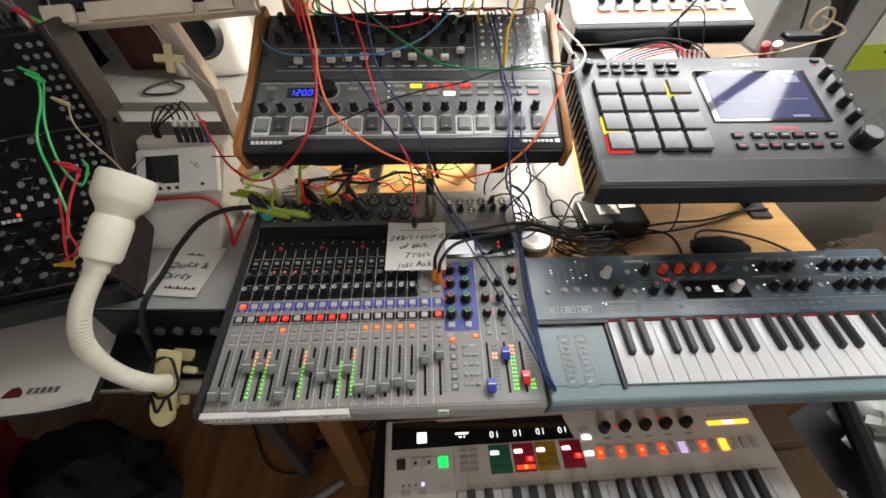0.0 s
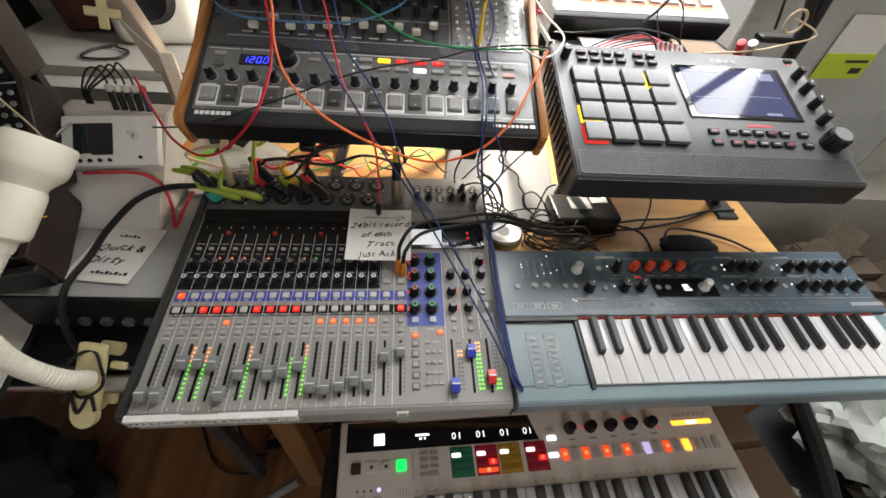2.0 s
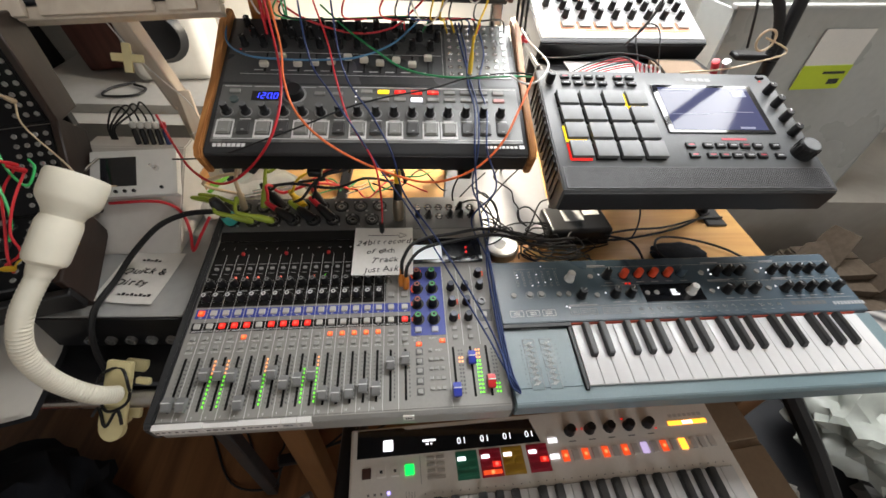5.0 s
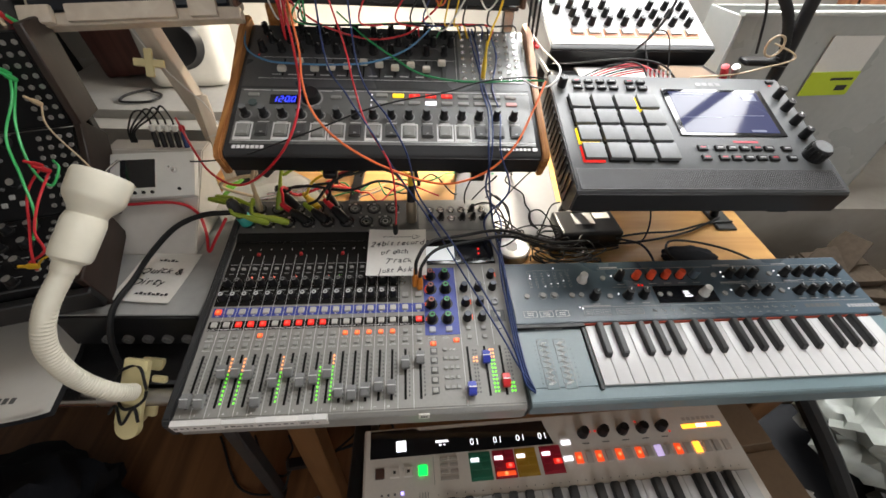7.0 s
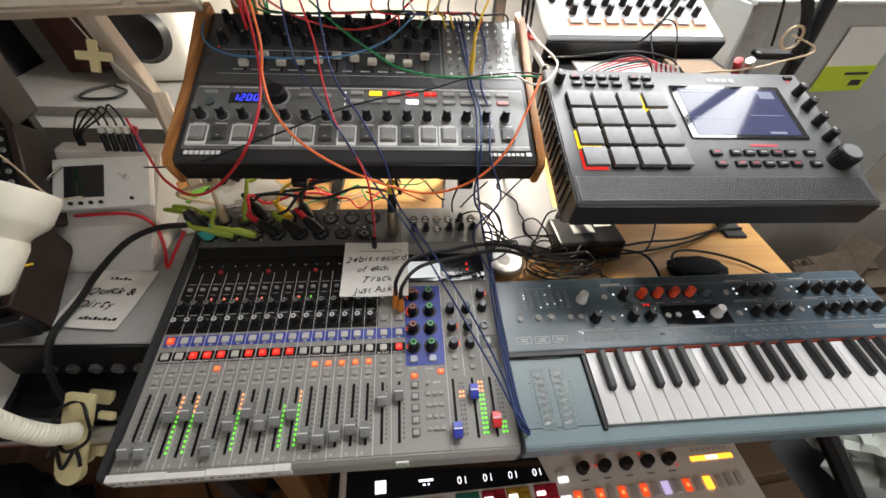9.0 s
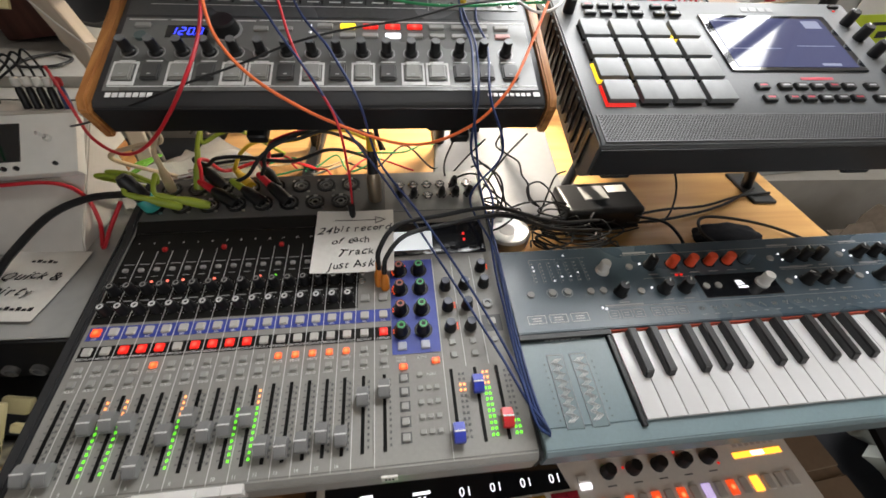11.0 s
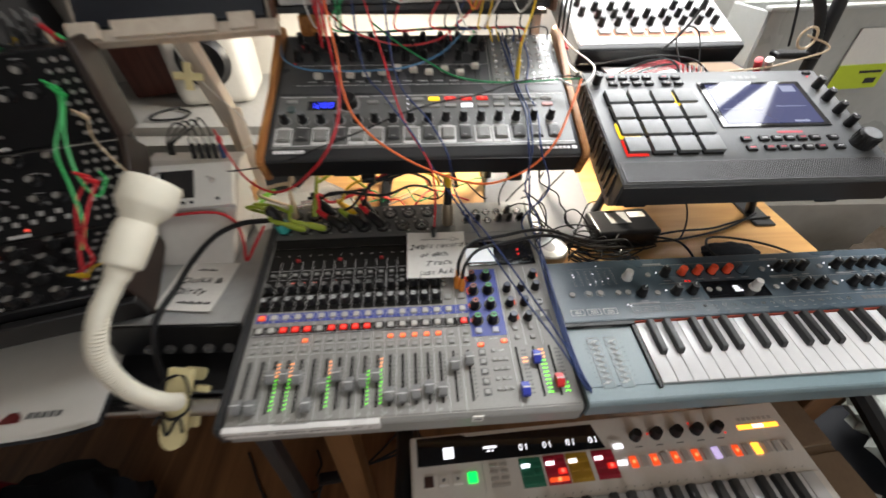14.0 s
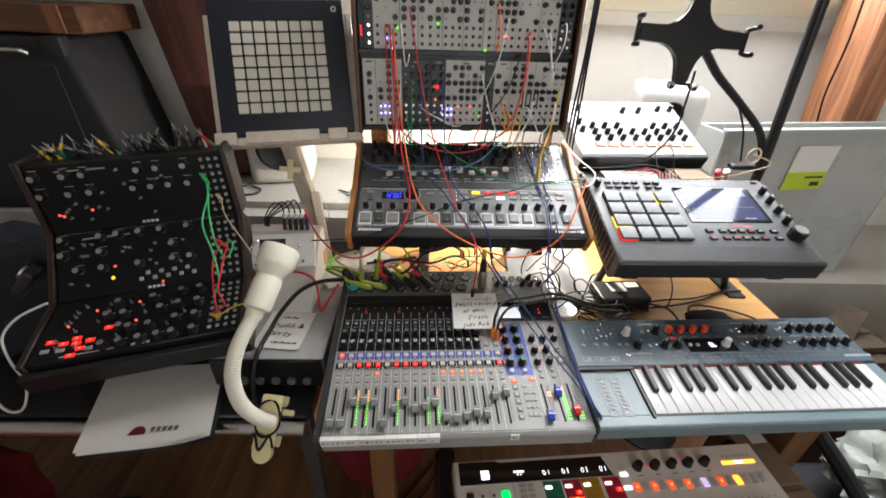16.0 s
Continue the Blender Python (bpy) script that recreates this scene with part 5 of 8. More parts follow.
rack = thing("synthesizer_rack", "black three-tier rack with wooden cheeks holding synthesizers", "rack")
RACK = pose(-0.790, 0.294, 0.823, 0, 0, 14.8)
base = Vector((-0.790, 0.294, 0.823))
tiers = []
for kind, tilt_deg in enumerate((10.7, 47.3, 85.3)):
    m = Matrix.Translation(base) @ pose(0, 0, 0, 0, 0, 14.8) @ pose(0, 0, 0, 0, -2.3, 0) @ pose(0, 0, 0, tilt_deg, 0, 0)
    semi_modular(m, kind)
    tiers.append(m)
    base = m @ Vector((0, 0.1335, 0))
for x0, x1 in ((-0.012, -0.001), (0.320, 0.331)):
    for m in tiers:
        part("cheek", box(x0, -0.004, -0.070, x1, 0.139, 0.004, 0.002), wood("rack_cheek_wood", (0.030, 0.014, 0.009), (0.014, 0.007, 0.0045), 2, 0.5, 1), rack, "dark wooden cheek", m)
part("base_box", box(-0.01, 0.13, -0.132, 0.332, 0.30, -0.060, 0.004), BLACK, rack, "black base box", RACK)
for m in tiers[1:]:
    part("seam_strip", box(0.0, -0.0032, -0.040, 0.319, -0.0006, -0.003, 0), BLACK, rack, "", m)
part("front_lip", box(-0.014, -0.018, -0.052, 0.333, -0.005, -0.012, 0.002), BLACK, rack, "", tiers[0])
for x in (0.03, 0.28):
    part("back_strut", box(x, 0.301, -0.132, x + 0.02, 0.321, 0.20, 0.002), BLACK, rack, "", RACK)

# loose patch leads stuck upright behind the rack
rp = random.Random(5)
lead_mats = [C_BLACK, C_BLACK, C_BLACK, C_YELLOW, C_BLACK, RUBBER, C_GREEN, GUNMETAL, C_BLACK, C_BEIGE]
holder = thing("lead_holder", "black trough full of patch leads behind the rack", "cable holder", Matrix.Translation(tiers[2] @ Vector((0, 0.137, -0.02))) @ pose(0, 0, 0, 0, 0, 14.8) @ pose(0, 0, 0, 0, -2.3, 0))
part("trough", box(0.0, 0.012, -0.08, 0.32, 0.05, -0.012, 0.003), BLACK, holder)
for i in range(46):
    x = 0.012 + 0.0066 * i + rp.uniform(-0.003, 0.003)
    lead = thing("patch_lead", "short patch lead with a metal tip standing in the trough", "patch cable", holder.matrix_basis @ pose(x, 0.025 + rp.uniform(-0.008, 0.012), -0.012, rp.uniform(-15, 35), rp.uniform(-60, 35), 0), "loose patch leads")
    mt = C_RED if i in (43, 44) else (C_LGREEN if i == 45 else rp.choice(lead_mats))
    ln = rp.uniform(0.014, 0.040)
    part("sleeve", lathe([(0, 0), (0.0022, 0), (0.0032, ln * 0.4), (0.0032, ln), (0, ln)], 8), mt, lead)
    part("tip", lathe([(0.0017, ln), (0.0017, ln + 0.009), (0.001, ln + 0.011), (0.0015, ln + 0.013), (0, ln + 0.015)], 8), GUNMETAL, lead, "metal tip")


# ---- left shelf: rack unit, carton, oscilloscope, note ----
unit = thing("rack_unit", "grey metal rack unit with a dark front, note lying on top", "rack unit")
part("case", box(-0.553, 0.372, 0.691, -0.338, 0.68, 0.766, 0.003), GUNMETAL, unit)
part("top_plate", box(-0.556, 0.366, 0.766, -0.336, 0.682, 0.7695, 0.0012), mat("grey_painted_steel", (0.34, 0.34, 0.33), 0.5, vary=0.12), unit, "grey steel top")
part("front_panel", box(-0.550, 0.365, 0.694, -0.341, 0.372, 0.764, 0.002), BLACK, unit, "black front")
for k in range(5):
    part("front_socket", lathe([(0, 0), (0.008, 0), (0.008, 0.006), (0.005, 0.006), (0.005, 0.002), (0, 0.002)], 14, m=pose(-0.372 - 0.03 * k, 0.365, 0.712, 90, 0, 0)), GUNMETAL, unit)
part("side_handle", tube([(-0.336, 0.40, 0.75), (-0.325, 0.40, 0.74), (-0.325, 0.40, 0.71), (-0.336, 0.40, 0.70)], 0.004, 8, 5), BLACK, unit)


def scrawl(body, size, seed):
    """Pen lettering: every letter set by itself, uneven in size, height and slant."""
    rnd = random.Random(seed)
    bm, x = bmesh.new(), 0.0
    for ch in body:
        if ch == " ":
            x += size * 0.30
            continue
        cu = bpy.data.curves.new("letter", "FONT")
        cu.body, cu.size, cu.shear, cu.offset, cu.extrude = ch, size * rnd.uniform(0.88, 1.12), rnd.uniform(0.1, 0.5), size * 0.002, 0.00012
        ob = bpy.data.objects.new("letter", cu)
        me = bpy.data.meshes.new_from_object(ob)
        bpy.data.objects.remove(ob)
        wide = max((v.co.x for v in me.vertices), default=0.0)
        me.transform(pose(x, rnd.uniform(-0.07, 0.07) * size, 0, 0, 0, rnd.uniform(-9, 9)))
        bm.from_mesh(me)
        bpy.data.meshes.remove(me)
        x += wide * 0.96 + size * rnd.uniform(-0.03, 0.05)
    for v in bm.verts:
        v.co.x -= x / 2
        v.co.y -= size * 0.3
    return bm


def note(name, m, w, h, lines, size, label, arrow=False, curl=0.004):
    root = thing(name, label, "note", m)
    bm = bmesh.new()
    n = 6
    grid = [[[bm.verts.new((w * i / n, h * j / n, curl * ((i / n - 0.5) ** 2 * 2 + (j / n - 0.5) ** 2 * 2) + dz)) for j in range(n + 1)] for i in range(n + 1)] for dz in (0.0, -0.0004)]
    for g in grid:
        for i in range(n):
            for j in range(n):
                bm.faces.new((g[i][j], g[i + 1][j], g[i + 1][j + 1], g[i][j + 1]))
    part("sheet", bm, PAPER, root)
    for k, (s, x, y, rot) in enumerate(lines):
        if s.startswith("|"):
            part("handwriting", bars([(x - 0.004 * len(s) / 2 + 0.0065 * q, y - 0.002, x - 0.004 * len(s) / 2 + 0.0065 * q + 0.0045, y + 0.001 + 0.002 * (q % 2)) for q in range(len(s))], curl * 0.6 + 0.0003), INK, root)
        else:
            part("handwriting", scrawl(s, size, k), INK, root, "", pose(x, y, curl * 0.6 + 0.0004, 0, 0, rot))
    if arrow:
        a = bars([(0.022, h - 0.0165, 0.072, h - 0.0158)], curl * 0.6 + 0.0003)
        part("drawn_arrow", a, INK, root)
        part("drawn_arrow", tube([(0.072, h - 0.021, curl * 0.6 + 0.0005), (0.072, h - 0.011, curl * 0.6 + 0.0005), (0.084, h - 0.0160, curl * 0.6 + 0.0005), (0.072, h - 0.021, curl * 0.6 + 0.0005)], 0.0004, 5, 1), INK, root)
    return root


note("paper_note", pose(-0.478, 0.392, 0.7705, 0, 0, -5), 0.092, 0.107, [("|||||", 0.040, 0.088, 0), ("Quick &", 0.046, 0.064, 3), ("Dirty", 0.036, 0.040, 2), ("||||||||", 0.048, 0.016, 0)], 0.0190, "white handwritten note lying on the rack unit")
note("paper_note", pose(-0.302, 0.198, 0.773, 6, 0, 2) @ pose(0.2200, 0.2045, 0.0150, 2, 0, -1), 0.094, 0.094, [("24bit record", 0.047, 0.064, 4), ("of each", 0.042, 0.046, 4), ("Track", 0.048, 0.029, 3), ("Just Ask", 0.046, 0.010, 4)], 0.0140, "white handwritten note lying across the mixer knobs", True, 0.003)

carton = thing("cardboard_box", "white slant-topped carton behind the note on the rack unit", "box")
part("carton_body", extrude_x([(0.492, 0.7697), (0.500, 0.783), (0.630, 0.893), (0.665, 0.893), (0.665, 0.7697)], -0.552, -0.388, 0.002), mat("white_carton", (0.58, 0.55, 0.51), 0.8, vary=0.08), carton)
part("side_tape", box(-0.3877, 0.635, 0.800, -0.3868, 0.662, 0.835, 0.0), ORANGEWOOD, carton, "brown strip")

osc = thing("pocket_oscilloscope", "small white oscilloscope module with a dark screen leaning on the carton", "oscilloscope", pose(-0.520, 0.553, 0.836, 40, 0, 7))
part("body", box(0, 0, 0, 0.132, 0.078, 0.018, 0.003, 2), WHITEPL, osc)
part("screen", box(0.016, 0.017, 0.0175, 0.070, 0.066, 0.0192, 0.0006), GLASSBLACK, osc, "dark screen")
part("toggle", lathe([(0, 0.018), (0.005, 0.018), (0.004, 0.022), (0.0018, 0.023), (0.0022, 0.036), (0, 0.037)], 12, m=T(0.100, 0.045)), CHROME, osc, "silver toggle")
for k in range(5):
    part("button", lathe([(0, 0.018), (0.0028, 0.018), (0.0028, 0.021), (0, 0.0215)], 12, m=T(0.012 + 0.0135 * k, 0.0085)), BLACK, osc)
part("button", lathe([(0, 0.018), (0.0026, 0.018), (0.0026, 0.021), (0, 0.0215)], 12, m=T(0.108, 0.012)), BLACK, osc)
part("antenna", tube([(0.015, 0.066, 0.019), (0.004, 0.050, 0.026), (-0.012, 0.030, 0.026)], 0.0022, 8, 4), CHROME, osc, "chrome rod")
for k in range(5):
    pl = thing("jack_plug", "black jack plug standing behind the oscilloscope", "plug", pose(-0.468 + 0.0125 * k, 0.640, 0.893, -12, 0, 0), "plugs behind the oscilloscope")
    part("plug_body", lathe([(0, 0), (0.0045, 0), (0.0045, 0.022), (0.003, 0.027), (0, 0.027)], 10), BLACK if k < 4 else C_BLUE, pl)
    part("strain_relief", lathe([(0.0028, 0.0272), (0.0048, 0.029), (0.0048, 0.037), (0.002, 0.039)], 10), WHITEPL if k < 4 else C_RED, pl)

card = thing("brochure", "white glossy brochure with a dark edge lying on the stand", "brochure", pose(-0.716, 0.222, 0.698, 0, 0, 4))
for k, (dx, dz, mt) in enumerate(((0.022, -0.004, INK), (0.010, -0.002, PAPER), (0.0, 0.0, mat("glossy_white_card", (0.74, 0.71, 0.66), 0.35, vary=0.04)))):
    bm = bmesh.new()
    cols, rows = 10, 8
    vs = {}
    for i in range(cols + 1):
        for j in range(rows + 1):
            u, v = i / cols, j / rows
            z = 0.020 * max(0, u - 0.55) ** 2 * 4 * max(0, 1 - v * 1.6) + 0.003 * (1 - v)
            for s in (0, 1):
                vs[i, j, s] = bm.verts.new((0.208 * u - 0.045 * v + dx * (0.6 if k < 2 else 0), 0.185 * v - dx * 0.35 + 0.012 * u * (1 - v), z + dz - 0.0006 * s))
    for i in range(cols):
        for j in range(rows):
            for s in (0, 1):
                bm.faces.new((vs[i, j, s], vs[i + 1, j, s], vs[i + 1, j + 1, s], vs[i, j + 1, s]))
    part("page", bm, mt, card, ("dark page", "white page", "white cover")[k])
part("printed_mark", slab([(0.070, 0.026), (0.098, 0.027), (0.096, 0.036), (0.088, 0.043), (0.078, 0.042), (0.073, 0.034)], 0.0042, 0.0046), mat("dark_red_ink", (0.12, 0.015, 0.015), 0.5), card, "dark red cap-shaped mark")
part("printed_bar", bars([(0.104 + 0.0095 * k, 0.031, 0.1105 + 0.0095 * k, 0.040) for k in range(5)], 0.0050), DARKPRINT, card)

# ---- gooseneck clamp lamp ----
lamp = thing("gooseneck_lamp", "cream gooseneck lamp clamped to the stand tube, switched off", "lamp")
neck = spline([(-0.414, 0.278, 0.704), (-0.422, 0.264, 0.732), (-0.440, 0.260, 0.766), (-0.445, 0.259, 0.806), (-0.444, 0.266, 0.846), (-0.435, 0.288, 0.882), (-0.418, 0.324, 0.913)], 18)
part("neck", tube(neck, 0.0115, 14, 1, radii=[0.0114 + (0.0009 if k % 2 else 0.0) for k in range(len(neck))]), CREAM, lamp, "ribbed flexible neck")
hm = look((-0.418, 0.324, 0.913), (-0.391, 0.420, 0.982)) @ pose(0, 0, 0, 180, 0, 0)
part("collar", lathe([(0, -0.006), (0.0128, -0.006), (0.0140, 0.0), (0.0145, 0.008), (0, 0.008)], 28, m=hm), CREAM, lamp, "smooth collar")
part("socket", lathe([(0, 0.006), (0.0145, 0.006), (0.0205, 0.010), (0.0222, 0.016), (0.0226, 0.056), (0.0205, 0.064), (0, 0.064)], 28, m=hm), CREAM, lamp, "cream bulb socket")
part("head", lathe([(0.0195, 0.064), (0.0215, 0.070), (0.0300, 0.082), (0.0318, 0.088), (0.0325, 0.112), (0.0308, 0.117), (0.028, 0.115), (0.026, 0.098), (0, 0.094)], 32, m=hm), CREAM, lamp, "cream reflector head")
cm = Matrix.Translation((-0.423, 0.290, 0.684)) @ pose(0, 0, 0, 42, 0, -8)
part("clamp_jaw", box(-0.019, -0.046, 0.006, 0.019, 0.050, 0.016, 0.004, 2), YELLOWED, lamp, "yellowed plastic jaw", cm)
part("clamp_jaw", box(-0.017, -0.042, -0.026, 0.017, 0.046, -0.017, 0.004, 2), YELLOWED, lamp, "yellowed plastic jaw", cm)
part("clamp_bar", box(0.018, 0.016, -0.004, 0.040, 0.026, 0.004, 0.002), YELLOWED, lamp, "", cm)
part("grip", lathe([(0, -0.003), (0.018, -0.003), (0.018, 0.006), (0, 0.008)], 24, m=cm @ pose(0.002, -0.046, 0.010)), YELLOWED, lamp, "rounded grip")
part("grip", lathe([(0, -0.003), (0.016, -0.003), (0.016, 0.005), (0, 0.007)], 24, m=cm @ pose(-0.014, -0.040, -0.022)), YELLOWED, lamp, "rounded grip")
part("spring_wire", tube([cm @ Vector((0.024 * math.cos(a), 0.010 + 0.030 * math.sin(a), 0.018 + 0.004 * math.sin(3 * a))) for a in np.linspace(0, 6.2, 14)], 0.0022, 7, 4), BLACK, lamp, "black wire wrapped round the clamp")
part("spring_wire", tube([cm @ Vector((-0.024 + 0.0045 * k, -0.030 + 0.012 * math.sin(k), 0.020)) for k in range(11)], 0.0022, 7, 4), BLACK, lamp, "black wire wrapped round the clamp")


# ---- pad controller on its white wooden easel ----
lpm = pose(-0.535, 0.680, 1.137, 61, -1.75, 10.4) @ T(-0.0472, -0.0502, -0.0325)
pads = thing("grid_controller", "black grid controller with sixty-four pale pads on an easel", "controller", lpm)
part("body", box(0.010, 0.008, 0.010, 0.277, 0.282, 0.030, 0.003, 2), mat("navy_black_plastic", (0.012, 0.016, 0.026), 0.4, vary=0.15), pads)
for i in range(8):
    for j in range(8):
        put("grid_pad", cap_mesh("grid_pad", 0.0212, 0.0212, 0.003, mat("pale_translucent_pad", (0.66, 0.635, 0.55), 0.45, vary=0.05), 0.0012), pads, T(0.059 + 0.0236 * i, 0.062 + 0.0236 * j, 0.0295))
put("logo_button", ring_mesh("lp_logo", 0.003, 0.006, 0.0008, PRINT, 20), pads, T(0.259, 0.262, 0.030))
easel = thing("easel_stand", "whitewashed wooden easel with a ledge and leg", "stand", lpm)
part("ledge", box(-0.004, -0.012, -0.006, 0.292, 0.006, 0.026, 0.002), PALEWOOD, easel)
for a, b in ((-0.002, 0.040), (0.058, 0.204), (0.222, 0.262)):
    part("retaining_lip", box(a, -0.010, 0.0262, b, 0.014, 0.038, 0.003, 2), PALEWOOD, easel)
part("back_rail", box(-0.006, 0.006, -0.004, 0.008, 0.262, 0.008, 0.002), PALEWOOD, easel)
part("back_rail", box(0.281, 0.006, -0.004, 0.294, 0.262, 0.008, 0.002), PALEWOOD, easel)
part("back_board", box(0.008, 0.006, -0.004, 0.281, 0.262, 0.007, 0.001), PALEWOOD, easel)


def plank(name, a, b, w, d, mt, parent, label=""):
    a, b = Vector(a), Vector(b)
    q = (b - a).to_track_quat("Z", "Y").to_matrix().to_4x4()
    inv = parent.matrix_basis.inverted()
    return part(name, box(-w / 2, -d / 2, 0, w / 2, d / 2, (b - a).length, 0.002), mt, parent, label, inv @ Matrix.Translation(a) @ q)


plank("post", (-0.442, 0.775, 0.90), (-0.458, 0.725, 1.085), 0.034, 0.020, PALEWOOD, easel)
plank("post", (-0.464, 0.785, 0.89), (-0.478, 0.735, 1.085), 0.010, 0.016, PALEWOOD, easel)
plank("leg", (-0.398, 0.700, 0.772), (-0.428, 0.762, 0.935), 0.022, 0.026, PALEWOOD, easel)
plank("foot", (-0.45, 0.80, 0.692), (-0.450, 0.782, 0.92), 0.030, 0.012, PALEWOOD, easel)
plus = thing("plastic_cross", "cream plus-shaped plastic clip hung on the easel post", "clip", pose(-0.452, 0.690, 1.018, 60, 8, 14))
part("bar", box(-0.022, -0.006, -0.003, 0.022, 0.006, 0.003, 0.001), YELLOWED, plus)
part("bar", box(-0.006, -0.022, -0.0028, 0.006, 0.022, 0.0034, 0.001), YELLOWED, plus)


# ---- modular rack case ----
eum = pose(-0.292, 0.704, 1.107, 86, 0, 6)
euro = thing("modular_case", "two-row modular synthesizer case with patch cables and lit lamps", "modular synthesizer", eum)
part("back_box", box(0.006, 0.0, -0.11, 0.453, 0.300, -0.012, 0.003), BLACK, euro)
part("cheek", box(-0.002, -0.004, -0.115, 0.006, 0.304, 0.012, 0.002), wood("case_dark_wood", (0.16, 0.07, 0.035), (0.07, 0.028, 0.015), 2, 0.5, 1), euro, "dark wooden cheek")
part("cheek", box(0.453, -0.004, -0.115, 0.461, 0.304, 0.012, 0.002), wood("case_dark_wood", (0.16, 0.07, 0.035), (0.07, 0.028, 0.015), 2, 0.5, 1), euro, "dark wooden cheek")
for y in (0.000, 0.148, 0.292):
    part("rail", box(0.006, y, -0.012, 0.453, y + 0.010, 0.001, 0.0008), BLACK if y < 0.2 else ALU, euro)
SAL = mat("pale_module_face", (0.50, 0.49, 0.46), 0.45, vary=0.1)
SDK = mat("black_module_face", (0.02, 0.02, 0.022), 0.45, vary=0.2)
rows = [[(0.022, SAL), (0.046, SAL), (0.052, SDK), (0.026, SDK), (0.072, SAL), (0.018, SDK), (0.030, SAL), (0.046, SAL), (0.060, SAL)],
        [(0.016, SDK), (0.050, SAL), (0.034, SAL), (0.046, SAL), (0.040, SAL), (0.040, SAL), (0.024, SAL), (0.040, SAL), (0.046, SAL), (0.040, SAL), (0.030, SDK)]]
re_ = random.Random(11)
for r, mods in enumerate(rows):
    x = 0.008 + (0.004 if r == 0 else 0.012)
    total = sum(w for w, _ in mods)
    s = (0.441 - (0.008 if r == 0 else 0.016)) / total
    for w, face in mods:
        w *= s
        y0 = 0.012 + 0.147 * r
        md = part("module", box(0.0004, 0, -0.003, w - 0.0004, 0.1285, 0.002, 0.0004), face, euro, "pale module" if face is SAL else "black module", T(x, y0, 0))
        nx = max(1, int(w / 0.0135))
        for c in range(nx):
            for k in range(8):
                px, py = w * (c + 0.5) / nx, 0.010 + 0.0150 * k
                if k < 3:
                    put("jack", jack_mesh("euro_jack_%d" % (face is SAL), 0.0034, BLACK if face is SAL else CHROME), md, T(px, py, 0.002))
                elif re_.random() < 0.62:
                    put("knob", knob_mesh("euro_knob", 0.0042, 0.012, BLACK, 1.3), md, T(px, py, 0.002, re_.uniform(0, 360)))
                elif re_.random() < 0.5:
                    put("small_switch", cap_mesh("euro_switch", 0.004, 0.004, 0.003, GUNMETAL), md, T(px, py, 0.002))
        put("title", shared("euro_title_%d" % (face is SAL), lambda: to_mesh(bars([(-0.006, 0.122, 0.006, 0.1245)], 0.002), "title", INK if face is SAL else GREYPRINT)), md, T(w / 2, 0, 0))
        x += w


def euro_lights(pts, mt, r=0.0026):
    for x, y in pts:
        put("lamp_light", shared("euro_light_" + mt.name, lambda: to_mesh(lathe([(0, 0), (r, 0), (r * 0.8, 0.002), (0, 0.0026)], 10), "lamp_light", mt)), euro, T(x, y, 0.0025), "lit lamp")


euro_lights([(0.046 + 0.009 * i, 0.036 + 0.014 * j) for i in range(3) for j in range(2)] + [(0.178 + 0.009 * i, 0.032 + 0.013 * j) for i in range(3) for j in range(2)] + [(0.062, 0.178), (0.070, 0.178), (0.072, 0.160)], L_VIOLET)
euro_lights([(0.212, 0.050), (0.236, 0.050), (0.026, 0.064), (0.30, 0.186), (0.306, 0.186), (0.161, 0.064)], L_RED)
euro_lights([(0.258, 0.030), (0.084, 0.196), (0.164, 0.205), (0.262, 0.160)], L_GREEN)
part("digit_display", bars([(0.0115, 0.180, 0.0160, 0.185), (0.0115, 0.187, 0.0160, 0.192), (0.0115, 0.194, 0.0160, 0.199)], 0.003), L_RED, euro, "lit red digits")
part("digit_display", bars([(0.156, 0.084, 0.168, 0.094)], 0.003), L_RED, euro, "lit red digits")
for k in range(5):
    part("slider", bars([(0.352 + 0.0085 * k, 0.045, 0.3545 + 0.0085 * k, 0.085)], 0.002, 0.0006), DEEP, euro)
cst = thing("case_shelf", "black frame with a wooden block carrying the modular case", "shelf")
part("shelf_board", box(-0.28, 0.806, 1.086, 0.17, 0.90, 1.0955, 0.002), BLACK, cst)
part("wood_block", box(-0.285, 0.81, 0.80, -0.245, 0.86, 1.085, 0.003), ORANGEWOOD, cst, "orange wooden upright")
part("upright", box(0.150, 0.84, TABLE, 0.170, 0.86, 1.085, 0.002), BLACK, cst)
part("upright", box(-0.275, 0.862, TABLE, -0.255, 0.88, 1.085, 0.002), BLACK, cst)


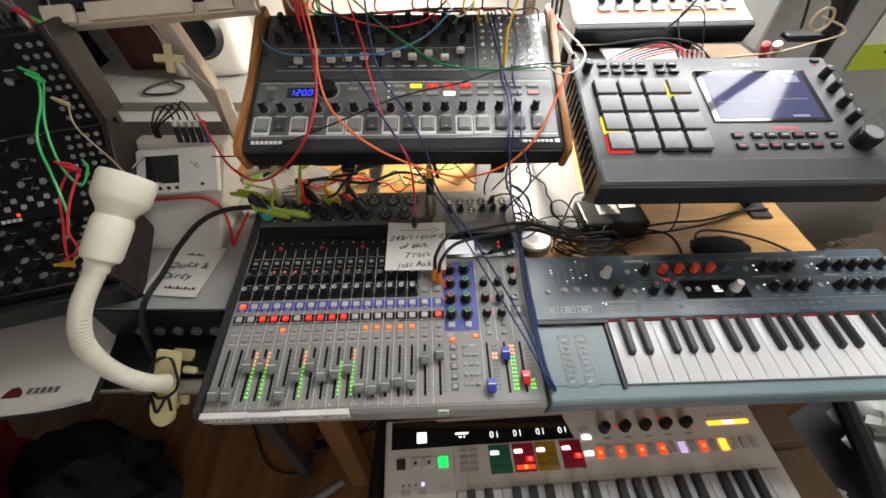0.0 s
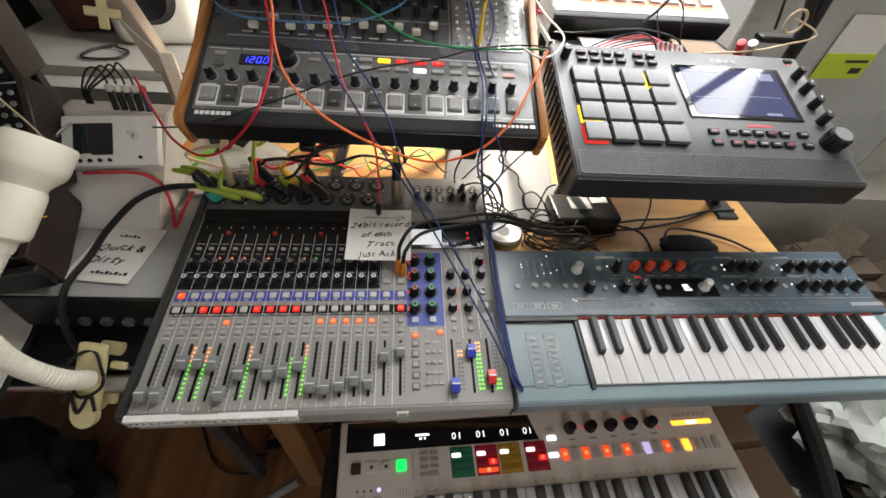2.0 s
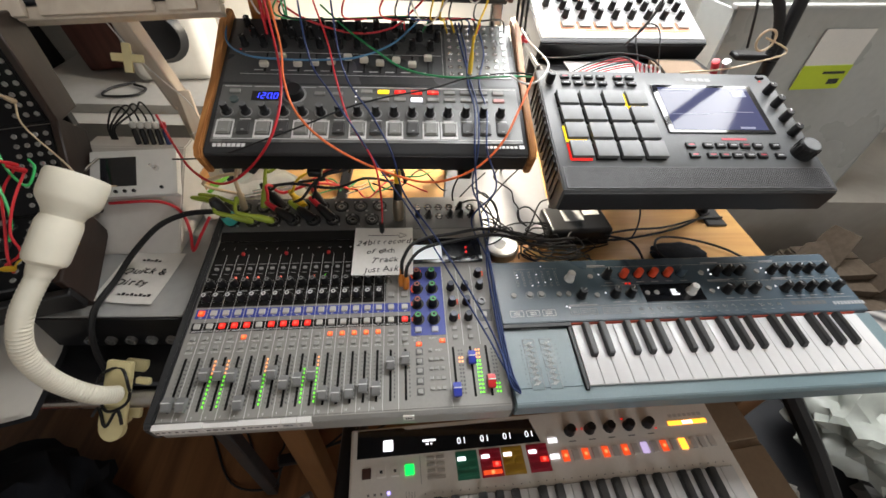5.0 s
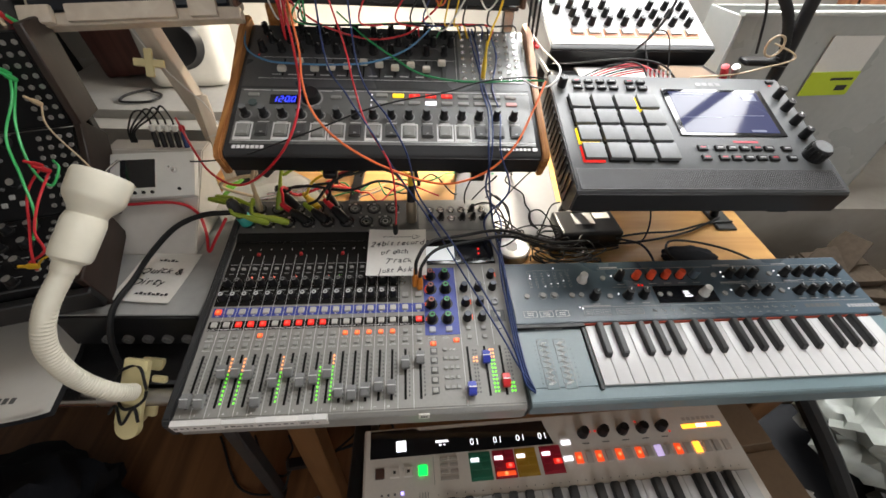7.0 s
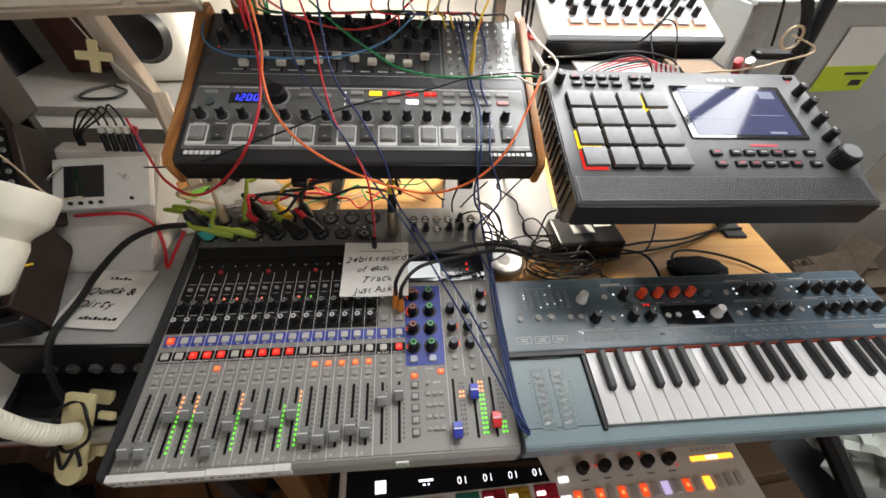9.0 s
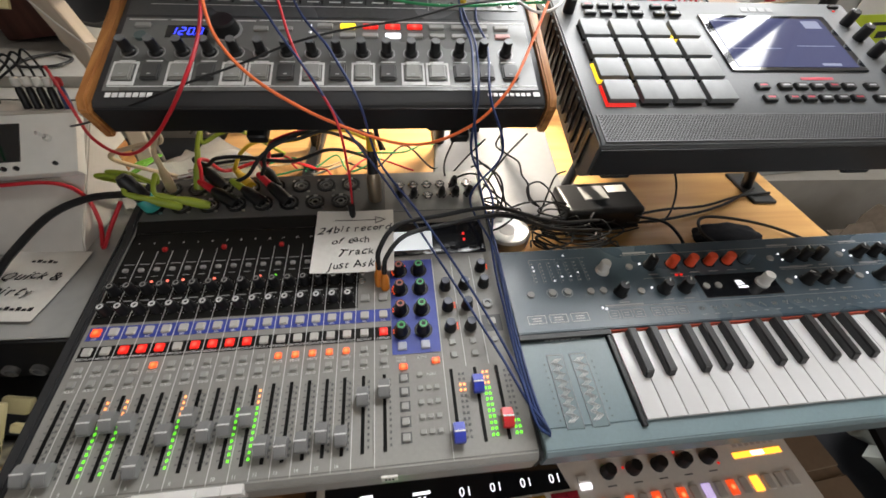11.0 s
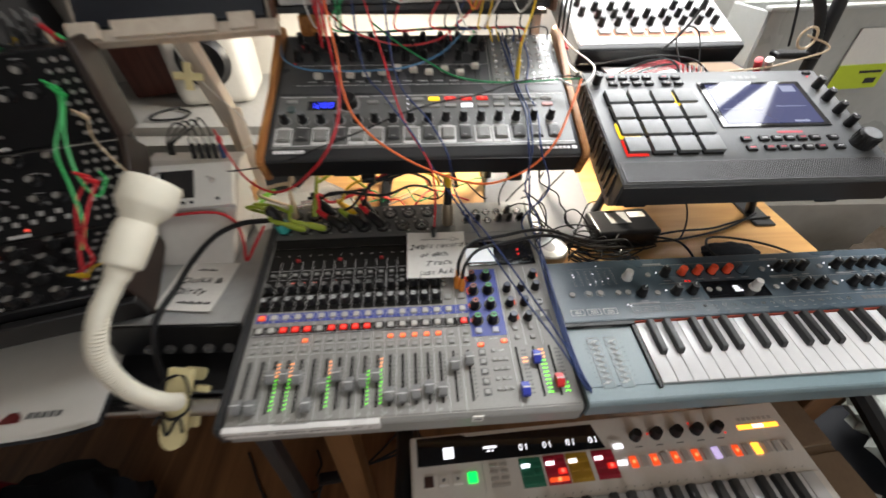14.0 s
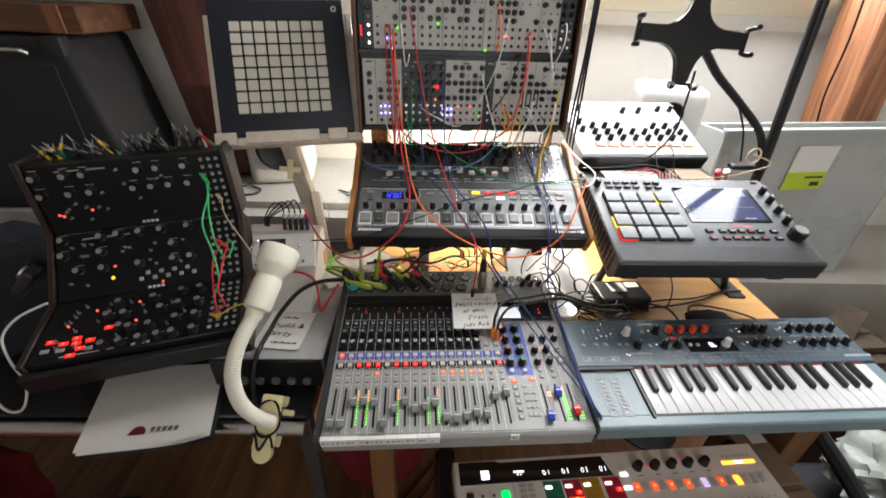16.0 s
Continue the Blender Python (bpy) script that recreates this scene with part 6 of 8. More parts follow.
# ---- silver drum synthesizer at the back, speakers, tablet holder, storage bin ----
def silver_synth():
    root = thing("silver_synthesizer", "silver desktop synthesizer with black knobs and orange row", "synthesizer", pose(0.244, 0.812, 1.030, 20, 0, 4))
    part("body", extrude_x([(-0.006, -0.040), (-0.008, -0.004), (0, 0), (0.245, 0), (0.250, -0.004), (0.250, -0.045)], 0, 0.345, 0.002), BLACK, root)
    part("panel", box(0.004, 0.003, -0.001, 0.341, 0.244, 0.0012, 0.001), SILVER, root, "brushed silver panel")
    part("orange_print", bars([(0.095, 0.0215, 0.318, 0.0262)], 0.0012), mat("orange_print", (0.60, 0.17, 0.04), 0.5), root)
    well = mat("pale_knob_print", (0.30, 0.30, 0.30), 0.4)
    for r in range(3):
        for c in range(8):
            if r == 2 and c in (3, 4):
                continue
            x, y = 0.062 + 0.0347 * c, 0.064 + 0.0265 * r
            put("knob_well", ring_mesh("silver_well", 0.0, 0.0105, 0.0004, well, 20), root, T(x, y, 0.0012))
            knob(root, x, y, 0.0066, 0.018, "silver_synth_knob", BLACK, PRINT, random.uniform(-120, 120), 1.1, 0.0012)
            put("name_mark", shared("silver_mark", lambda: to_mesh(bars([(-0.006, -0.0135, 0.006, -0.0125)], 0.0012), "name_mark", DARKPRINT)), root, T(x, y))
    for x, y in ((0.030, 0.100), (0.030, 0.135), (0.175, 0.190), (0.222, 0.190), (0.285, 0.200), (0.322, 0.200), (0.045, 0.200)):
        knob(root, x, y, 0.0066, 0.018, "silver_synth_knob", BLACK, PRINT, 20, 1.1, 0.0012)
    part("keypad_plate", box(0.245, 0.158, 0.0010, 0.332, 0.186, 0.0022, 0.0006), GREYPRINT, root, "grey keypad plate")
    for c in range(5):
        put("key", cap_mesh("silver_key", 0.0125, 0.009, 0.003, WHITEPL), root, T(0.256 + 0.0162 * c, 0.170, 0.0022))
    for c in range(8):
        put("step_frame", shared("silver_frame", lambda: to_mesh(bars([(-0.0150, -0.0120, 0.0150, 0.0090)], 0.0012, 0.0005), "step_frame", mat("dull_orange_print", (0.42, 0.14, 0.05), 0.5))), root, T(0.062 + 0.0347 * c, 0.040))
        put("step_button", cap_mesh("silver_step", 0.0235, 0.0150, 0.0036, mat("translucent_grey_cap", (0.38, 0.38, 0.37), 0.3)), root, T(0.062 + 0.0347 * c, 0.040, 0.0014))
    for c in range(6):
        put("jack", jack_mesh("silver_jack", 0.0045, CHROME), root, T(0.200 + 0.018 * c, 0.228, 0.0012))
    return root


silver_synth()
bst = thing("back_stand", "black steel shelf stand at the back of the desk", "stand")
part("shelf_board", box(0.245, 0.80, 0.974, 0.60, 0.99, 0.986, 0.002), BLACK, bst)
part("wedge", box(0.27, 0.99, 0.974, 0.575, 1.02, 1.050, 0.002), BLACK, bst)
for x in (0.26, 0.585):
    part("upright", box(x - 0.01, 0.90, TABLE, x + 0.01, 0.92, 0.974, 0.002), BLACK, bst)
pad_ = thing("paper_stack", "white paper and carton scraps in front of the silver synthesizer", "paper")
part("sheet", box(0.30, 0.735, 0.9865, 0.44, 0.815, 0.9905, 0.001), PAPER, pad_)
part("sheet", box(0.47, 0.74, 0.9865, 0.56, 0.81, 1.000, 0.001), CARDB, pad_, "brown carton scrap")
part("tray", box(0.25, 0.70, 0.974, 0.60, 0.7995, 0.986, 0.002), BLACK, pad_, "dark tray")


SPEAKERWHITE = mat("off_white_speaker_plastic", (0.50, 0.49, 0.46), 0.45, vary=0.08)


def monitor(m, group):
    root = thing("studio_monitor", "white rounded studio monitor speaker with a dark woofer", "speaker", m, group)
    part("cabinet", box(-0.10, 0.0, 0.0, 0.10, 0.19, 0.30, 0.034, 5), SPEAKERWHITE, root)
    part("woofer", lathe([(0, 0.004), (0.020, 0.002), (0.052, 0.016), (0.062, 0.002), (0.066, 0.0), (0.068, -0.003)], 32, m=pose(0, -0.001, 0.118, 90, 0, 0)), BLACK, root, "dark woofer cone")
    part("tweeter", lathe([(0, 0.006), (0.010, 0.003), (0.014, 0.0), (0.034, 0.005), (0.037, -0.002)], 28, m=pose(0, -0.001, 0.225, 90, 0, 0)), BLACK, root, "dark tweeter")
    return root


monitor(pose(-0.632, 1.110, 0.802, 0, 0, 9), "pair of studio monitors")
monitor(pose(0.600, 1.085, 0.852, 0, 0, -14), "pair of studio monitors")
sb = thing("speaker_stand", "dark stand under the studio monitor by the wall", "stand")
part("plate", box(0.47, 1.06, 0.838, 0.73, 1.30, 0.851, 0.002), BLACK, sb)
part("column", box(0.57, 1.14, 0.0, 0.63, 1.20, 0.838, 0.003), BLACK, sb)

hold = thing("tablet_holder", "black four-armed tablet holder on a gooseneck and pole", "tablet holder")
hm2 = pose(0.318, 0.620, 1.312, 80, 3, 0)
ARMS = ((0, 0.096, 0.0135), (90, 0.080, 0.0135), (180, 0.096, 0.0135), (270, 0.074, 0.0125))
pts = []
for a, ln, wd in ARMS:
    ca, sa = math.cos(radians(a)), math.sin(radians(a))
    for u, v in ((0.029, -0.026), (0.034, -0.0205), (0.042, -0.0165), (0.054, -wd * 1.08), (ln, -wd), (ln, wd), (0.054, wd * 1.08), (0.042, 0.0165), (0.034, 0.0205), (0.029, 0.026)):
        pts.append((u * ca - v * sa, u * sa + v * ca))
part("cross_plate", slab(pts, -0.006, 0.006, 0.0012), BLACK, hold, "", hm2)
for a, ln, wd in ARMS:
    am = hm2 @ pose(0, 0, 0, 0, 0, a)
    part("end_bar", box(ln + 0.0002, -0.021, -0.004, ln + 0.006, 0.021, 0.005, 0.0015), BLACK, hold, "", am)
    for v in (-0.019, 0.019):
        part("claw", tube([(ln + 0.003, v, 0.002), (ln + 0.009, v * 1.12, 0.008), (ln + 0.011, v * 1.15, 0.017), (ln + 0.006, v * 1.15, 0.023)], 0.0042, 8, 4), BLACK, hold, "", am)
gn = spline([(0.350, 0.645, 1.300), (0.400, 0.690, 1.280), (0.470, 0.735, 1.235), (0.560, 0.758, 1.175), (0.635, 0.764, 1.115), (0.668, 0.765, 1.060), (0.674, 0.765, 1.030)], 14)
part("gooseneck", tube(gn, 0.008, 12, 1, radii=[0.0080 + (0.0010 if k % 2 else 0) for k in range(len(gn))]), RUBBER, hold, "ribbed black gooseneck")
part("pole", tube([(0.690, 0.775, 0.0), (0.688, 0.772, 1.04), (0.640, 0.760, 1.42), (0.585, 0.748, 1.85)], 0.0115, 14, 1), BLACK, hold)
part("clamp_block", box(0.606, 0.756, 1.020, 0.692, 0.784, 1.031, 0.003), BLACK, hold)
part("foot", lathe([(0, 0), (0.12, 0), (0.12, 0.008), (0.02, 0.016), (0, 0.016)], 28, m=T(0.690, 0.775)), BLACK, hold)
part("wire_loop", tube([(0.640 + 0.016 * math.cos(a), 0.752, 1.058 + 0.018 * math.sin(a)) for a in np.linspace(0, 6.28, 14)], 0.0022, 7, 3), C_BEIGE, hold, "beige wire loop")
for k, mt in enumerate((C_RED, C_WHITE)):
    mk = thing("marker_pen", "fat marker pen lying behind the sampler", "pen", pose(0.560 + 0.020 * k, 0.730, 0.995, 20, -30, 0), "marker pens")
    part("barrel", lathe([(0, 0), (0.006, 0), (0.006, 0.040), (0.0045, 0.044), (0, 0.044)], 14), mt, mk)
    part("pen_cap", lathe([(0.0062, 0.026), (0.0068, 0.026), (0.0068, 0.046), (0, 0.048)], 14), ALU if k else mt, mk)

bin_ = thing("storage_bin", "large frosted grey plastic storage bin with a label", "storage bin", pose(0.70, 0.90, 0.0, 0, 0, 8))
for nm, q in (("front_panel", (-0.02, 0.020, 0.551, 0.66, 0.026, 1.070)), ("back_panel", (-0.02, 0.119, 0.551, 0.66, 0.125, 1.070)), ("side_panel", (-0.026, 0.020, 0.551, -0.0205, 0.125, 1.070)),
              ("side_panel", (0.6605, 0.020, 0.551, 0.666, 0.125, 1.070)), ("bottom", (-0.0195, 0.0265, 0.551, 0.6595, 0.1185, 0.557))):
    part(nm, box(*q, 0.002), BINPL, bin_)
part("rim", box(-0.034, 0.008, 1.0705, 0.674, 0.027, 1.080, 0.003, 2), BINPL, bin_)
lab = part("label_sheet", box(0.235, 0.0145, 0.895, 0.375, 0.0165, 1.030, 0.0), PAPER, bin_, "white paper label")
part("label_band", box(0.234, 0.0125, 0.893, 0.376, 0.0145, 0.950, 0.0), LIME, bin_, "lime green band")
part("label_print", rows_box([(0.33, 0.0118, 0.362, 0.0124, 0.905, 0.918), (0.30, 0.0118, 0.365, 0.0124, 0.930, 0.936)]), INK, bin_)
knee = structure("wall_knee", box(0.715, 0.94, 0.0, 2.2, 1.40, 0.55, 0), mat("beige_grey_plaster", (0.36, 0.335, 0.295), 0.9, vary=0.1, grain=30, bump=0.25, stain=3.0), "low off-white plastered ledge under the bin", "wall")
structure("ledge_west", box(-1.5, 0.93, 0.0, 0.24, 1.40, 0.775, 0.0), mat("grey_ledge_paint", (0.34, 0.33, 0.31), 0.6, vary=0.1), "grey-white boxed ledge along the wall", "ledge")


# ---- things on the desk ----
can = thing("metal_tin", "round silver metal tin on the desk", "tin", pose(0.160, 0.512, TABLE))
part("tin_body", lathe([(0, 0), (0.030, 0), (0.031, 0.002), (0.031, 0.030), (0, 0.030)], 32), CHROME, can)
part("lid", lathe([(0.032, 0.026), (0.0325, 0.041), (0.030, 0.044), (0.026, 0.042), (0.0, 0.0415)], 32), ALU, can)
part("lid_print", lathe([(0, 0.0417), (0.012, 0.0417), (0.012, 0.042), (0, 0.042)], 24), GREYPRINT, can)
grey = thing("laptop_sleeve", "pale grey flat device lying on the desk among cables", "device", pose(0.055, 0.585, TABLE, 0, 0, -6))
SHELL = mat("pale_grey_shell", (0.15, 0.15, 0.158), 0.45, vary=0.08)
part("base", box(0, 0, 0, 0.225, 0.29, 0.0075, 0.003, 2), SHELL, grey)
part("lid", box(0.001, 0.001, 0.0082, 0.224, 0.289, 0.016, 0.004, 3), SHELL, grey)
part("hinge", tube([(0.04, 0.2905, 0.009), (0.185, 0.2905, 0.009)], 0.004, 10, 1), GUNMETAL, grey)
hub = thing("power_brick", "black power adapter with a metal plate under the sampler", "power adapter", pose(0.262, 0.545, TABLE, 0, 0, 4))
part("brick", box(0, 0, 0, 0.125, 0.075, 0.042, 0.008, 3), BLACK, hub)
part("metal_plate", box(0.035, 0.028, 0.042, 0.075, 0.062, 0.0435, 0.0004), SILVER, hub, "silver plate")
part("paper_label", box(0.080, 0.045, 0.042, 0.112, 0.062, 0.0426, 0.0), PAPER, hub)
glove = thing("cable_pouch", "small dark cloth pouch lying on the desk", "pouch", pose(0.470, 0.470, TABLE, 0, 0, 6))
bm = lathe([(0, 0), (0.052, 0), (0.058, 0.010), (0.045, 0.022), (0.02, 0.026), (0, 0.026)], 18)
for v in bm.verts:
    v.co.y *= 0.42
    v.co += Vector((0.006 * noise.noise(v.co * 40), 0.006 * noise.noise(v.co * 37 + Vector((3, 0, 0))), 0.008 * noise.noise(v.co * 33)))
part("cloth", bm, DARKCLOTH, glove)
lampled = thing("work_lamp", "small bright lamp behind the modular case lighting the desk", "lamp", look((0.175, 0.905, 1.12), (0.03, 0.70, 0.73)))
part("housing", lathe([(0, 0.05), (0.018, 0.05), (0.034, 0.012), (0.038, 0.0), (0.035, 0.0), (0.030, 0.010), (0, 0.012)], 24), WHITEPL, lampled)
part("diffuser", lathe([(0, 0.006), (0.030, 0.006), (0.030, 0.008), (0, 0.008)], 24), L_LAMP, lampled, "lit diffuser")
part("arm", tube([(0, 0, 0.05), (0.0, 0.03, 0.09), (0.0, 0.08, 0.10)], 0.005, 8, 6), WHITEPL, lampled)
sp = bpy.data.lights.new("work_lamp_light", "SPOT")
sp.energy, sp.spot_size, sp.spot_blend, sp.shadow_soft_size, sp.color = LAMP_POWER * 18, radians(160), 0.45, 0.03, (1.0, 0.90, 0.74)
spo = new("work_lamp_light", sp)
spo.matrix_world = look((0.172, 0.900, 1.112), (-0.02, 0.86, 0.73))

papers = thing("paper_stack", "crumpled white papers and cable bits beside the mixer", "paper")
part("sheet", box(-0.395, 0.60, 0.768, -0.325, 0.70, 0.7705, 0.0004), PAPER, papers)
rpp = random.Random(4)
for k in range(6):
    sheet = bmesh.new()
    n = 7
    gv = [[sheet.verts.new((0.10 * i / n - 0.05, 0.09 * j / n - 0.045, 0.010 * noise.noise(Vector((i * 0.6, j * 0.6, k * 3.1))) + 0.006)) for j in range(n + 1)] for i in range(n + 1)]
    for i in range(n):
        for j in range(n):
            sheet.faces.new((gv[i][j], gv[i + 1][j], gv[i + 1][j + 1], gv[i][j + 1]))
    bmesh.ops.solidify(sheet, geom=sheet.faces[:], thickness=0.0005)
    part("sheet", sheet, PAPER, papers, "crumpled white sheet", pose(-0.375 + 0.022 * k, 0.655 + rpp.uniform(-0.03, 0.04), 0.748 + 0.007 * k + (0.02 if k < 2 else 0.0), rpp.uniform(-4, 22), rpp.uniform(-10, 10), rpp.uniform(-60, 60)))
for k in range(3):
    strip = thing("plastic_strip", "bright green plastic strip lying among the papers", "strip", pose(-0.405 + 0.014 * k, 0.640 + 0.012 * k, 0.800 - 0.004 * k, 12, 8, 35 + 24 * k), "green plastic strips")
    part("strip_body", box(-0.035, -0.004, 0, 0.035, 0.004, 0.0025, 0.0008), mat("green_strip_plastic", (0.16, 0.42, 0.04), 0.4), strip)
felt = thing("felt_pad", "grey speckled felt pad behind the mixer", "pad", pose(-0.262, 0.675, TABLE + 0.004, 0, 0, -8))
part("pad", box(-0.035, -0.05, 0, 0.035, 0.06, 0.022, 0.006, 2), mat("speckled_grey_felt", (0.17, 0.165, 0.155), 0.95, vary=0.45, grain=220, bump=0.6), felt)
rod = thing("metal_rod", "silver metal rods lying behind the mixer", "rod")
for k in range(3):
    part("rod", tube([(-0.31 + 0.01 * k, 0.615 + 0.015 * k, 0.80), (-0.21 + 0.02 * k, 0.640 + 0.014 * k, 0.805)], 0.0035, 8, 1), CHROME if k < 2 else BLACK, rod)


# ---- cables ----
def cable(label, material, r, pts, group="patch cables", n=8):
    c = part("cable", tube(pts, r * (0.78 if r < 0.0025 else 0.9), 8, n), material)
    return tagged(c, label, "cable", group)


def plug(parent_label, p, d, material, r=0.0042, ln=0.032, boot=None, group="cable plugs"):
    q = Vector(d).to_track_quat("Z", "Y").to_matrix().to_4x4()
    root = thing("cable_plug", parent_label, "plug", Matrix.Translation(p) @ q, group)
    part("plug_body", lathe([(0, 0), (r, 0), (r * 1.05, ln * 0.1), (r, ln * 0.72), (r * 0.6, ln), (0, ln)], 14), material, root)
    part("boot", lathe([(r * 0.62, ln * 0.95), (r * 0.55, ln * 1.5), (r * 0.4, ln * 1.6), (0, ln * 1.6)], 10), boot or material, root)
    return root


cable("orange patch cable sagging in front of the wooden-cheeked synthesizer", C_ORANGE, 0.0022, [(-0.215, 0.690, 1.30), (-0.205, 0.665, 1.18), (-0.188, 0.630, 1.070), (-0.175, 0.570, 1.041), (-0.156, 0.530, 1.012), (-0.115, 0.500, 0.983), (-0.051, 0.495, 0.946), (0.027, 0.500, 0.918), (0.089, 0.500, 0.938), (0.133, 0.520, 0.971), (0.165, 0.570, 1.005), (0.188, 0.612, 1.035)])
cable("red patch cable hanging from the modular case to the oscilloscope", C_RED, 0.0024, [(-0.222, 0.690, 1.31), (-0.212, 0.665, 1.18), (-0.198, 0.638, 1.070), (-0.180, 0.560, 1.023), (-0.193, 0.500, 0.980), (-0.251, 0.510, 0.918), (-0.302, 0.530, 0.890), (-0.349, 0.560, 0.894), (-0.391, 0.610, 0.906), (-0.420, 0.645, 0.945)])
cable("red cable dropping on to the paper note", C_RED, 0.0018, [(-0.185, 0.690, 1.34), (-0.150, 0.670, 1.16), (-0.122, 0.640, 1.070), (-0.105, 0.580, 1.040), (-0.085, 0.530, 1.002), (-0.051, 0.495, 0.955), (-0.044, 0.490, 0.895), (-0.046, 0.495, 0.835)])
plug("black plug hanging over the paper note", (-0.047, 0.492, 0.842), (0.0, 0.05, -1), BLACK, 0.0042, 0.022)
cable("navy cable running down over the mixer", C_BLUE, 0.0018, [(-0.165, 0.695, 1.25), (-0.154, 0.640, 1.061), (-0.112, 0.560, 1.027), (-0.072, 0.510, 0.991), (-0.044, 0.500, 0.941), (0.005, 0.480, 0.870), (0.064, 0.400, 0.815), (0.108, 0.300, 0.804), (0.125, 0.255, 0.800), (0.143, 0.232, 0.786), (0.1475, 0.226, 0.755)])
cable("navy cable running down over the mixer", C_BLUE, 0.0018, [(-0.120, 0.700, 1.22), (-0.102, 0.620, 1.048), (-0.051, 0.530, 1.006), (-0.025, 0.500, 0.967), (-0.009, 0.500, 0.896), (0.038, 0.450, 0.854), (0.091, 0.370, 0.812), (0.120, 0.285, 0.806), (0.130, 0.235, 0.797), (0.144, 0.228, 0.782), (0.148, 0.222, 0.755)])
for k, (a, b, c_) in enumerate(((0.075, 0.097, 0.131), (0.111, 0.110, 0.102), (0.081, 0.092, 0.118))):
    cable("navy cable in the bundle beside the mixer", C_BLUE, 0.0018, [(a, 0.755, 1.068), (a + 0.010, 0.700, 1.040), (b, 0.640, 1.012), (b + 0.006, 0.575, 0.998), (b + 0.002, 0.508, 0.970), (a + 0.022, 0.502, 0.905), (c_, 0.510, 0.835), (0.120 + 0.003 * k, 0.430, 0.818), (0.124 + 0.003 * k, 0.340, 0.800), (0.129 + 0.003 * k, 0.260, 0.793), (0.139 + 0.002 * k, 0.232, 0.784), (0.147 + 0.001 * k, 0.226, 0.755)])
cable("light blue cable looped over the synthesizer knobs", C_LBLUE, 0.002, [(-0.310, 0.775, 1.12), (-0.300, 0.740, 1.070), (-0.288, 0.690, 1.046), (-0.250, 0.660, 1.038), (-0.203, 0.655, 1.036), (-0.146, 0.655, 1.036), (-0.084, 0.660, 1.040), (-0.029, 0.690, 1.052), (0.013, 0.735, 1.075)])
cable("green cable lying across the patch field", C_GREEN, 0.002, [(-0.150, 0.765, 1.085), (-0.098, 0.710, 1.062), (-0.048, 0.665, 1.045), (-0.009, 0.640, 1.032), (0.041, 0.630, 1.026), (0.097, 0.630, 1.025), (0.160, 0.630, 1.029), (0.188, 0.620, 1.033)])
cable("thin black cable slung across the synthesizer", C_BLACK, 0.0016, [(-0.440, 0.630, 0.870), (-0.360, 0.575, 0.905), (-0.272, 0.515, 0.950), (-0.201, 0.520, 0.975), (-0.143, 0.540, 0.990), (-0.092, 0.560, 1.004), (-0.039, 0.580, 1.012), (0.029, 0.600, 1.018), (0.090, 0.625, 1.027), (0.160, 0.630, 1.034), (0.190, 0.620, 1.036)])
cable("yellow patch cable in the patch field", C_YELLOW, 0.002, [(0.135, 0.735, 1.20), (0.122, 0.710, 1.12), (0.106, 0.682, 1.088), (0.0985, 0.668, 1.064), (0.097, 0.664, 1.054)])
plug("yellow plug in the patch field", (0.0955, 0.655, 1.0215), (0.05, 0.25, 1), C_YELLOW, 0.0036, 0.034)
cable("thick black microphone cable looping beside the mixer", C_BLACK, 0.0050, [(-0.318, 0.528, 0.836), (-0.368, 0.525, 0.832), (-0.408, 0.505, 0.822), (-0.438, 0.465, 0.800), (-0.451, 0.425, 0.784), (-0.456, 0.368, 0.778), (-0.462, 0.338, 0.735), (-0.460, 0.318, 0.670), (-0.455, 0.300, 0.600)])
cable("beige cable leading to the tablet holder", C_BEIGE, 0.002, [(0.473, 0.700, 1.016), (0.560, 0.710, 1.021), (0.618, 0.720, 1.031), (0.673, 0.735, 1.040), (0.674, 0.742, 1.050), (0.642, 0.758, 1.061)])
cable("white cable looped beside the sampler", C_WHITE, 0.002, [(0.193, 0.780, 1.060), (0.205, 0.730, 1.048), (0.219, 0.680, 1.042), (0.220, 0.650, 1.038), (0.201, 0.620, 1.028), (0.178, 0.615, 1.024), (0.156, 0.625, 1.032)])
for k in range(4):
    x = -0.468 + 0.0125 * k
    cable("thin black lead looping out of a jack plug", C_BLACK, 0.0019, [(x, 0.648, 0.925), (x - 0.002, 0.652, 0.942), (x - 0.012, 0.655, 0.952 + 0.003 * k), (x - 0.028, 0.655, 0.945), (-0.512 + 0.004 * k, 0.650, 0.918), (-0.515 + 0.003 * k, 0.648, 0.896)], "leads behind the oscilloscope")
cable("dark red cable hanging from the oscilloscope", C_RED, 0.0028, [(-0.499, 0.548, 0.835), (-0.423, 0.550, 0.838), (-0.390, 0.545, 0.822), (-0.380, 0.530, 0.790), (-0.370, 0.500, 0.772), (-0.350, 0.505, 0.800), (-0.330, 0.520, 0.830)])
for k in range(6):
    cable("thin red audio cable plugged in behind the sampler", C_RED if k % 3 else C_BLACK, 0.0018, [(0.262 + 0.009 * k, 0.705, 1.000), (0.320 + 0.008 * k, 0.735, 1.014 - 0.002 * k), (0.365 + 0.008 * k, 0.735, 1.028 - 0.003 * k), (0.384 + 0.008 * k, 0.712, 1.030 - 0.002 * k), (0.392 + 0.008 * k, 0.690, 1.014)], "audio cables behind the sampler")
    plug("silver plug in the back of the sampler", (0.392 + 0.008 * k, 0.686, 1.008), (0.02, 0.5, 0.6), ALU, 0.003, 0.016)
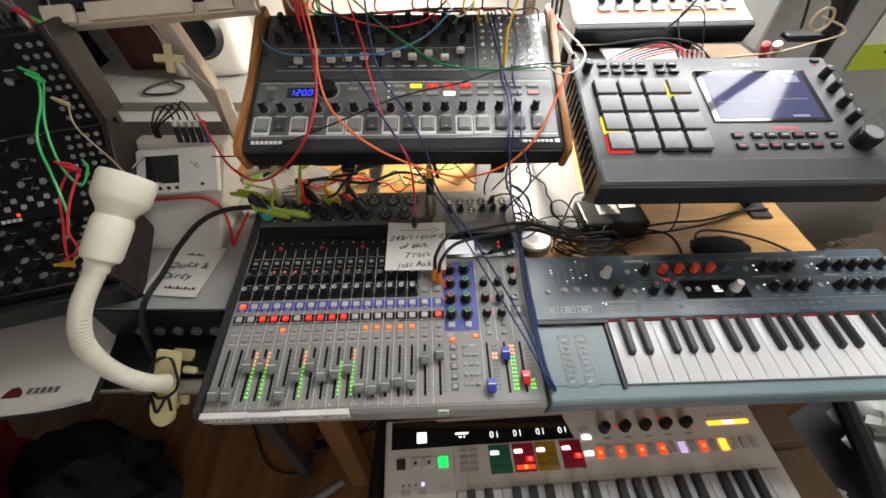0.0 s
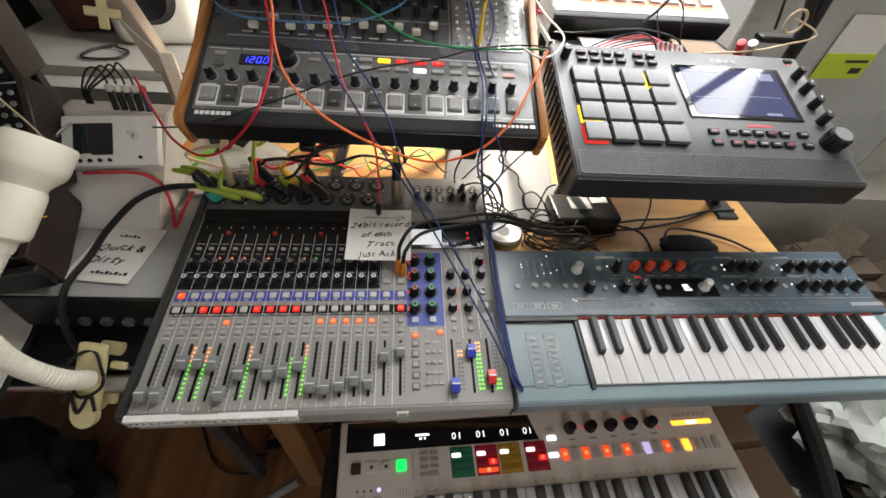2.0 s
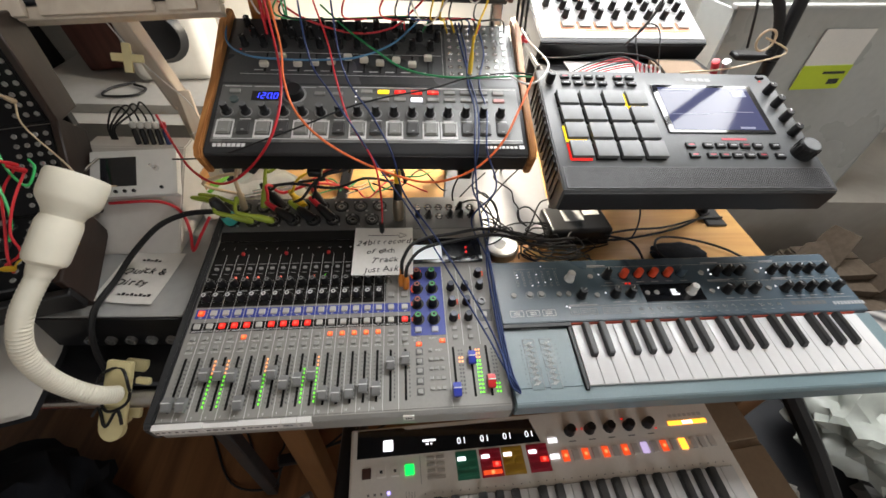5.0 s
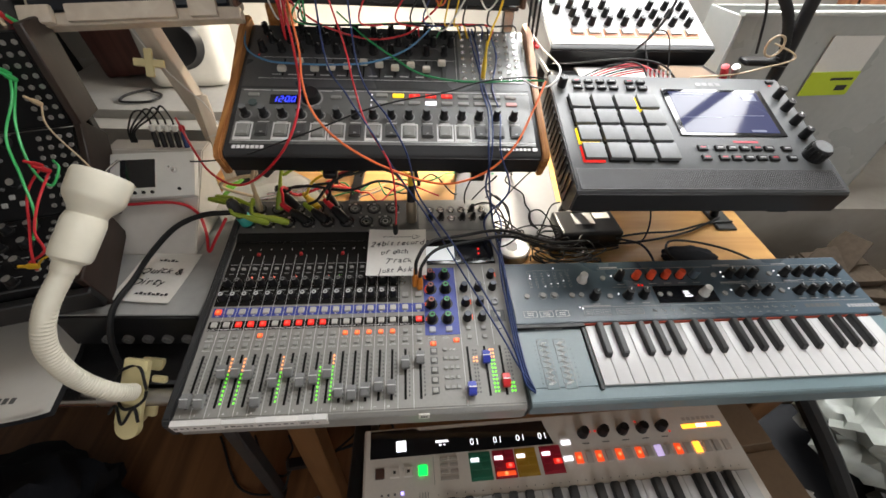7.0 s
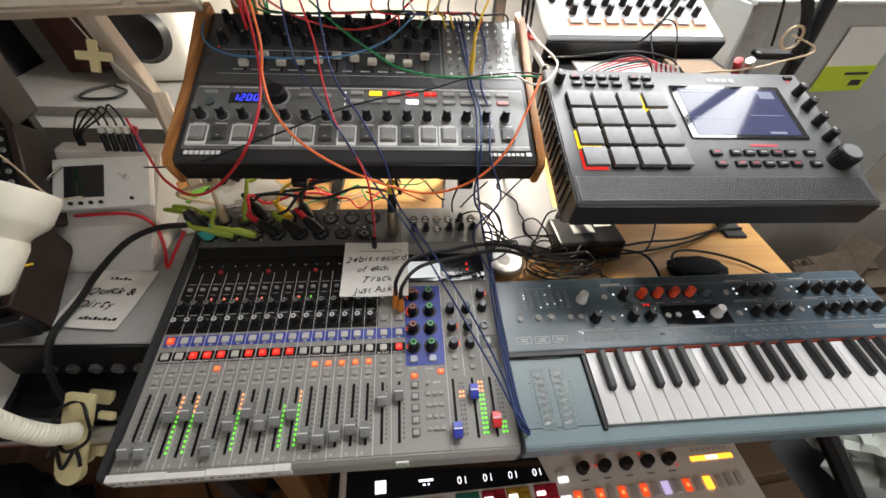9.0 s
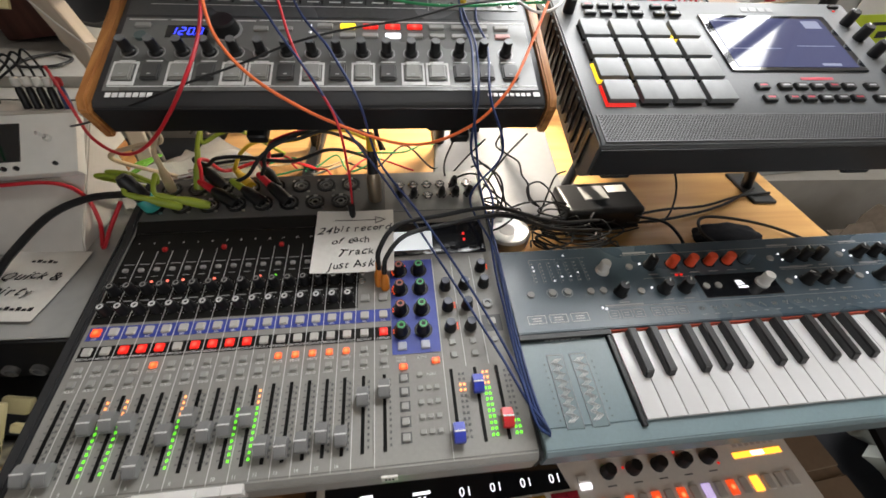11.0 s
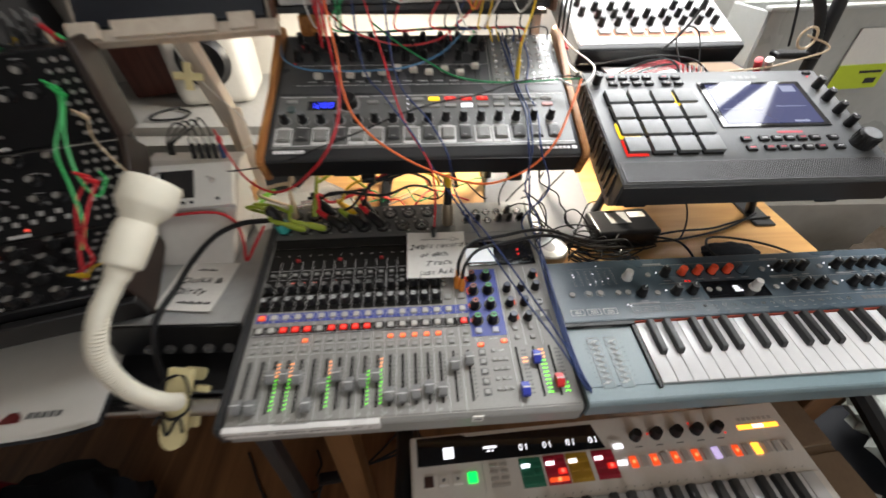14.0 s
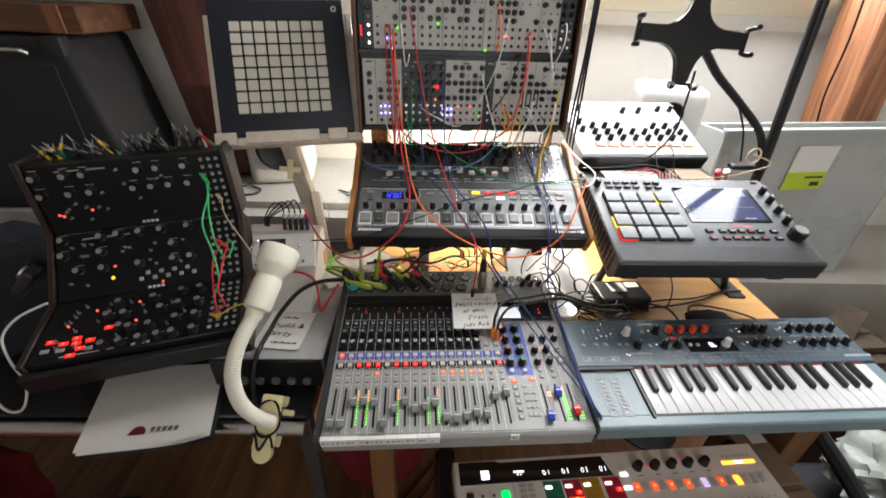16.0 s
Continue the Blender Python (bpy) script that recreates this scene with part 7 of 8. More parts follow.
cable("black cable with an inline plug behind the sampler", C_BLACK, 0.002, [(0.250, 0.800, 1.000), (0.287, 0.770, 1.012), (0.316, 0.750, 1.024), (0.373, 0.735, 1.034), (0.421, 0.715, 1.032), (0.444, 0.695, 1.016)])
cable("white cable arching behind the sampler", C_BLACK, 0.0016, [(0.405, 0.715, 1.015), (0.402, 0.760, 1.055), (0.425, 0.775, 1.072), (0.450, 0.775, 1.060), (0.455, 0.745, 1.012)])
for pts, mt, r in (([(-0.580, 0.580, 1.036), (-0.566, 0.545, 1.015), (-0.564, 0.500, 0.981), (-0.534, 0.455, 0.949), (-0.515, 0.420, 0.914), (-0.523, 0.402, 0.885)], C_LGREEN, 0.0022),
                   ([(-0.577, 0.580, 1.028), (-0.558, 0.520, 0.993), (-0.538, 0.480, 0.952), (-0.520, 0.470, 0.926), (-0.513, 0.490, 0.941), (-0.528, 0.505, 0.945)], C_LGREEN, 0.0022),
                   ([(-0.534, 0.490, 0.945), (-0.535, 0.450, 0.929), (-0.524, 0.410, 0.900), (-0.507, 0.375, 0.885), (-0.502, 0.362, 0.868)], C_RED, 0.0022),
                   ([(-0.523, 0.485, 0.940), (-0.514, 0.435, 0.925), (-0.512, 0.402, 0.900), (-0.496, 0.382, 0.885), (-0.516, 0.372, 0.872)], C_RED, 0.0022),
                   ([(-0.555, 0.570, 0.998), (-0.542, 0.545, 0.975), (-0.519, 0.540, 0.925), (-0.496, 0.535, 0.880), (-0.480, 0.560, 0.862)], C_BEIGE, 0.0016),
                   ([(-0.502, 0.366, 0.872), (-0.478, 0.362, 0.892), (-0.462, 0.380, 0.889), (-0.458, 0.420, 0.864)], C_YELLOW, 0.0016)):
    cable("patch cable plugged into the black semi-modular synthesizer", mt, r, pts)
    plug("coloured plug in the semi-modular synthesizer", pts[0], (0.1, -0.7, 0.7), mt, 0.0036, 0.018)

# patch cables of the modular case
rc = random.Random(21)
def eu(x, y, z):
    return eum @ Vector((x, y, z))


for a, b, sag, mt in (((0.06, 0.19), (0.085, 0.03), 0.05, C_RED), ((0.075, 0.185), (0.07, 0.02), 0.06, C_RED), ((0.05, 0.055), (0.088, 0.11), 0.07, C_WHITE), ((0.13, 0.05), (0.30, 0.21), 0.03, C_WHITE),
                      ((0.15, 0.03), (0.33, 0.15), 0.02, C_BLACK), ((0.255, 0.11), (0.37, 0.06), 0.09, C_WHITE), ((0.39, 0.19), (0.40, 0.14), 0.05, C_WHITE), ((0.42, 0.21), (0.375, 0.20), 0.06, C_WHITE),
                      ((0.35, 0.19), (0.29, 0.03), 0.02, C_ORANGE), ((0.345, 0.18), (0.30, 0.06), 0.03, C_RED), ((0.30, 0.07), (0.32, 0.035), 0.03, C_YELLOW), ((0.10, 0.03), (0.11, 0.10), 0.05, C_GREEN),
                      ((0.36, 0.05), (0.42, 0.06), 0.05, C_WHITE), ((0.09, 0.20), (0.105, 0.15), 0.02, C_WHITE), ((0.28, 0.24), (0.275, 0.17), 0.01, C_ORANGE)):
    d = 0.045
    mid = ((a[0] + b[0]) / 2, min(a[1], b[1]) - sag)
    cable("patch cable strung across the modular case", mt, 0.0017, [eu(*a, 0.004), eu(*a, 0.026), eu((a[0] * 2 + mid[0]) / 3, (a[1] + mid[1]) / 2, d), eu(*mid, d * 0.9), eu((b[0] * 2 + mid[0]) / 3, (b[1] + mid[1]) / 2, d), eu(*b, 0.026), eu(*b, 0.004)], "modular case patch cables")
cable("red patch cable sagging from the modular case over the synthesizer", C_RED, 0.0021, [eu(0.085, 0.03, 0.004), eu(0.085, 0.02, 0.03), (-0.203, 0.700, 1.108), (-0.165, 0.715, 1.076), (-0.094, 0.720, 1.057), (-0.032, 0.720, 1.066), (0.002, 0.715, 1.093), (0.022, 0.700, 1.117), eu(0.318, 0.03, 0.03), eu(0.318, 0.04, 0.004)], "modular case patch cables")
# leads from the case down to the patch field
for k, (x, mt) in enumerate(((0.33, C_YELLOW), (0.345, C_YELLOW), (0.28, C_BLACK), (0.30, C_BLUE), (0.36, C_BLACK), (0.20, C_RED), (0.11, C_GREEN), (0.12, C_BLACK), (0.40, C_BLACK), (0.26, C_RED))):
    x2 = (0.06 + 0.012 * k) if k not in (5, 6, 7, 9) else -0.16 + 0.03 * k
    cable("patch cable falling from the modular case to the synthesizer", mt, 0.0017, [eu(x, 0.03, 0.004), eu(x, 0.020, 0.03), eu(x - 0.01, -0.020, 0.045), (x2 - 0.01, 0.715, 1.085), (x2, 0.720 + 0.004 * (k % 3), 1.062)], "modular case patch cables")
for k in range(3):
    cable("black power cable hanging beside the modular case", C_BLACK, 0.0026, [(0.175 + 0.006 * k, 0.76, 1.55), (0.182 + 0.004 * k, 0.755, 1.30), (0.180 + 0.008 * k, 0.760, 1.12), (0.190 + 0.006 * k, 0.775, 1.00), (0.200, 0.785, 0.80), (0.21, 0.79, TABLE + 0.004)])
cl = thing("red_clip", "small red plastic clip on the hanging cable", "clip", pose(0.196, 0.770, 1.035, 0, 20, 0))
part("jaw", box(-0.004, -0.003, -0.014, 0.004, 0.003, 0.014, 0.001), C_RED, cl)
part("jaw", box(-0.012, -0.003, 0.004, 0.012, 0.003, 0.009, 0.001), C_RED, cl)
cl2 = copy_thing(cl, pose(-0.318, 0.785, 1.055, 0, -15, 20))

# plugs and leads in the mixer's sockets
mxm = pose(-0.302, 0.198, 0.773, 6, 0, 2)
def sock(i, upper):
    return mxm @ Vector((0.026 + 0.0332 * i if upper else 0.014 + 0.0332 * i, 0.362 if upper else 0.330, 0.008))


leads = [(0, True, C_BEIGE, C_BEIGE, (-0.285, 0.575, 0.880), (-0.34, 0.560, 0.865)), (1, True, C_LIME, C_LIME, (-0.250, 0.605, 0.862), (-0.21, 0.64, 0.86)),
         (1, False, C_LIME, C_LIME, (-0.315, 0.530, 0.850), (-0.36, 0.55, 0.845)), (2, False, C_LIME, C_LIME, (-0.285, 0.530, 0.850), (-0.35, 0.555, 0.848))]
for i, up, body, lead, p1, p2 in leads:
    p = sock(i, up)
    d = Vector((p1[0] - p.x, p1[1] - p.y - 0.02, p1[2] - p.z)).normalized()
    plug("audio plug in a mixer input socket", p, d, body, 0.0058, 0.036, lead, "mixer input plugs")
    q = p + d * 0.058
    cable("audio cable plugged into the mixer", lead, 0.0032, [p + d * 0.030, q, (Vector(p1) + q) / 2 + Vector((0, 0.012, 0.012)), Vector(p1), (Vector(p1) + Vector(p2)) / 2 + Vector((0, 0, 0.006)), Vector(p2), Vector(p2) + Vector((0.02, 0.09, -0.09))], "mixer input cables")


def mixer_lead(i, up, body, lead, boot, pts):
    p = sock(i, up)
    d = (Vector(pts[0]) - p).normalized()
    plug("audio plug in a mixer input socket", p, d, body, 0.0082, 0.036, boot or body, "mixer input plugs")
    tail = Vector(pts[-1])
    cable("audio cable arching out of the mixer input", lead, 0.0028, [p + d * 0.030, p + d * 0.05] + [Vector(q) for q in pts[1:]] + [tail + Vector((0.05, 0.03, 0.0)), tail + Vector((0.09, 0.09, -0.05)), tail + Vector((0.10, 0.14, -0.10))], "mixer input cables")


mixer_lead(2, True, BLACK, C_BLACK, None, [(-0.242, 0.575, 0.833), (-0.242, 0.580, 0.843), (-0.228, 0.580, 0.853), (-0.195, 0.580, 0.855), (-0.133, 0.580, 0.848)])
mixer_lead(3, False, BLACK, C_RED, C_RED, [(-0.230, 0.545, 0.828), (-0.245, 0.565, 0.846), (-0.248, 0.575, 0.853), (-0.246, 0.590, 0.844), (-0.235, 0.610, 0.814)])
mixer_lead(3, True, C_YELLOW, C_YELLOW, None, [(-0.199, 0.575, 0.819), (-0.207, 0.580, 0.841), (-0.197, 0.590, 0.857), (-0.174, 0.595, 0.869), (-0.130, 0.600, 0.868)])
mixer_lead(4, False, BLACK, C_BLACK, C_LIME, [(-0.193, 0.550, 0.824), (-0.186, 0.560, 0.840), (-0.167, 0.570, 0.861), (-0.142, 0.580, 0.876), (-0.117, 0.590, 0.877)])
mixer_lead(4, True, BLACK, C_RED, C_RED, [(-0.166, 0.580, 0.824), (-0.164, 0.585, 0.845), (-0.153, 0.590, 0.872)])
mixer_lead(5, False, BLACK, C_BLACK, C_RED, [(-0.157, 0.550, 0.829), (-0.162, 0.560, 0.853), (-0.162, 0.570, 0.861), (-0.147, 0.580, 0.876)])
pb = plug("black connector with a teal ring in the mixer", sock(0, False), (-0.25, -0.05, 0.8), TEAL, 0.0110, 0.022, BLACK, "mixer input plugs")
part("black_shell", lathe([(0.0095, 0.016), (0.0095, 0.045), (0.006, 0.052), (0, 0.052)], 18), BLACK, pb)
xl = thing("cable_plug", "metal microphone plug standing behind the note", "plug", Matrix.Translation(mxm @ Vector((0.292, 0.330, 0.008))) @ pose(0, 0, 0, -8, 0, 0), "mixer input plugs")
part("metal_shell", lathe([(0, 0), (0.0085, 0), (0.009, 0.006), (0.009, 0.034), (0.0075, 0.040), (0, 0.040)], 20), mat("brass_grey_metal", (0.32, 0.26, 0.19), 0.35, metal=0.8), xl)
part("black_boot", lathe([(0.0075, 0.040), (0.0070, 0.056), (0.0045, 0.074), (0, 0.074)], 16), BLACK, xl)
part("yellow_ring", lathe([(0.0050, 0.070), (0.0058, 0.072), (0.0054, 0.090), (0.003, 0.092)], 12), C_YELLOW, xl)
cable("black cable rising from the metal plug", C_BLACK, 0.0030, [(-0.008, 0.530, 0.895), (-0.012, 0.528, 0.915), (-0.02, 0.55, 0.93), (-0.05, 0.62, 0.915), (-0.10, 0.70, 0.86), (-0.14, 0.76, 0.76)])
cable("black audio cable to the orange plugs on the mixer", C_BLACK, 0.0030, [(-0.012, 0.405, 0.818), (-0.010, 0.412, 0.842), (0.010, 0.440, 0.852), (0.060, 0.462, 0.846), (0.130, 0.480, 0.842), (0.22, 0.500, 0.800), (0.30, 0.530, 0.775)])
cable("black audio cable to the orange plugs on the mixer", C_BLACK, 0.0030, [(-0.006, 0.398, 0.818), (-0.002, 0.405, 0.838), (0.020, 0.430, 0.846), (0.070, 0.452, 0.842), (0.140, 0.470, 0.838), (0.22, 0.490, 0.795), (0.30, 0.515, 0.770)])
for k in range(2):
    plug("orange plug standing in the mixer", (-0.013 + 0.007 * k, 0.404 - 0.006 * k, 0.793), (0.0, 0.1, 1), GOLD, 0.0048, 0.022, GOLD, "mixer input plugs")

# tangle of black cables on the desk
rt = random.Random(77)
cable("thin black cable tangled on the desk", C_BLACK, 0.0018, [(0.159, 0.620, 0.867), (0.151, 0.610, 0.853), (0.166, 0.600, 0.845), (0.183, 0.590, 0.837), (0.188, 0.580, 0.822), (0.196, 0.570, 0.814), (0.200, 0.560, 0.797), (0.214, 0.550, 0.786)], "tangled black cables")
cable("thin black cable tangled on the desk", C_BLACK, 0.0018, [(0.197, 0.620, 0.866), (0.166, 0.600, 0.843), (0.144, 0.580, 0.825), (0.133, 0.570, 0.811), (0.118, 0.560, 0.792)], "tangled black cables")
cable("thin black cable tangled on the desk", C_BLACK, 0.0018, [(0.107, 0.550, 0.873), (0.125, 0.545, 0.860), (0.144, 0.540, 0.847), (0.152, 0.535, 0.820), (0.147, 0.530, 0.792), (0.133, 0.525, 0.773)], "tangled black cables")
cable("thin black cable tangled on the desk", C_BLACK, 0.0018, [(0.248, 0.570, 0.835), (0.232, 0.565, 0.829), (0.225, 0.560, 0.795), (0.218, 0.555, 0.759), (0.211, 0.550, 0.741)], "tangled black cables")
cable("thin black cable tangled on the desk", C_BLACK, 0.0018, [(0.116, 0.540, 0.808), (0.155, 0.540, 0.791), (0.190, 0.545, 0.798), (0.227, 0.550, 0.795), (0.278, 0.560, 0.769)], "tangled black cables")
cable("thin black cable tangled on the desk", C_BLACK, 0.0018, [(0.120, 0.520, 0.748), (0.147, 0.525, 0.767), (0.198, 0.530, 0.765), (0.260, 0.540, 0.741), (0.345, 0.540, 0.741), (0.384, 0.550, 0.741)], "tangled black cables")
cable("thin black cable tangled on the desk", C_BLACK, 0.0018, [(0.127, 0.555, 0.825), (0.163, 0.550, 0.795), (0.201, 0.545, 0.766), (0.240, 0.540, 0.741), (0.322, 0.545, 0.741), (0.385, 0.555, 0.741)], "tangled black cables")
cable("thin black cable tangled on the desk", C_BLACK, 0.0018, [(0.213, 0.560, 0.781), (0.200, 0.560, 0.792), (0.195, 0.565, 0.812), (0.214, 0.570, 0.816), (0.237, 0.565, 0.795), (0.255, 0.560, 0.762), (0.257, 0.555, 0.746)], "tangled black cables")
cable("thin black cable tangled on the desk", C_BLACK, 0.0018, [(0.192, 0.490, 0.763), (0.196, 0.500, 0.766), (0.226, 0.490, 0.754), (0.265, 0.490, 0.741), (0.294, 0.490, 0.741)], "tangled black cables")
cable("thin black cable tangled on the desk", C_BLACK, 0.0018, [(0.204, 0.530, 0.756), (0.207, 0.510, 0.747), (0.243, 0.500, 0.741), (0.276, 0.500, 0.741)], "tangled black cables")
cable("thin black cable tangled on the desk", C_BLACK, 0.0018, [(0.131, 0.535, 0.767), (0.149, 0.540, 0.776), (0.170, 0.545, 0.784), (0.185, 0.550, 0.783), (0.187, 0.545, 0.773), (0.175, 0.540, 0.763)], "tangled black cables")
cable("thin black cable tangled on the desk", C_BLACK, 0.0018, [(0.211, 0.520, 0.756), (0.244, 0.510, 0.743), (0.278, 0.510, 0.741), (0.319, 0.515, 0.741), (0.335, 0.520, 0.741), (0.333, 0.500, 0.741)], "tangled black cables")
cable("thin black cable looping down to the desk", C_BLACK, 0.0017, [(0.076, 0.555, 0.796), (0.084, 0.560, 0.826), (0.109, 0.560, 0.839), (0.135, 0.555, 0.828), (0.152, 0.550, 0.788), (0.136, 0.540, 0.752), (0.103, 0.535, 0.748), (0.077, 0.540, 0.773), (0.076, 0.550, 0.808)], "tangled black cables")
cable("thin black cable looping down to the desk", C_BLACK, 0.0017, [(0.089, 0.600, 0.872), (0.075, 0.590, 0.835), (0.081, 0.575, 0.805), (0.099, 0.560, 0.765), (0.120, 0.540, 0.745)], "tangled black cables")
cable("thin black cable looping down to the desk", C_BLACK, 0.0017, [(0.134, 0.610, 0.863), (0.102, 0.600, 0.832), (0.082, 0.590, 0.806), (0.083, 0.570, 0.780), (0.109, 0.550, 0.767), (0.147, 0.540, 0.759)], "tangled black cables")
cable("thin black cable looping down to the desk", C_BLACK, 0.0017, [(0.110, 0.570, 0.843), (0.130, 0.570, 0.846), (0.151, 0.560, 0.822), (0.167, 0.550, 0.771), (0.147, 0.530, 0.741)], "tangled black cables")
cable("thin black cable looping down to the desk", C_BLACK, 0.0017, [(0.119, 0.550, 0.798), (0.146, 0.550, 0.803), (0.175, 0.550, 0.770), (0.222, 0.550, 0.755), (0.289, 0.570, 0.741)], "tangled black cables")
cable("thin black cable looping down to the desk", C_BLACK, 0.0017, [(0.123, 0.520, 0.752), (0.173, 0.530, 0.760), (0.219, 0.540, 0.762), (0.277, 0.570, 0.767)], "tangled black cables")
for k in range(16):
    cx, cy, a0 = rt.uniform(0.13, 0.29), rt.uniform(0.505, 0.575), rt.uniform(0, 6.28)
    rx_, ry_, z0 = rt.uniform(0.025, 0.06), rt.uniform(0.012, 0.03), rt.uniform(0.742, 0.765)
    pts = [(cx + rx_ * (1 + 0.25 * math.sin(1.7 * q)) * math.cos(a0 + 0.75 * q), cy + ry_ * math.sin(a0 + 0.75 * q), z0 + 0.004 * q * rt.uniform(0.3, 1.0) * (1 if k % 3 else 0.2)) for q in range(rt.randint(6, 10))]
    cable("thin black cable curled in the tangle on the desk", C_BLACK, 0.0019, pts, "tangled black cables")
for k, pts in enumerate(([(0.36, 0.56, 0.755), (0.44, 0.585, 0.748), (0.52, 0.60, 0.742), (0.60, 0.625, 0.742), (0.66, 0.63, 0.745)], [(0.36, 0.55, 0.750), (0.45, 0.570, 0.742), (0.55, 0.60, 0.741), (0.64, 0.645, 0.744)],
                         [(0.37, 0.55, 0.765), (0.425, 0.545, 0.752), (0.435, 0.50, 0.742), (0.405, 0.47, 0.741), (0.37, 0.455, 0.740)], [(0.49, 0.475, 0.755), (0.455, 0.505, 0.765), (0.475, 0.545, 0.762), (0.54, 0.56, 0.748), (0.61, 0.54, 0.742), (0.66, 0.49, 0.741), (0.685, 0.45, 0.742), (0.715, 0.43, 0.70)],
                         [(0.28, 0.54, 0.745), (0.34, 0.505, 0.741), (0.38, 0.47, 0.741), (0.40, 0.44, 0.741)], [(0.42, 0.64, 0.85), (0.45, 0.60, 0.79), (0.44, 0.57, 0.745), (0.40, 0.56, 0.742)])):
    cable("black cable lying on the desk", C_BLACK, 0.0026 if k < 4 else 0.002, pts, "black cables on the desk")
for k in range(8):
    x, y = rt.uniform(-0.28, 0.05), rt.uniform(0.64, 0.82)
    mt = rt.choice([C_BLACK, C_RED, C_GREEN, C_BEIGE, C_BLACK, C_ORANGE, C_WHITE])
    pts = [(x + 0.045 * j * (1 if k % 2 else -1) * rt.uniform(0.6, 1.2), y + rt.uniform(-0.04, 0.04), TABLE + 0.004 + abs(rt.gauss(0, 0.014))) for j in range(-2, 4)]
    cable("loose cable lying on the desk under the synthesizer", mt, 0.0021, pts, "cables under the synthesizer")
for k in range(4):
    cable("white and grey cables behind the easel", C_WHITE if k % 2 else C_BLACK, 0.0024, [(-0.44 + 0.02 * k, 1.07, 0.806), (-0.38, 1.03 - 0.01 * k, 0.81), (-0.33 + 0.01 * k, 0.99, 0.815), (-0.34, 0.90, 0.80 - 0.02 * k), (-0.37 + 0.01 * k, 0.80, 0.77)])
cable("black cable behind the monitor speaker", C_BLACK, 0.0035, [(-0.735, 1.10, 0.806), (-0.775, 1.06, 0.806), (-0.77, 1.015, 0.806), (-0.70, 1.02, 0.806), (-0.69, 1.06, 0.806), (-0.73, 1.085, 0.806)])
cable("thin white wire hanging along the easel post", C_WHITE, 0.0012, [(-0.47, 0.70, 1.08), (-0.45, 0.705, 1.02), (-0.42, 0.70, 0.98), (-0.39, 0.70, 0.94), (-0.38, 0.69, 0.90), (-0.40, 0.68, 0.89)])
cable("white cable hanging beside the synthesizer rack", C_WHITE, 0.0025, [(-0.817, 0.40, 0.868), (-0.860, 0.38, 0.850), (-0.883, 0.36, 0.822), (-0.871, 0.34, 0.787), (-0.845, 0.32, 0.751), (-0.849, 0.30, 0.714), (-0.877, 0.30, 0.700), (-0.888, 0.30, 0.722), (-0.879, 0.30, 0.767)])
cable("black wire hanging from the tablet holder", C_BLACK, 0.0025, [(0.352, 0.63, 1.255), (0.372, 0.66, 1.20), (0.395, 0.70, 1.13), (0.41, 0.76, 1.07), (0.40, 0.79, 1.03)])
cable("black wire hanging from the gooseneck", C_BLACK, 0.0025, [(0.56, 0.755, 1.165), (0.585, 0.75, 1.12), (0.600, 0.748, 1.075), (0.612, 0.752, 1.045)])


# ---- floor level and far clutter ----
TOLEX = mat("black_tolex", (0.009, 0.009, 0.011), 0.9, vary=0.3, grain=250, bump=0.3)
dark = thing("equipment_cabinet", "black cloth-covered speaker cabinet standing on the ledge", "cabinet", pose(-0.985, 0.97, 0.778, 0, 0, 4))
bm = box(-0.56, 0.0, 0.0, 0.0, 0.30, 0.46, 0.02, 3)
for v in bm.verts:
    v.co.x -= 0.165 * v.co.z if v.co.x > -0.2 else 0.0
part("body", bm, TOLEX, dark)
part("grille_cloth", box(-0.53, -0.0045, 0.03, -0.11, -0.0005, 0.40, 0.001), DARKCLOTH, dark, "dark grille cloth")
for cx in (-0.56, -0.116):
    part("corner", box(cx - 0.004, -0.010, 0.418, cx + 0.044, 0.03, 0.465, 0.008, 2), RUBBER, dark)
part("handle", tube([(-0.24, -0.004, 0.425), (-0.23, -0.014, 0.432), (-0.17, -0.014, 0.432), (-0.16, -0.004, 0.425)], 0.005, 8, 5), ALU, dark, "shiny metal handle")
topb = thing("wooden_crate", "brown wooden box on the black cabinet", "crate")
for k in range(2):
    part("batten", box(-1.46 + 0.36 * k, 0.994, 1.246, -1.42 + 0.36 * k, 0.9995, 1.309, 0.001), BEAMWOOD, topb)
part("crate_body", box(-1.48, 1.00, 1.245, -1.02, 1.24, 1.31, 0.004), wood("crate_wood", (0.15, 0.065, 0.03), (0.08, 0.032, 0.015), 1.5, 0.6, 0), topb)
gclamp = thing("guitar_tuner", "grey handheld device lying on dark cloth beside the rack", "device", Matrix.Translation((-0.960, 0.49, 0.822)) @ Vector((0.67, 0.10, 0.74)).to_track_quat("Y", "Z").to_matrix().to_4x4())
part("shell", box(-0.018, -0.075, -0.01, 0.018, 0.065, 0.012, 0.007, 3), SHADOWCASE, gclamp)
part("ring", lathe([(0.006, 0.012), (0.014, 0.012), (0.014, 0.016), (0.006, 0.016)], 20, m=T(0, 0.050)), ALU, gclamp)
part("grip_strip", box(-0.006, -0.065, 0.0115, 0.006, 0.025, 0.0135, 0.001), GUNMETAL, gclamp, "grey strip")


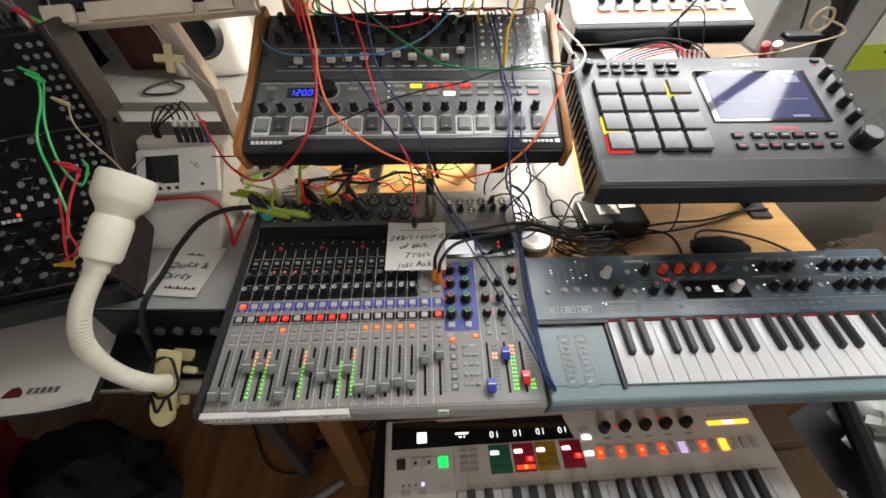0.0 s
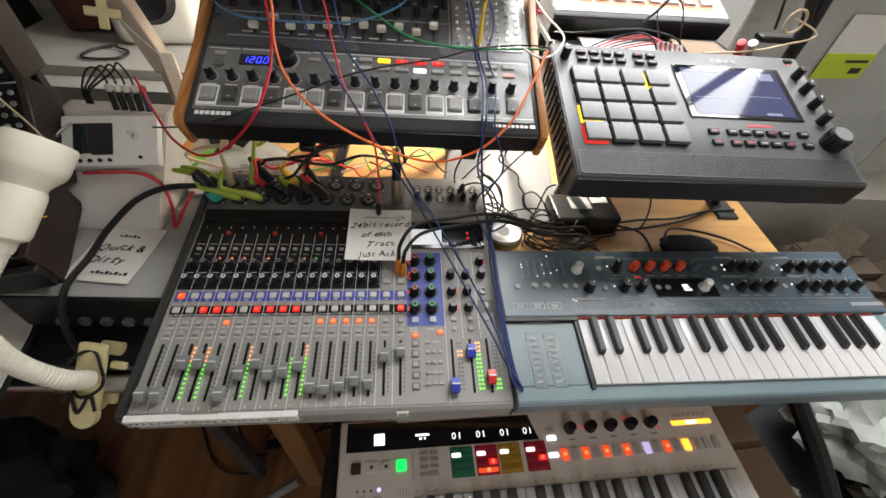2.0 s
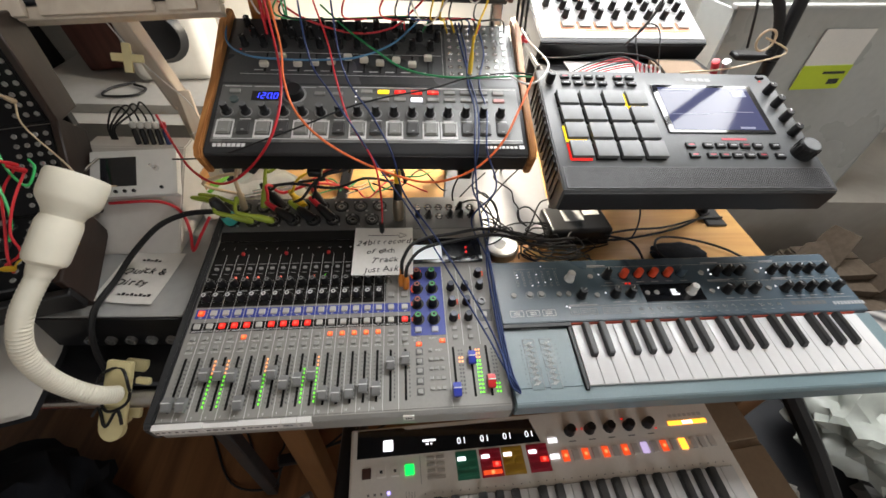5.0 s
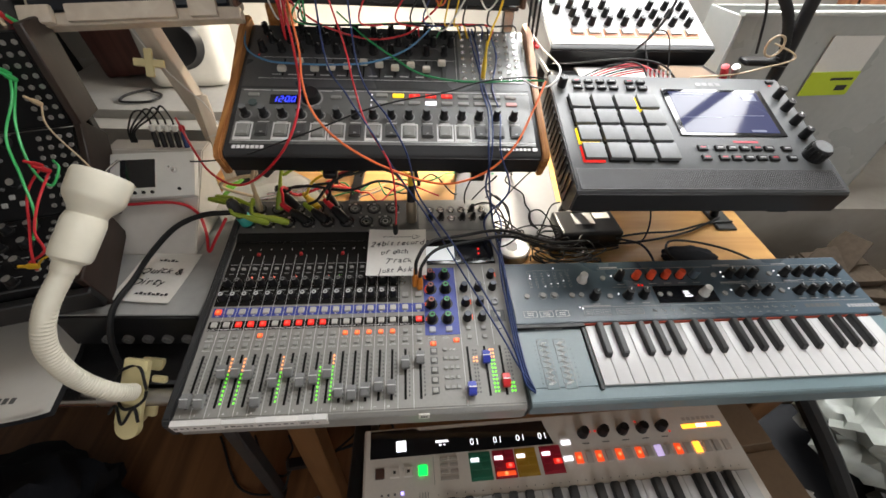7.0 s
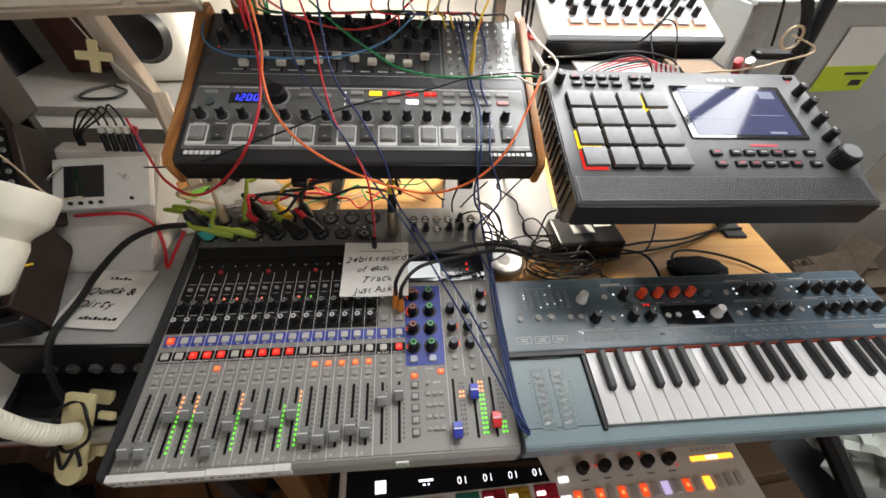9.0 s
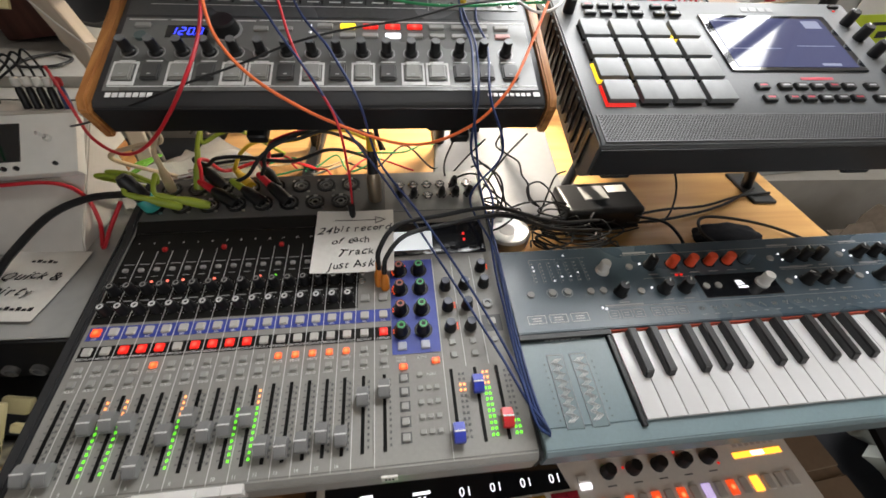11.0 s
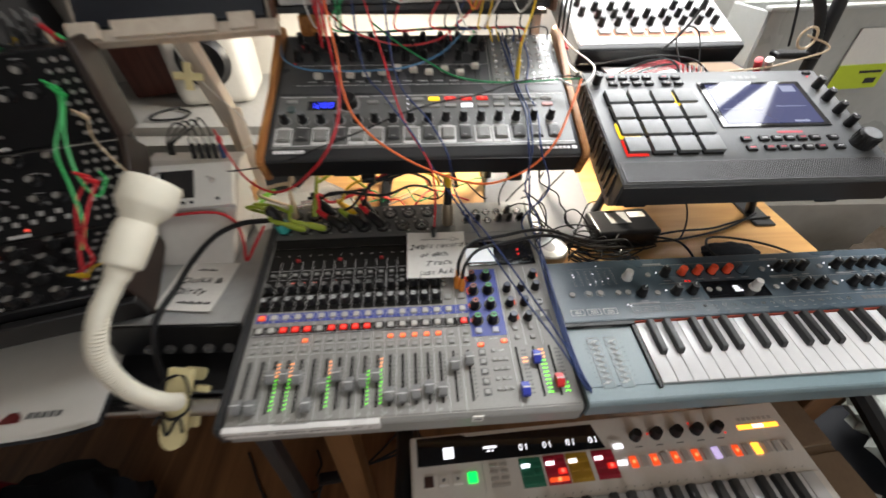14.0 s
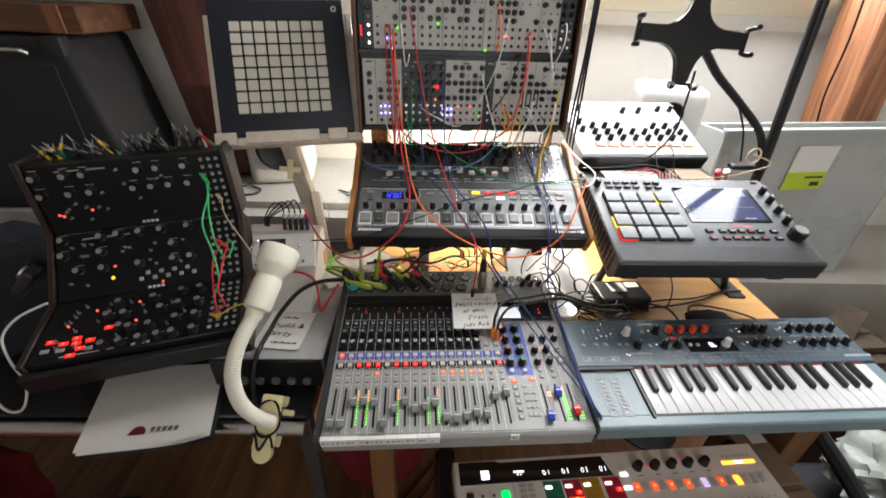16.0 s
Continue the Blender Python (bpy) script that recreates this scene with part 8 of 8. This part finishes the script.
def cloth(name, centre, size, material, label, category, seed, amp=0.25):
    bm = bmesh.new()
    bmesh.ops.create_icosphere(bm, subdivisions=4, radius=1.0)
    for v in bm.verts:
        n = noise.fractal(v.co * 2.2 + Vector((seed, 0, 0)), 0.8, 2.0, 4)
        v.co *= 1 + amp * n
        v.co.z = max(v.co.z, -0.55)
        v.co = Vector((v.co.x * size[0], v.co.y * size[1], v.co.z * size[2])) + Vector(centre)
    return tagged(part(name, bm, material), label, category)


cloth("cloth", (-1.28, 0.10, 0.30), (0.36, 0.32, 0.40), REDCLOTH, "dark red cloth over a chair in shade", "cloth", 3)
cloth("cloth", (-1.07, 0.56, 0.765), (0.16, 0.16, 0.13), DARKCLOTH, "dark blue cloth heaped beside the rack", "cloth", 21)
cloth("cloth", (-0.93, 0.22, 0.10), (0.22, 0.20, 0.15), DARKCLOTH, "dark heap of cloth on the floor", "cloth", 8)
cloth("cloth", (-0.28, 0.62, 0.30), (0.16, 0.14, 0.42), REDCLOTH, "dark red cloth under the desk", "cloth", 12)
for k in range(3):
    cable("black mains cable on the floor", RUBBER, 0.0035, [(-0.60 + 0.10 * k, 0.50, 0.008), (-0.50 + 0.06 * k, 0.36 + 0.05 * k, 0.008), (-0.38, 0.34 + 0.04 * k, 0.03), (-0.33, 0.37 + 0.02 * k, 0.13 - 0.03 * k), (-0.27, 0.42, 0.05 + 0.01 * k), (-0.20 + 0.05 * k, 0.50, 0.012), (-0.10, 0.62 - 0.04 * k, 0.010)], "mains cables on the floor")
boom = thing("stand_foot", "grey steel stand foot with a round base on the floor", "stand")
part("round_base", lathe([(0, 0), (0.042, 0), (0.042, 0.010), (0.020, 0.018), (0, 0.018)], 28, m=T(-0.422, 0.222)), GUNMETAL, boom)
part("hub", lathe([(0, 0.0181), (0.016, 0.0181), (0.014, 0.034), (0, 0.034)], 20, m=T(-0.422, 0.222)), BLACK, boom)
part("leg_tube", tube([(-0.422, 0.222, 0.028), (-0.367, 0.251, 0.05), (-0.257, 0.300, 0.10)], 0.011, 12, 1), GUNMETAL, boom)
part("leg_clamp", box(-0.385, 0.232, 0.040, -0.352, 0.268, 0.068, 0.004), ALU, boom, "pale metal clamp")
sw = thing("inline_switch", "black inline switch on the mains cable", "switch", pose(-0.315, 0.372, 0.145, 0, 30, 20))
part("switch_body", box(-0.03, -0.013, -0.010, 0.03, 0.013, 0.010, 0.005, 2), BLACK, sw)


DULLCARD = mat("dull_grey_brown_cardboard", (0.12, 0.092, 0.068), 0.9, vary=0.3, grain=90, bump=0.2, spec=0.2)


def carton_box(m, sx, sy, sz, label, card=CARDB):
    root = thing("cardboard_box", label, "box", m)
    part("carton_body", box(0, 0, 0, sx, sy, sz, 0.003), card, root)
    part("flap", box(0.004, -0.002, sz + 0.001, sx - 0.004, sy * 0.48, sz + 0.005, 0.001), card, root)
    part("flap", box(0.004, sy * 0.52, sz + 0.001, sx - 0.004, sy, sz + 0.006, 0.001), card, root)
    return root


carton_box(pose(0.545, 0.08, 0.25, 0, 0, 6), 0.085, 0.30, 0.31, "tall narrow brown cardboard box beside the keyboard")
carton_box(pose(1.00, 0.62, 0.0, 0, 0, -12), 0.42, 0.26, 0.36, "brown cardboard box by the wall", DULLCARD)
for k in range(4):
    carton_box(pose(1.05 + 0.025 * k, 0.66 + 0.012 * k, 0.368 + 0.028 * k, 0, 0, -24 + 9 * k), 0.34 - 0.05 * k, 0.21 - 0.03 * k, 0.021, "flat brown cardboard box lying on a pile", DULLCARD)
fl = thing("cardboard_sheet", "torn upright cardboard flap beside the pile", "cardboard", pose(1.02, 0.66, 0.372, 0, -32, -20))
part("sheet", box(0, 0, 0, 0.004, 0.19, 0.13, 0.001), DULLCARD, fl)
part("torn_edge", box(-0.0005, 0.0, 0.1305, 0.0045, 0.12, 0.142, 0.001), DULLCARD, fl)
for k, (tx, ty, tz, a, b, c) in enumerate(((1.08, 0.68, 0.44, 30, -40, 10), (1.20, 0.72, 0.45, -20, -62, 35), (1.30, 0.66, 0.42, 12, -75, -15), (1.15, 0.60, 0.40, 55, -20, 60))):
    torn = thing("cardboard_sheet", "torn grey-brown cardboard piece standing in the pile", "cardboard", pose(tx, ty, tz, a, b, c), "torn cardboard pieces")
    part("sheet", slab([(0, 0), (0.11 + 0.02 * k, 0.01), (0.13, 0.08), (0.09, 0.10 - 0.01 * k), (0.05, 0.085), (0.01, 0.11)], 0, 0.004, 0.0008), DULLCARD, torn)
tp = thing("silver_tape", "piece of pale tape stuck on the narrow box", "tape", pose(0.56, 0.325, 0.5665, 0, 0, 6))
part("strip", box(0, 0, 0, 0.035, 0.045, 0.001, 0), TAPE, tp)
cloth("cloth_pouch", (0.506, 0.515, 0.750), (0.055, 0.026, 0.015), DARKCLOTH, "small black cloth pouch lying on the desk", "pouch", 31, 0.14)
cloth("plastic_film", (0.615, 0.16, 0.44), (0.055, 0.06, 0.09), FOIL, "crinkled clear plastic film by the box", "plastic film", 5, 0.5)
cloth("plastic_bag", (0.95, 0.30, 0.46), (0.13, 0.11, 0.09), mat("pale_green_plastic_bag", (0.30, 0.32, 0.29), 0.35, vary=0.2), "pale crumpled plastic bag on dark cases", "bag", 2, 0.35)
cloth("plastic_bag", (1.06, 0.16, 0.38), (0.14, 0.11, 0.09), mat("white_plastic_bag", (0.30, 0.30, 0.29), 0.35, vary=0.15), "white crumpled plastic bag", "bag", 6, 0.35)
cloth("cloth", (1.13, 0.40, 0.47), (0.12, 0.10, 0.08), mat("bright_red_cloth", (0.24, 0.012, 0.02), 0.95, vary=0.2, grain=200), "red cloth lying behind the plastic bag", "cloth", 14)
stripe = cloth("striped_cloth", (1.08, 0.43, 0.52), (0.15, 0.09, 0.08), mat("striped_knit", (0.40, 0.38, 0.36), 0.95, vary=0.2, grain=150), "grey and dark striped knitted cloth", "cloth", 9)
nt = stripe.data.materials[0].node_tree
wv = nt.nodes.new("ShaderNodeTexWave")
wv.inputs["Scale"].default_value, wv.inputs["Distortion"].default_value = 11, 1.5
wtc = nt.nodes.new("ShaderNodeTexCoord")
nt.links.new(wtc.outputs["Object"], wv.inputs["Vector"])
wcr = nt.nodes.new("ShaderNodeValToRGB")
wcr.color_ramp.elements[0].color, wcr.color_ramp.elements[1].color = (0.03, 0.03, 0.035, 1), (0.36, 0.34, 0.32, 1)
nt.links.new(wv.outputs["Fac"], wcr.inputs[0])
nt.links.new(wcr.outputs[0], nt.nodes["Principled BSDF"].inputs["Base Color"])
CASESHELL = mat("black_case_shell", (0.014, 0.015, 0.018), 0.5, vary=0.25)
case1 = thing("equipment_case", "black equipment case with metal latches on the floor", "case")
part("body", box(0.66, 0.02, 0.0, 1.25, 0.42, 0.265, 0.02, 3), CASESHELL, case1)
part("lid", box(0.657, 0.017, 0.266, 1.253, 0.423, 0.34, 0.02, 3), CASESHELL, case1)
part("edge_trim", box(0.654, 0.014, 0.258, 1.256, 0.0165, 0.272, 0.001), ALU, case1, "metal edge trim")
for x in (0.76, 1.10):
    part("latch", box(x, 0.008, 0.245, x + 0.045, 0.0138, 0.29, 0.002), ALU, case1, "metal latch")
part("handle", tube([(0.90, 0.014, 0.19), (0.90, -0.012, 0.19), (1.01, -0.012, 0.19), (1.01, 0.014, 0.19)], 0.007, 8, 4), RUBBER, case1)
case2 = tagged(part("office_chair_arm", box(1.36, 0.38, 0.0, 1.66, 0.60, 0.62, 0.05, 4), DARKCLOTH), "dark padded chair arm beside the boxes", "chair")
cable("black curved tube beside the box", C_BLACK, 0.018, [(0.70, 0.36, 0.60), (0.72, 0.22, 0.54), (0.76, 0.10, 0.44), (0.80, 0.02, 0.36)])
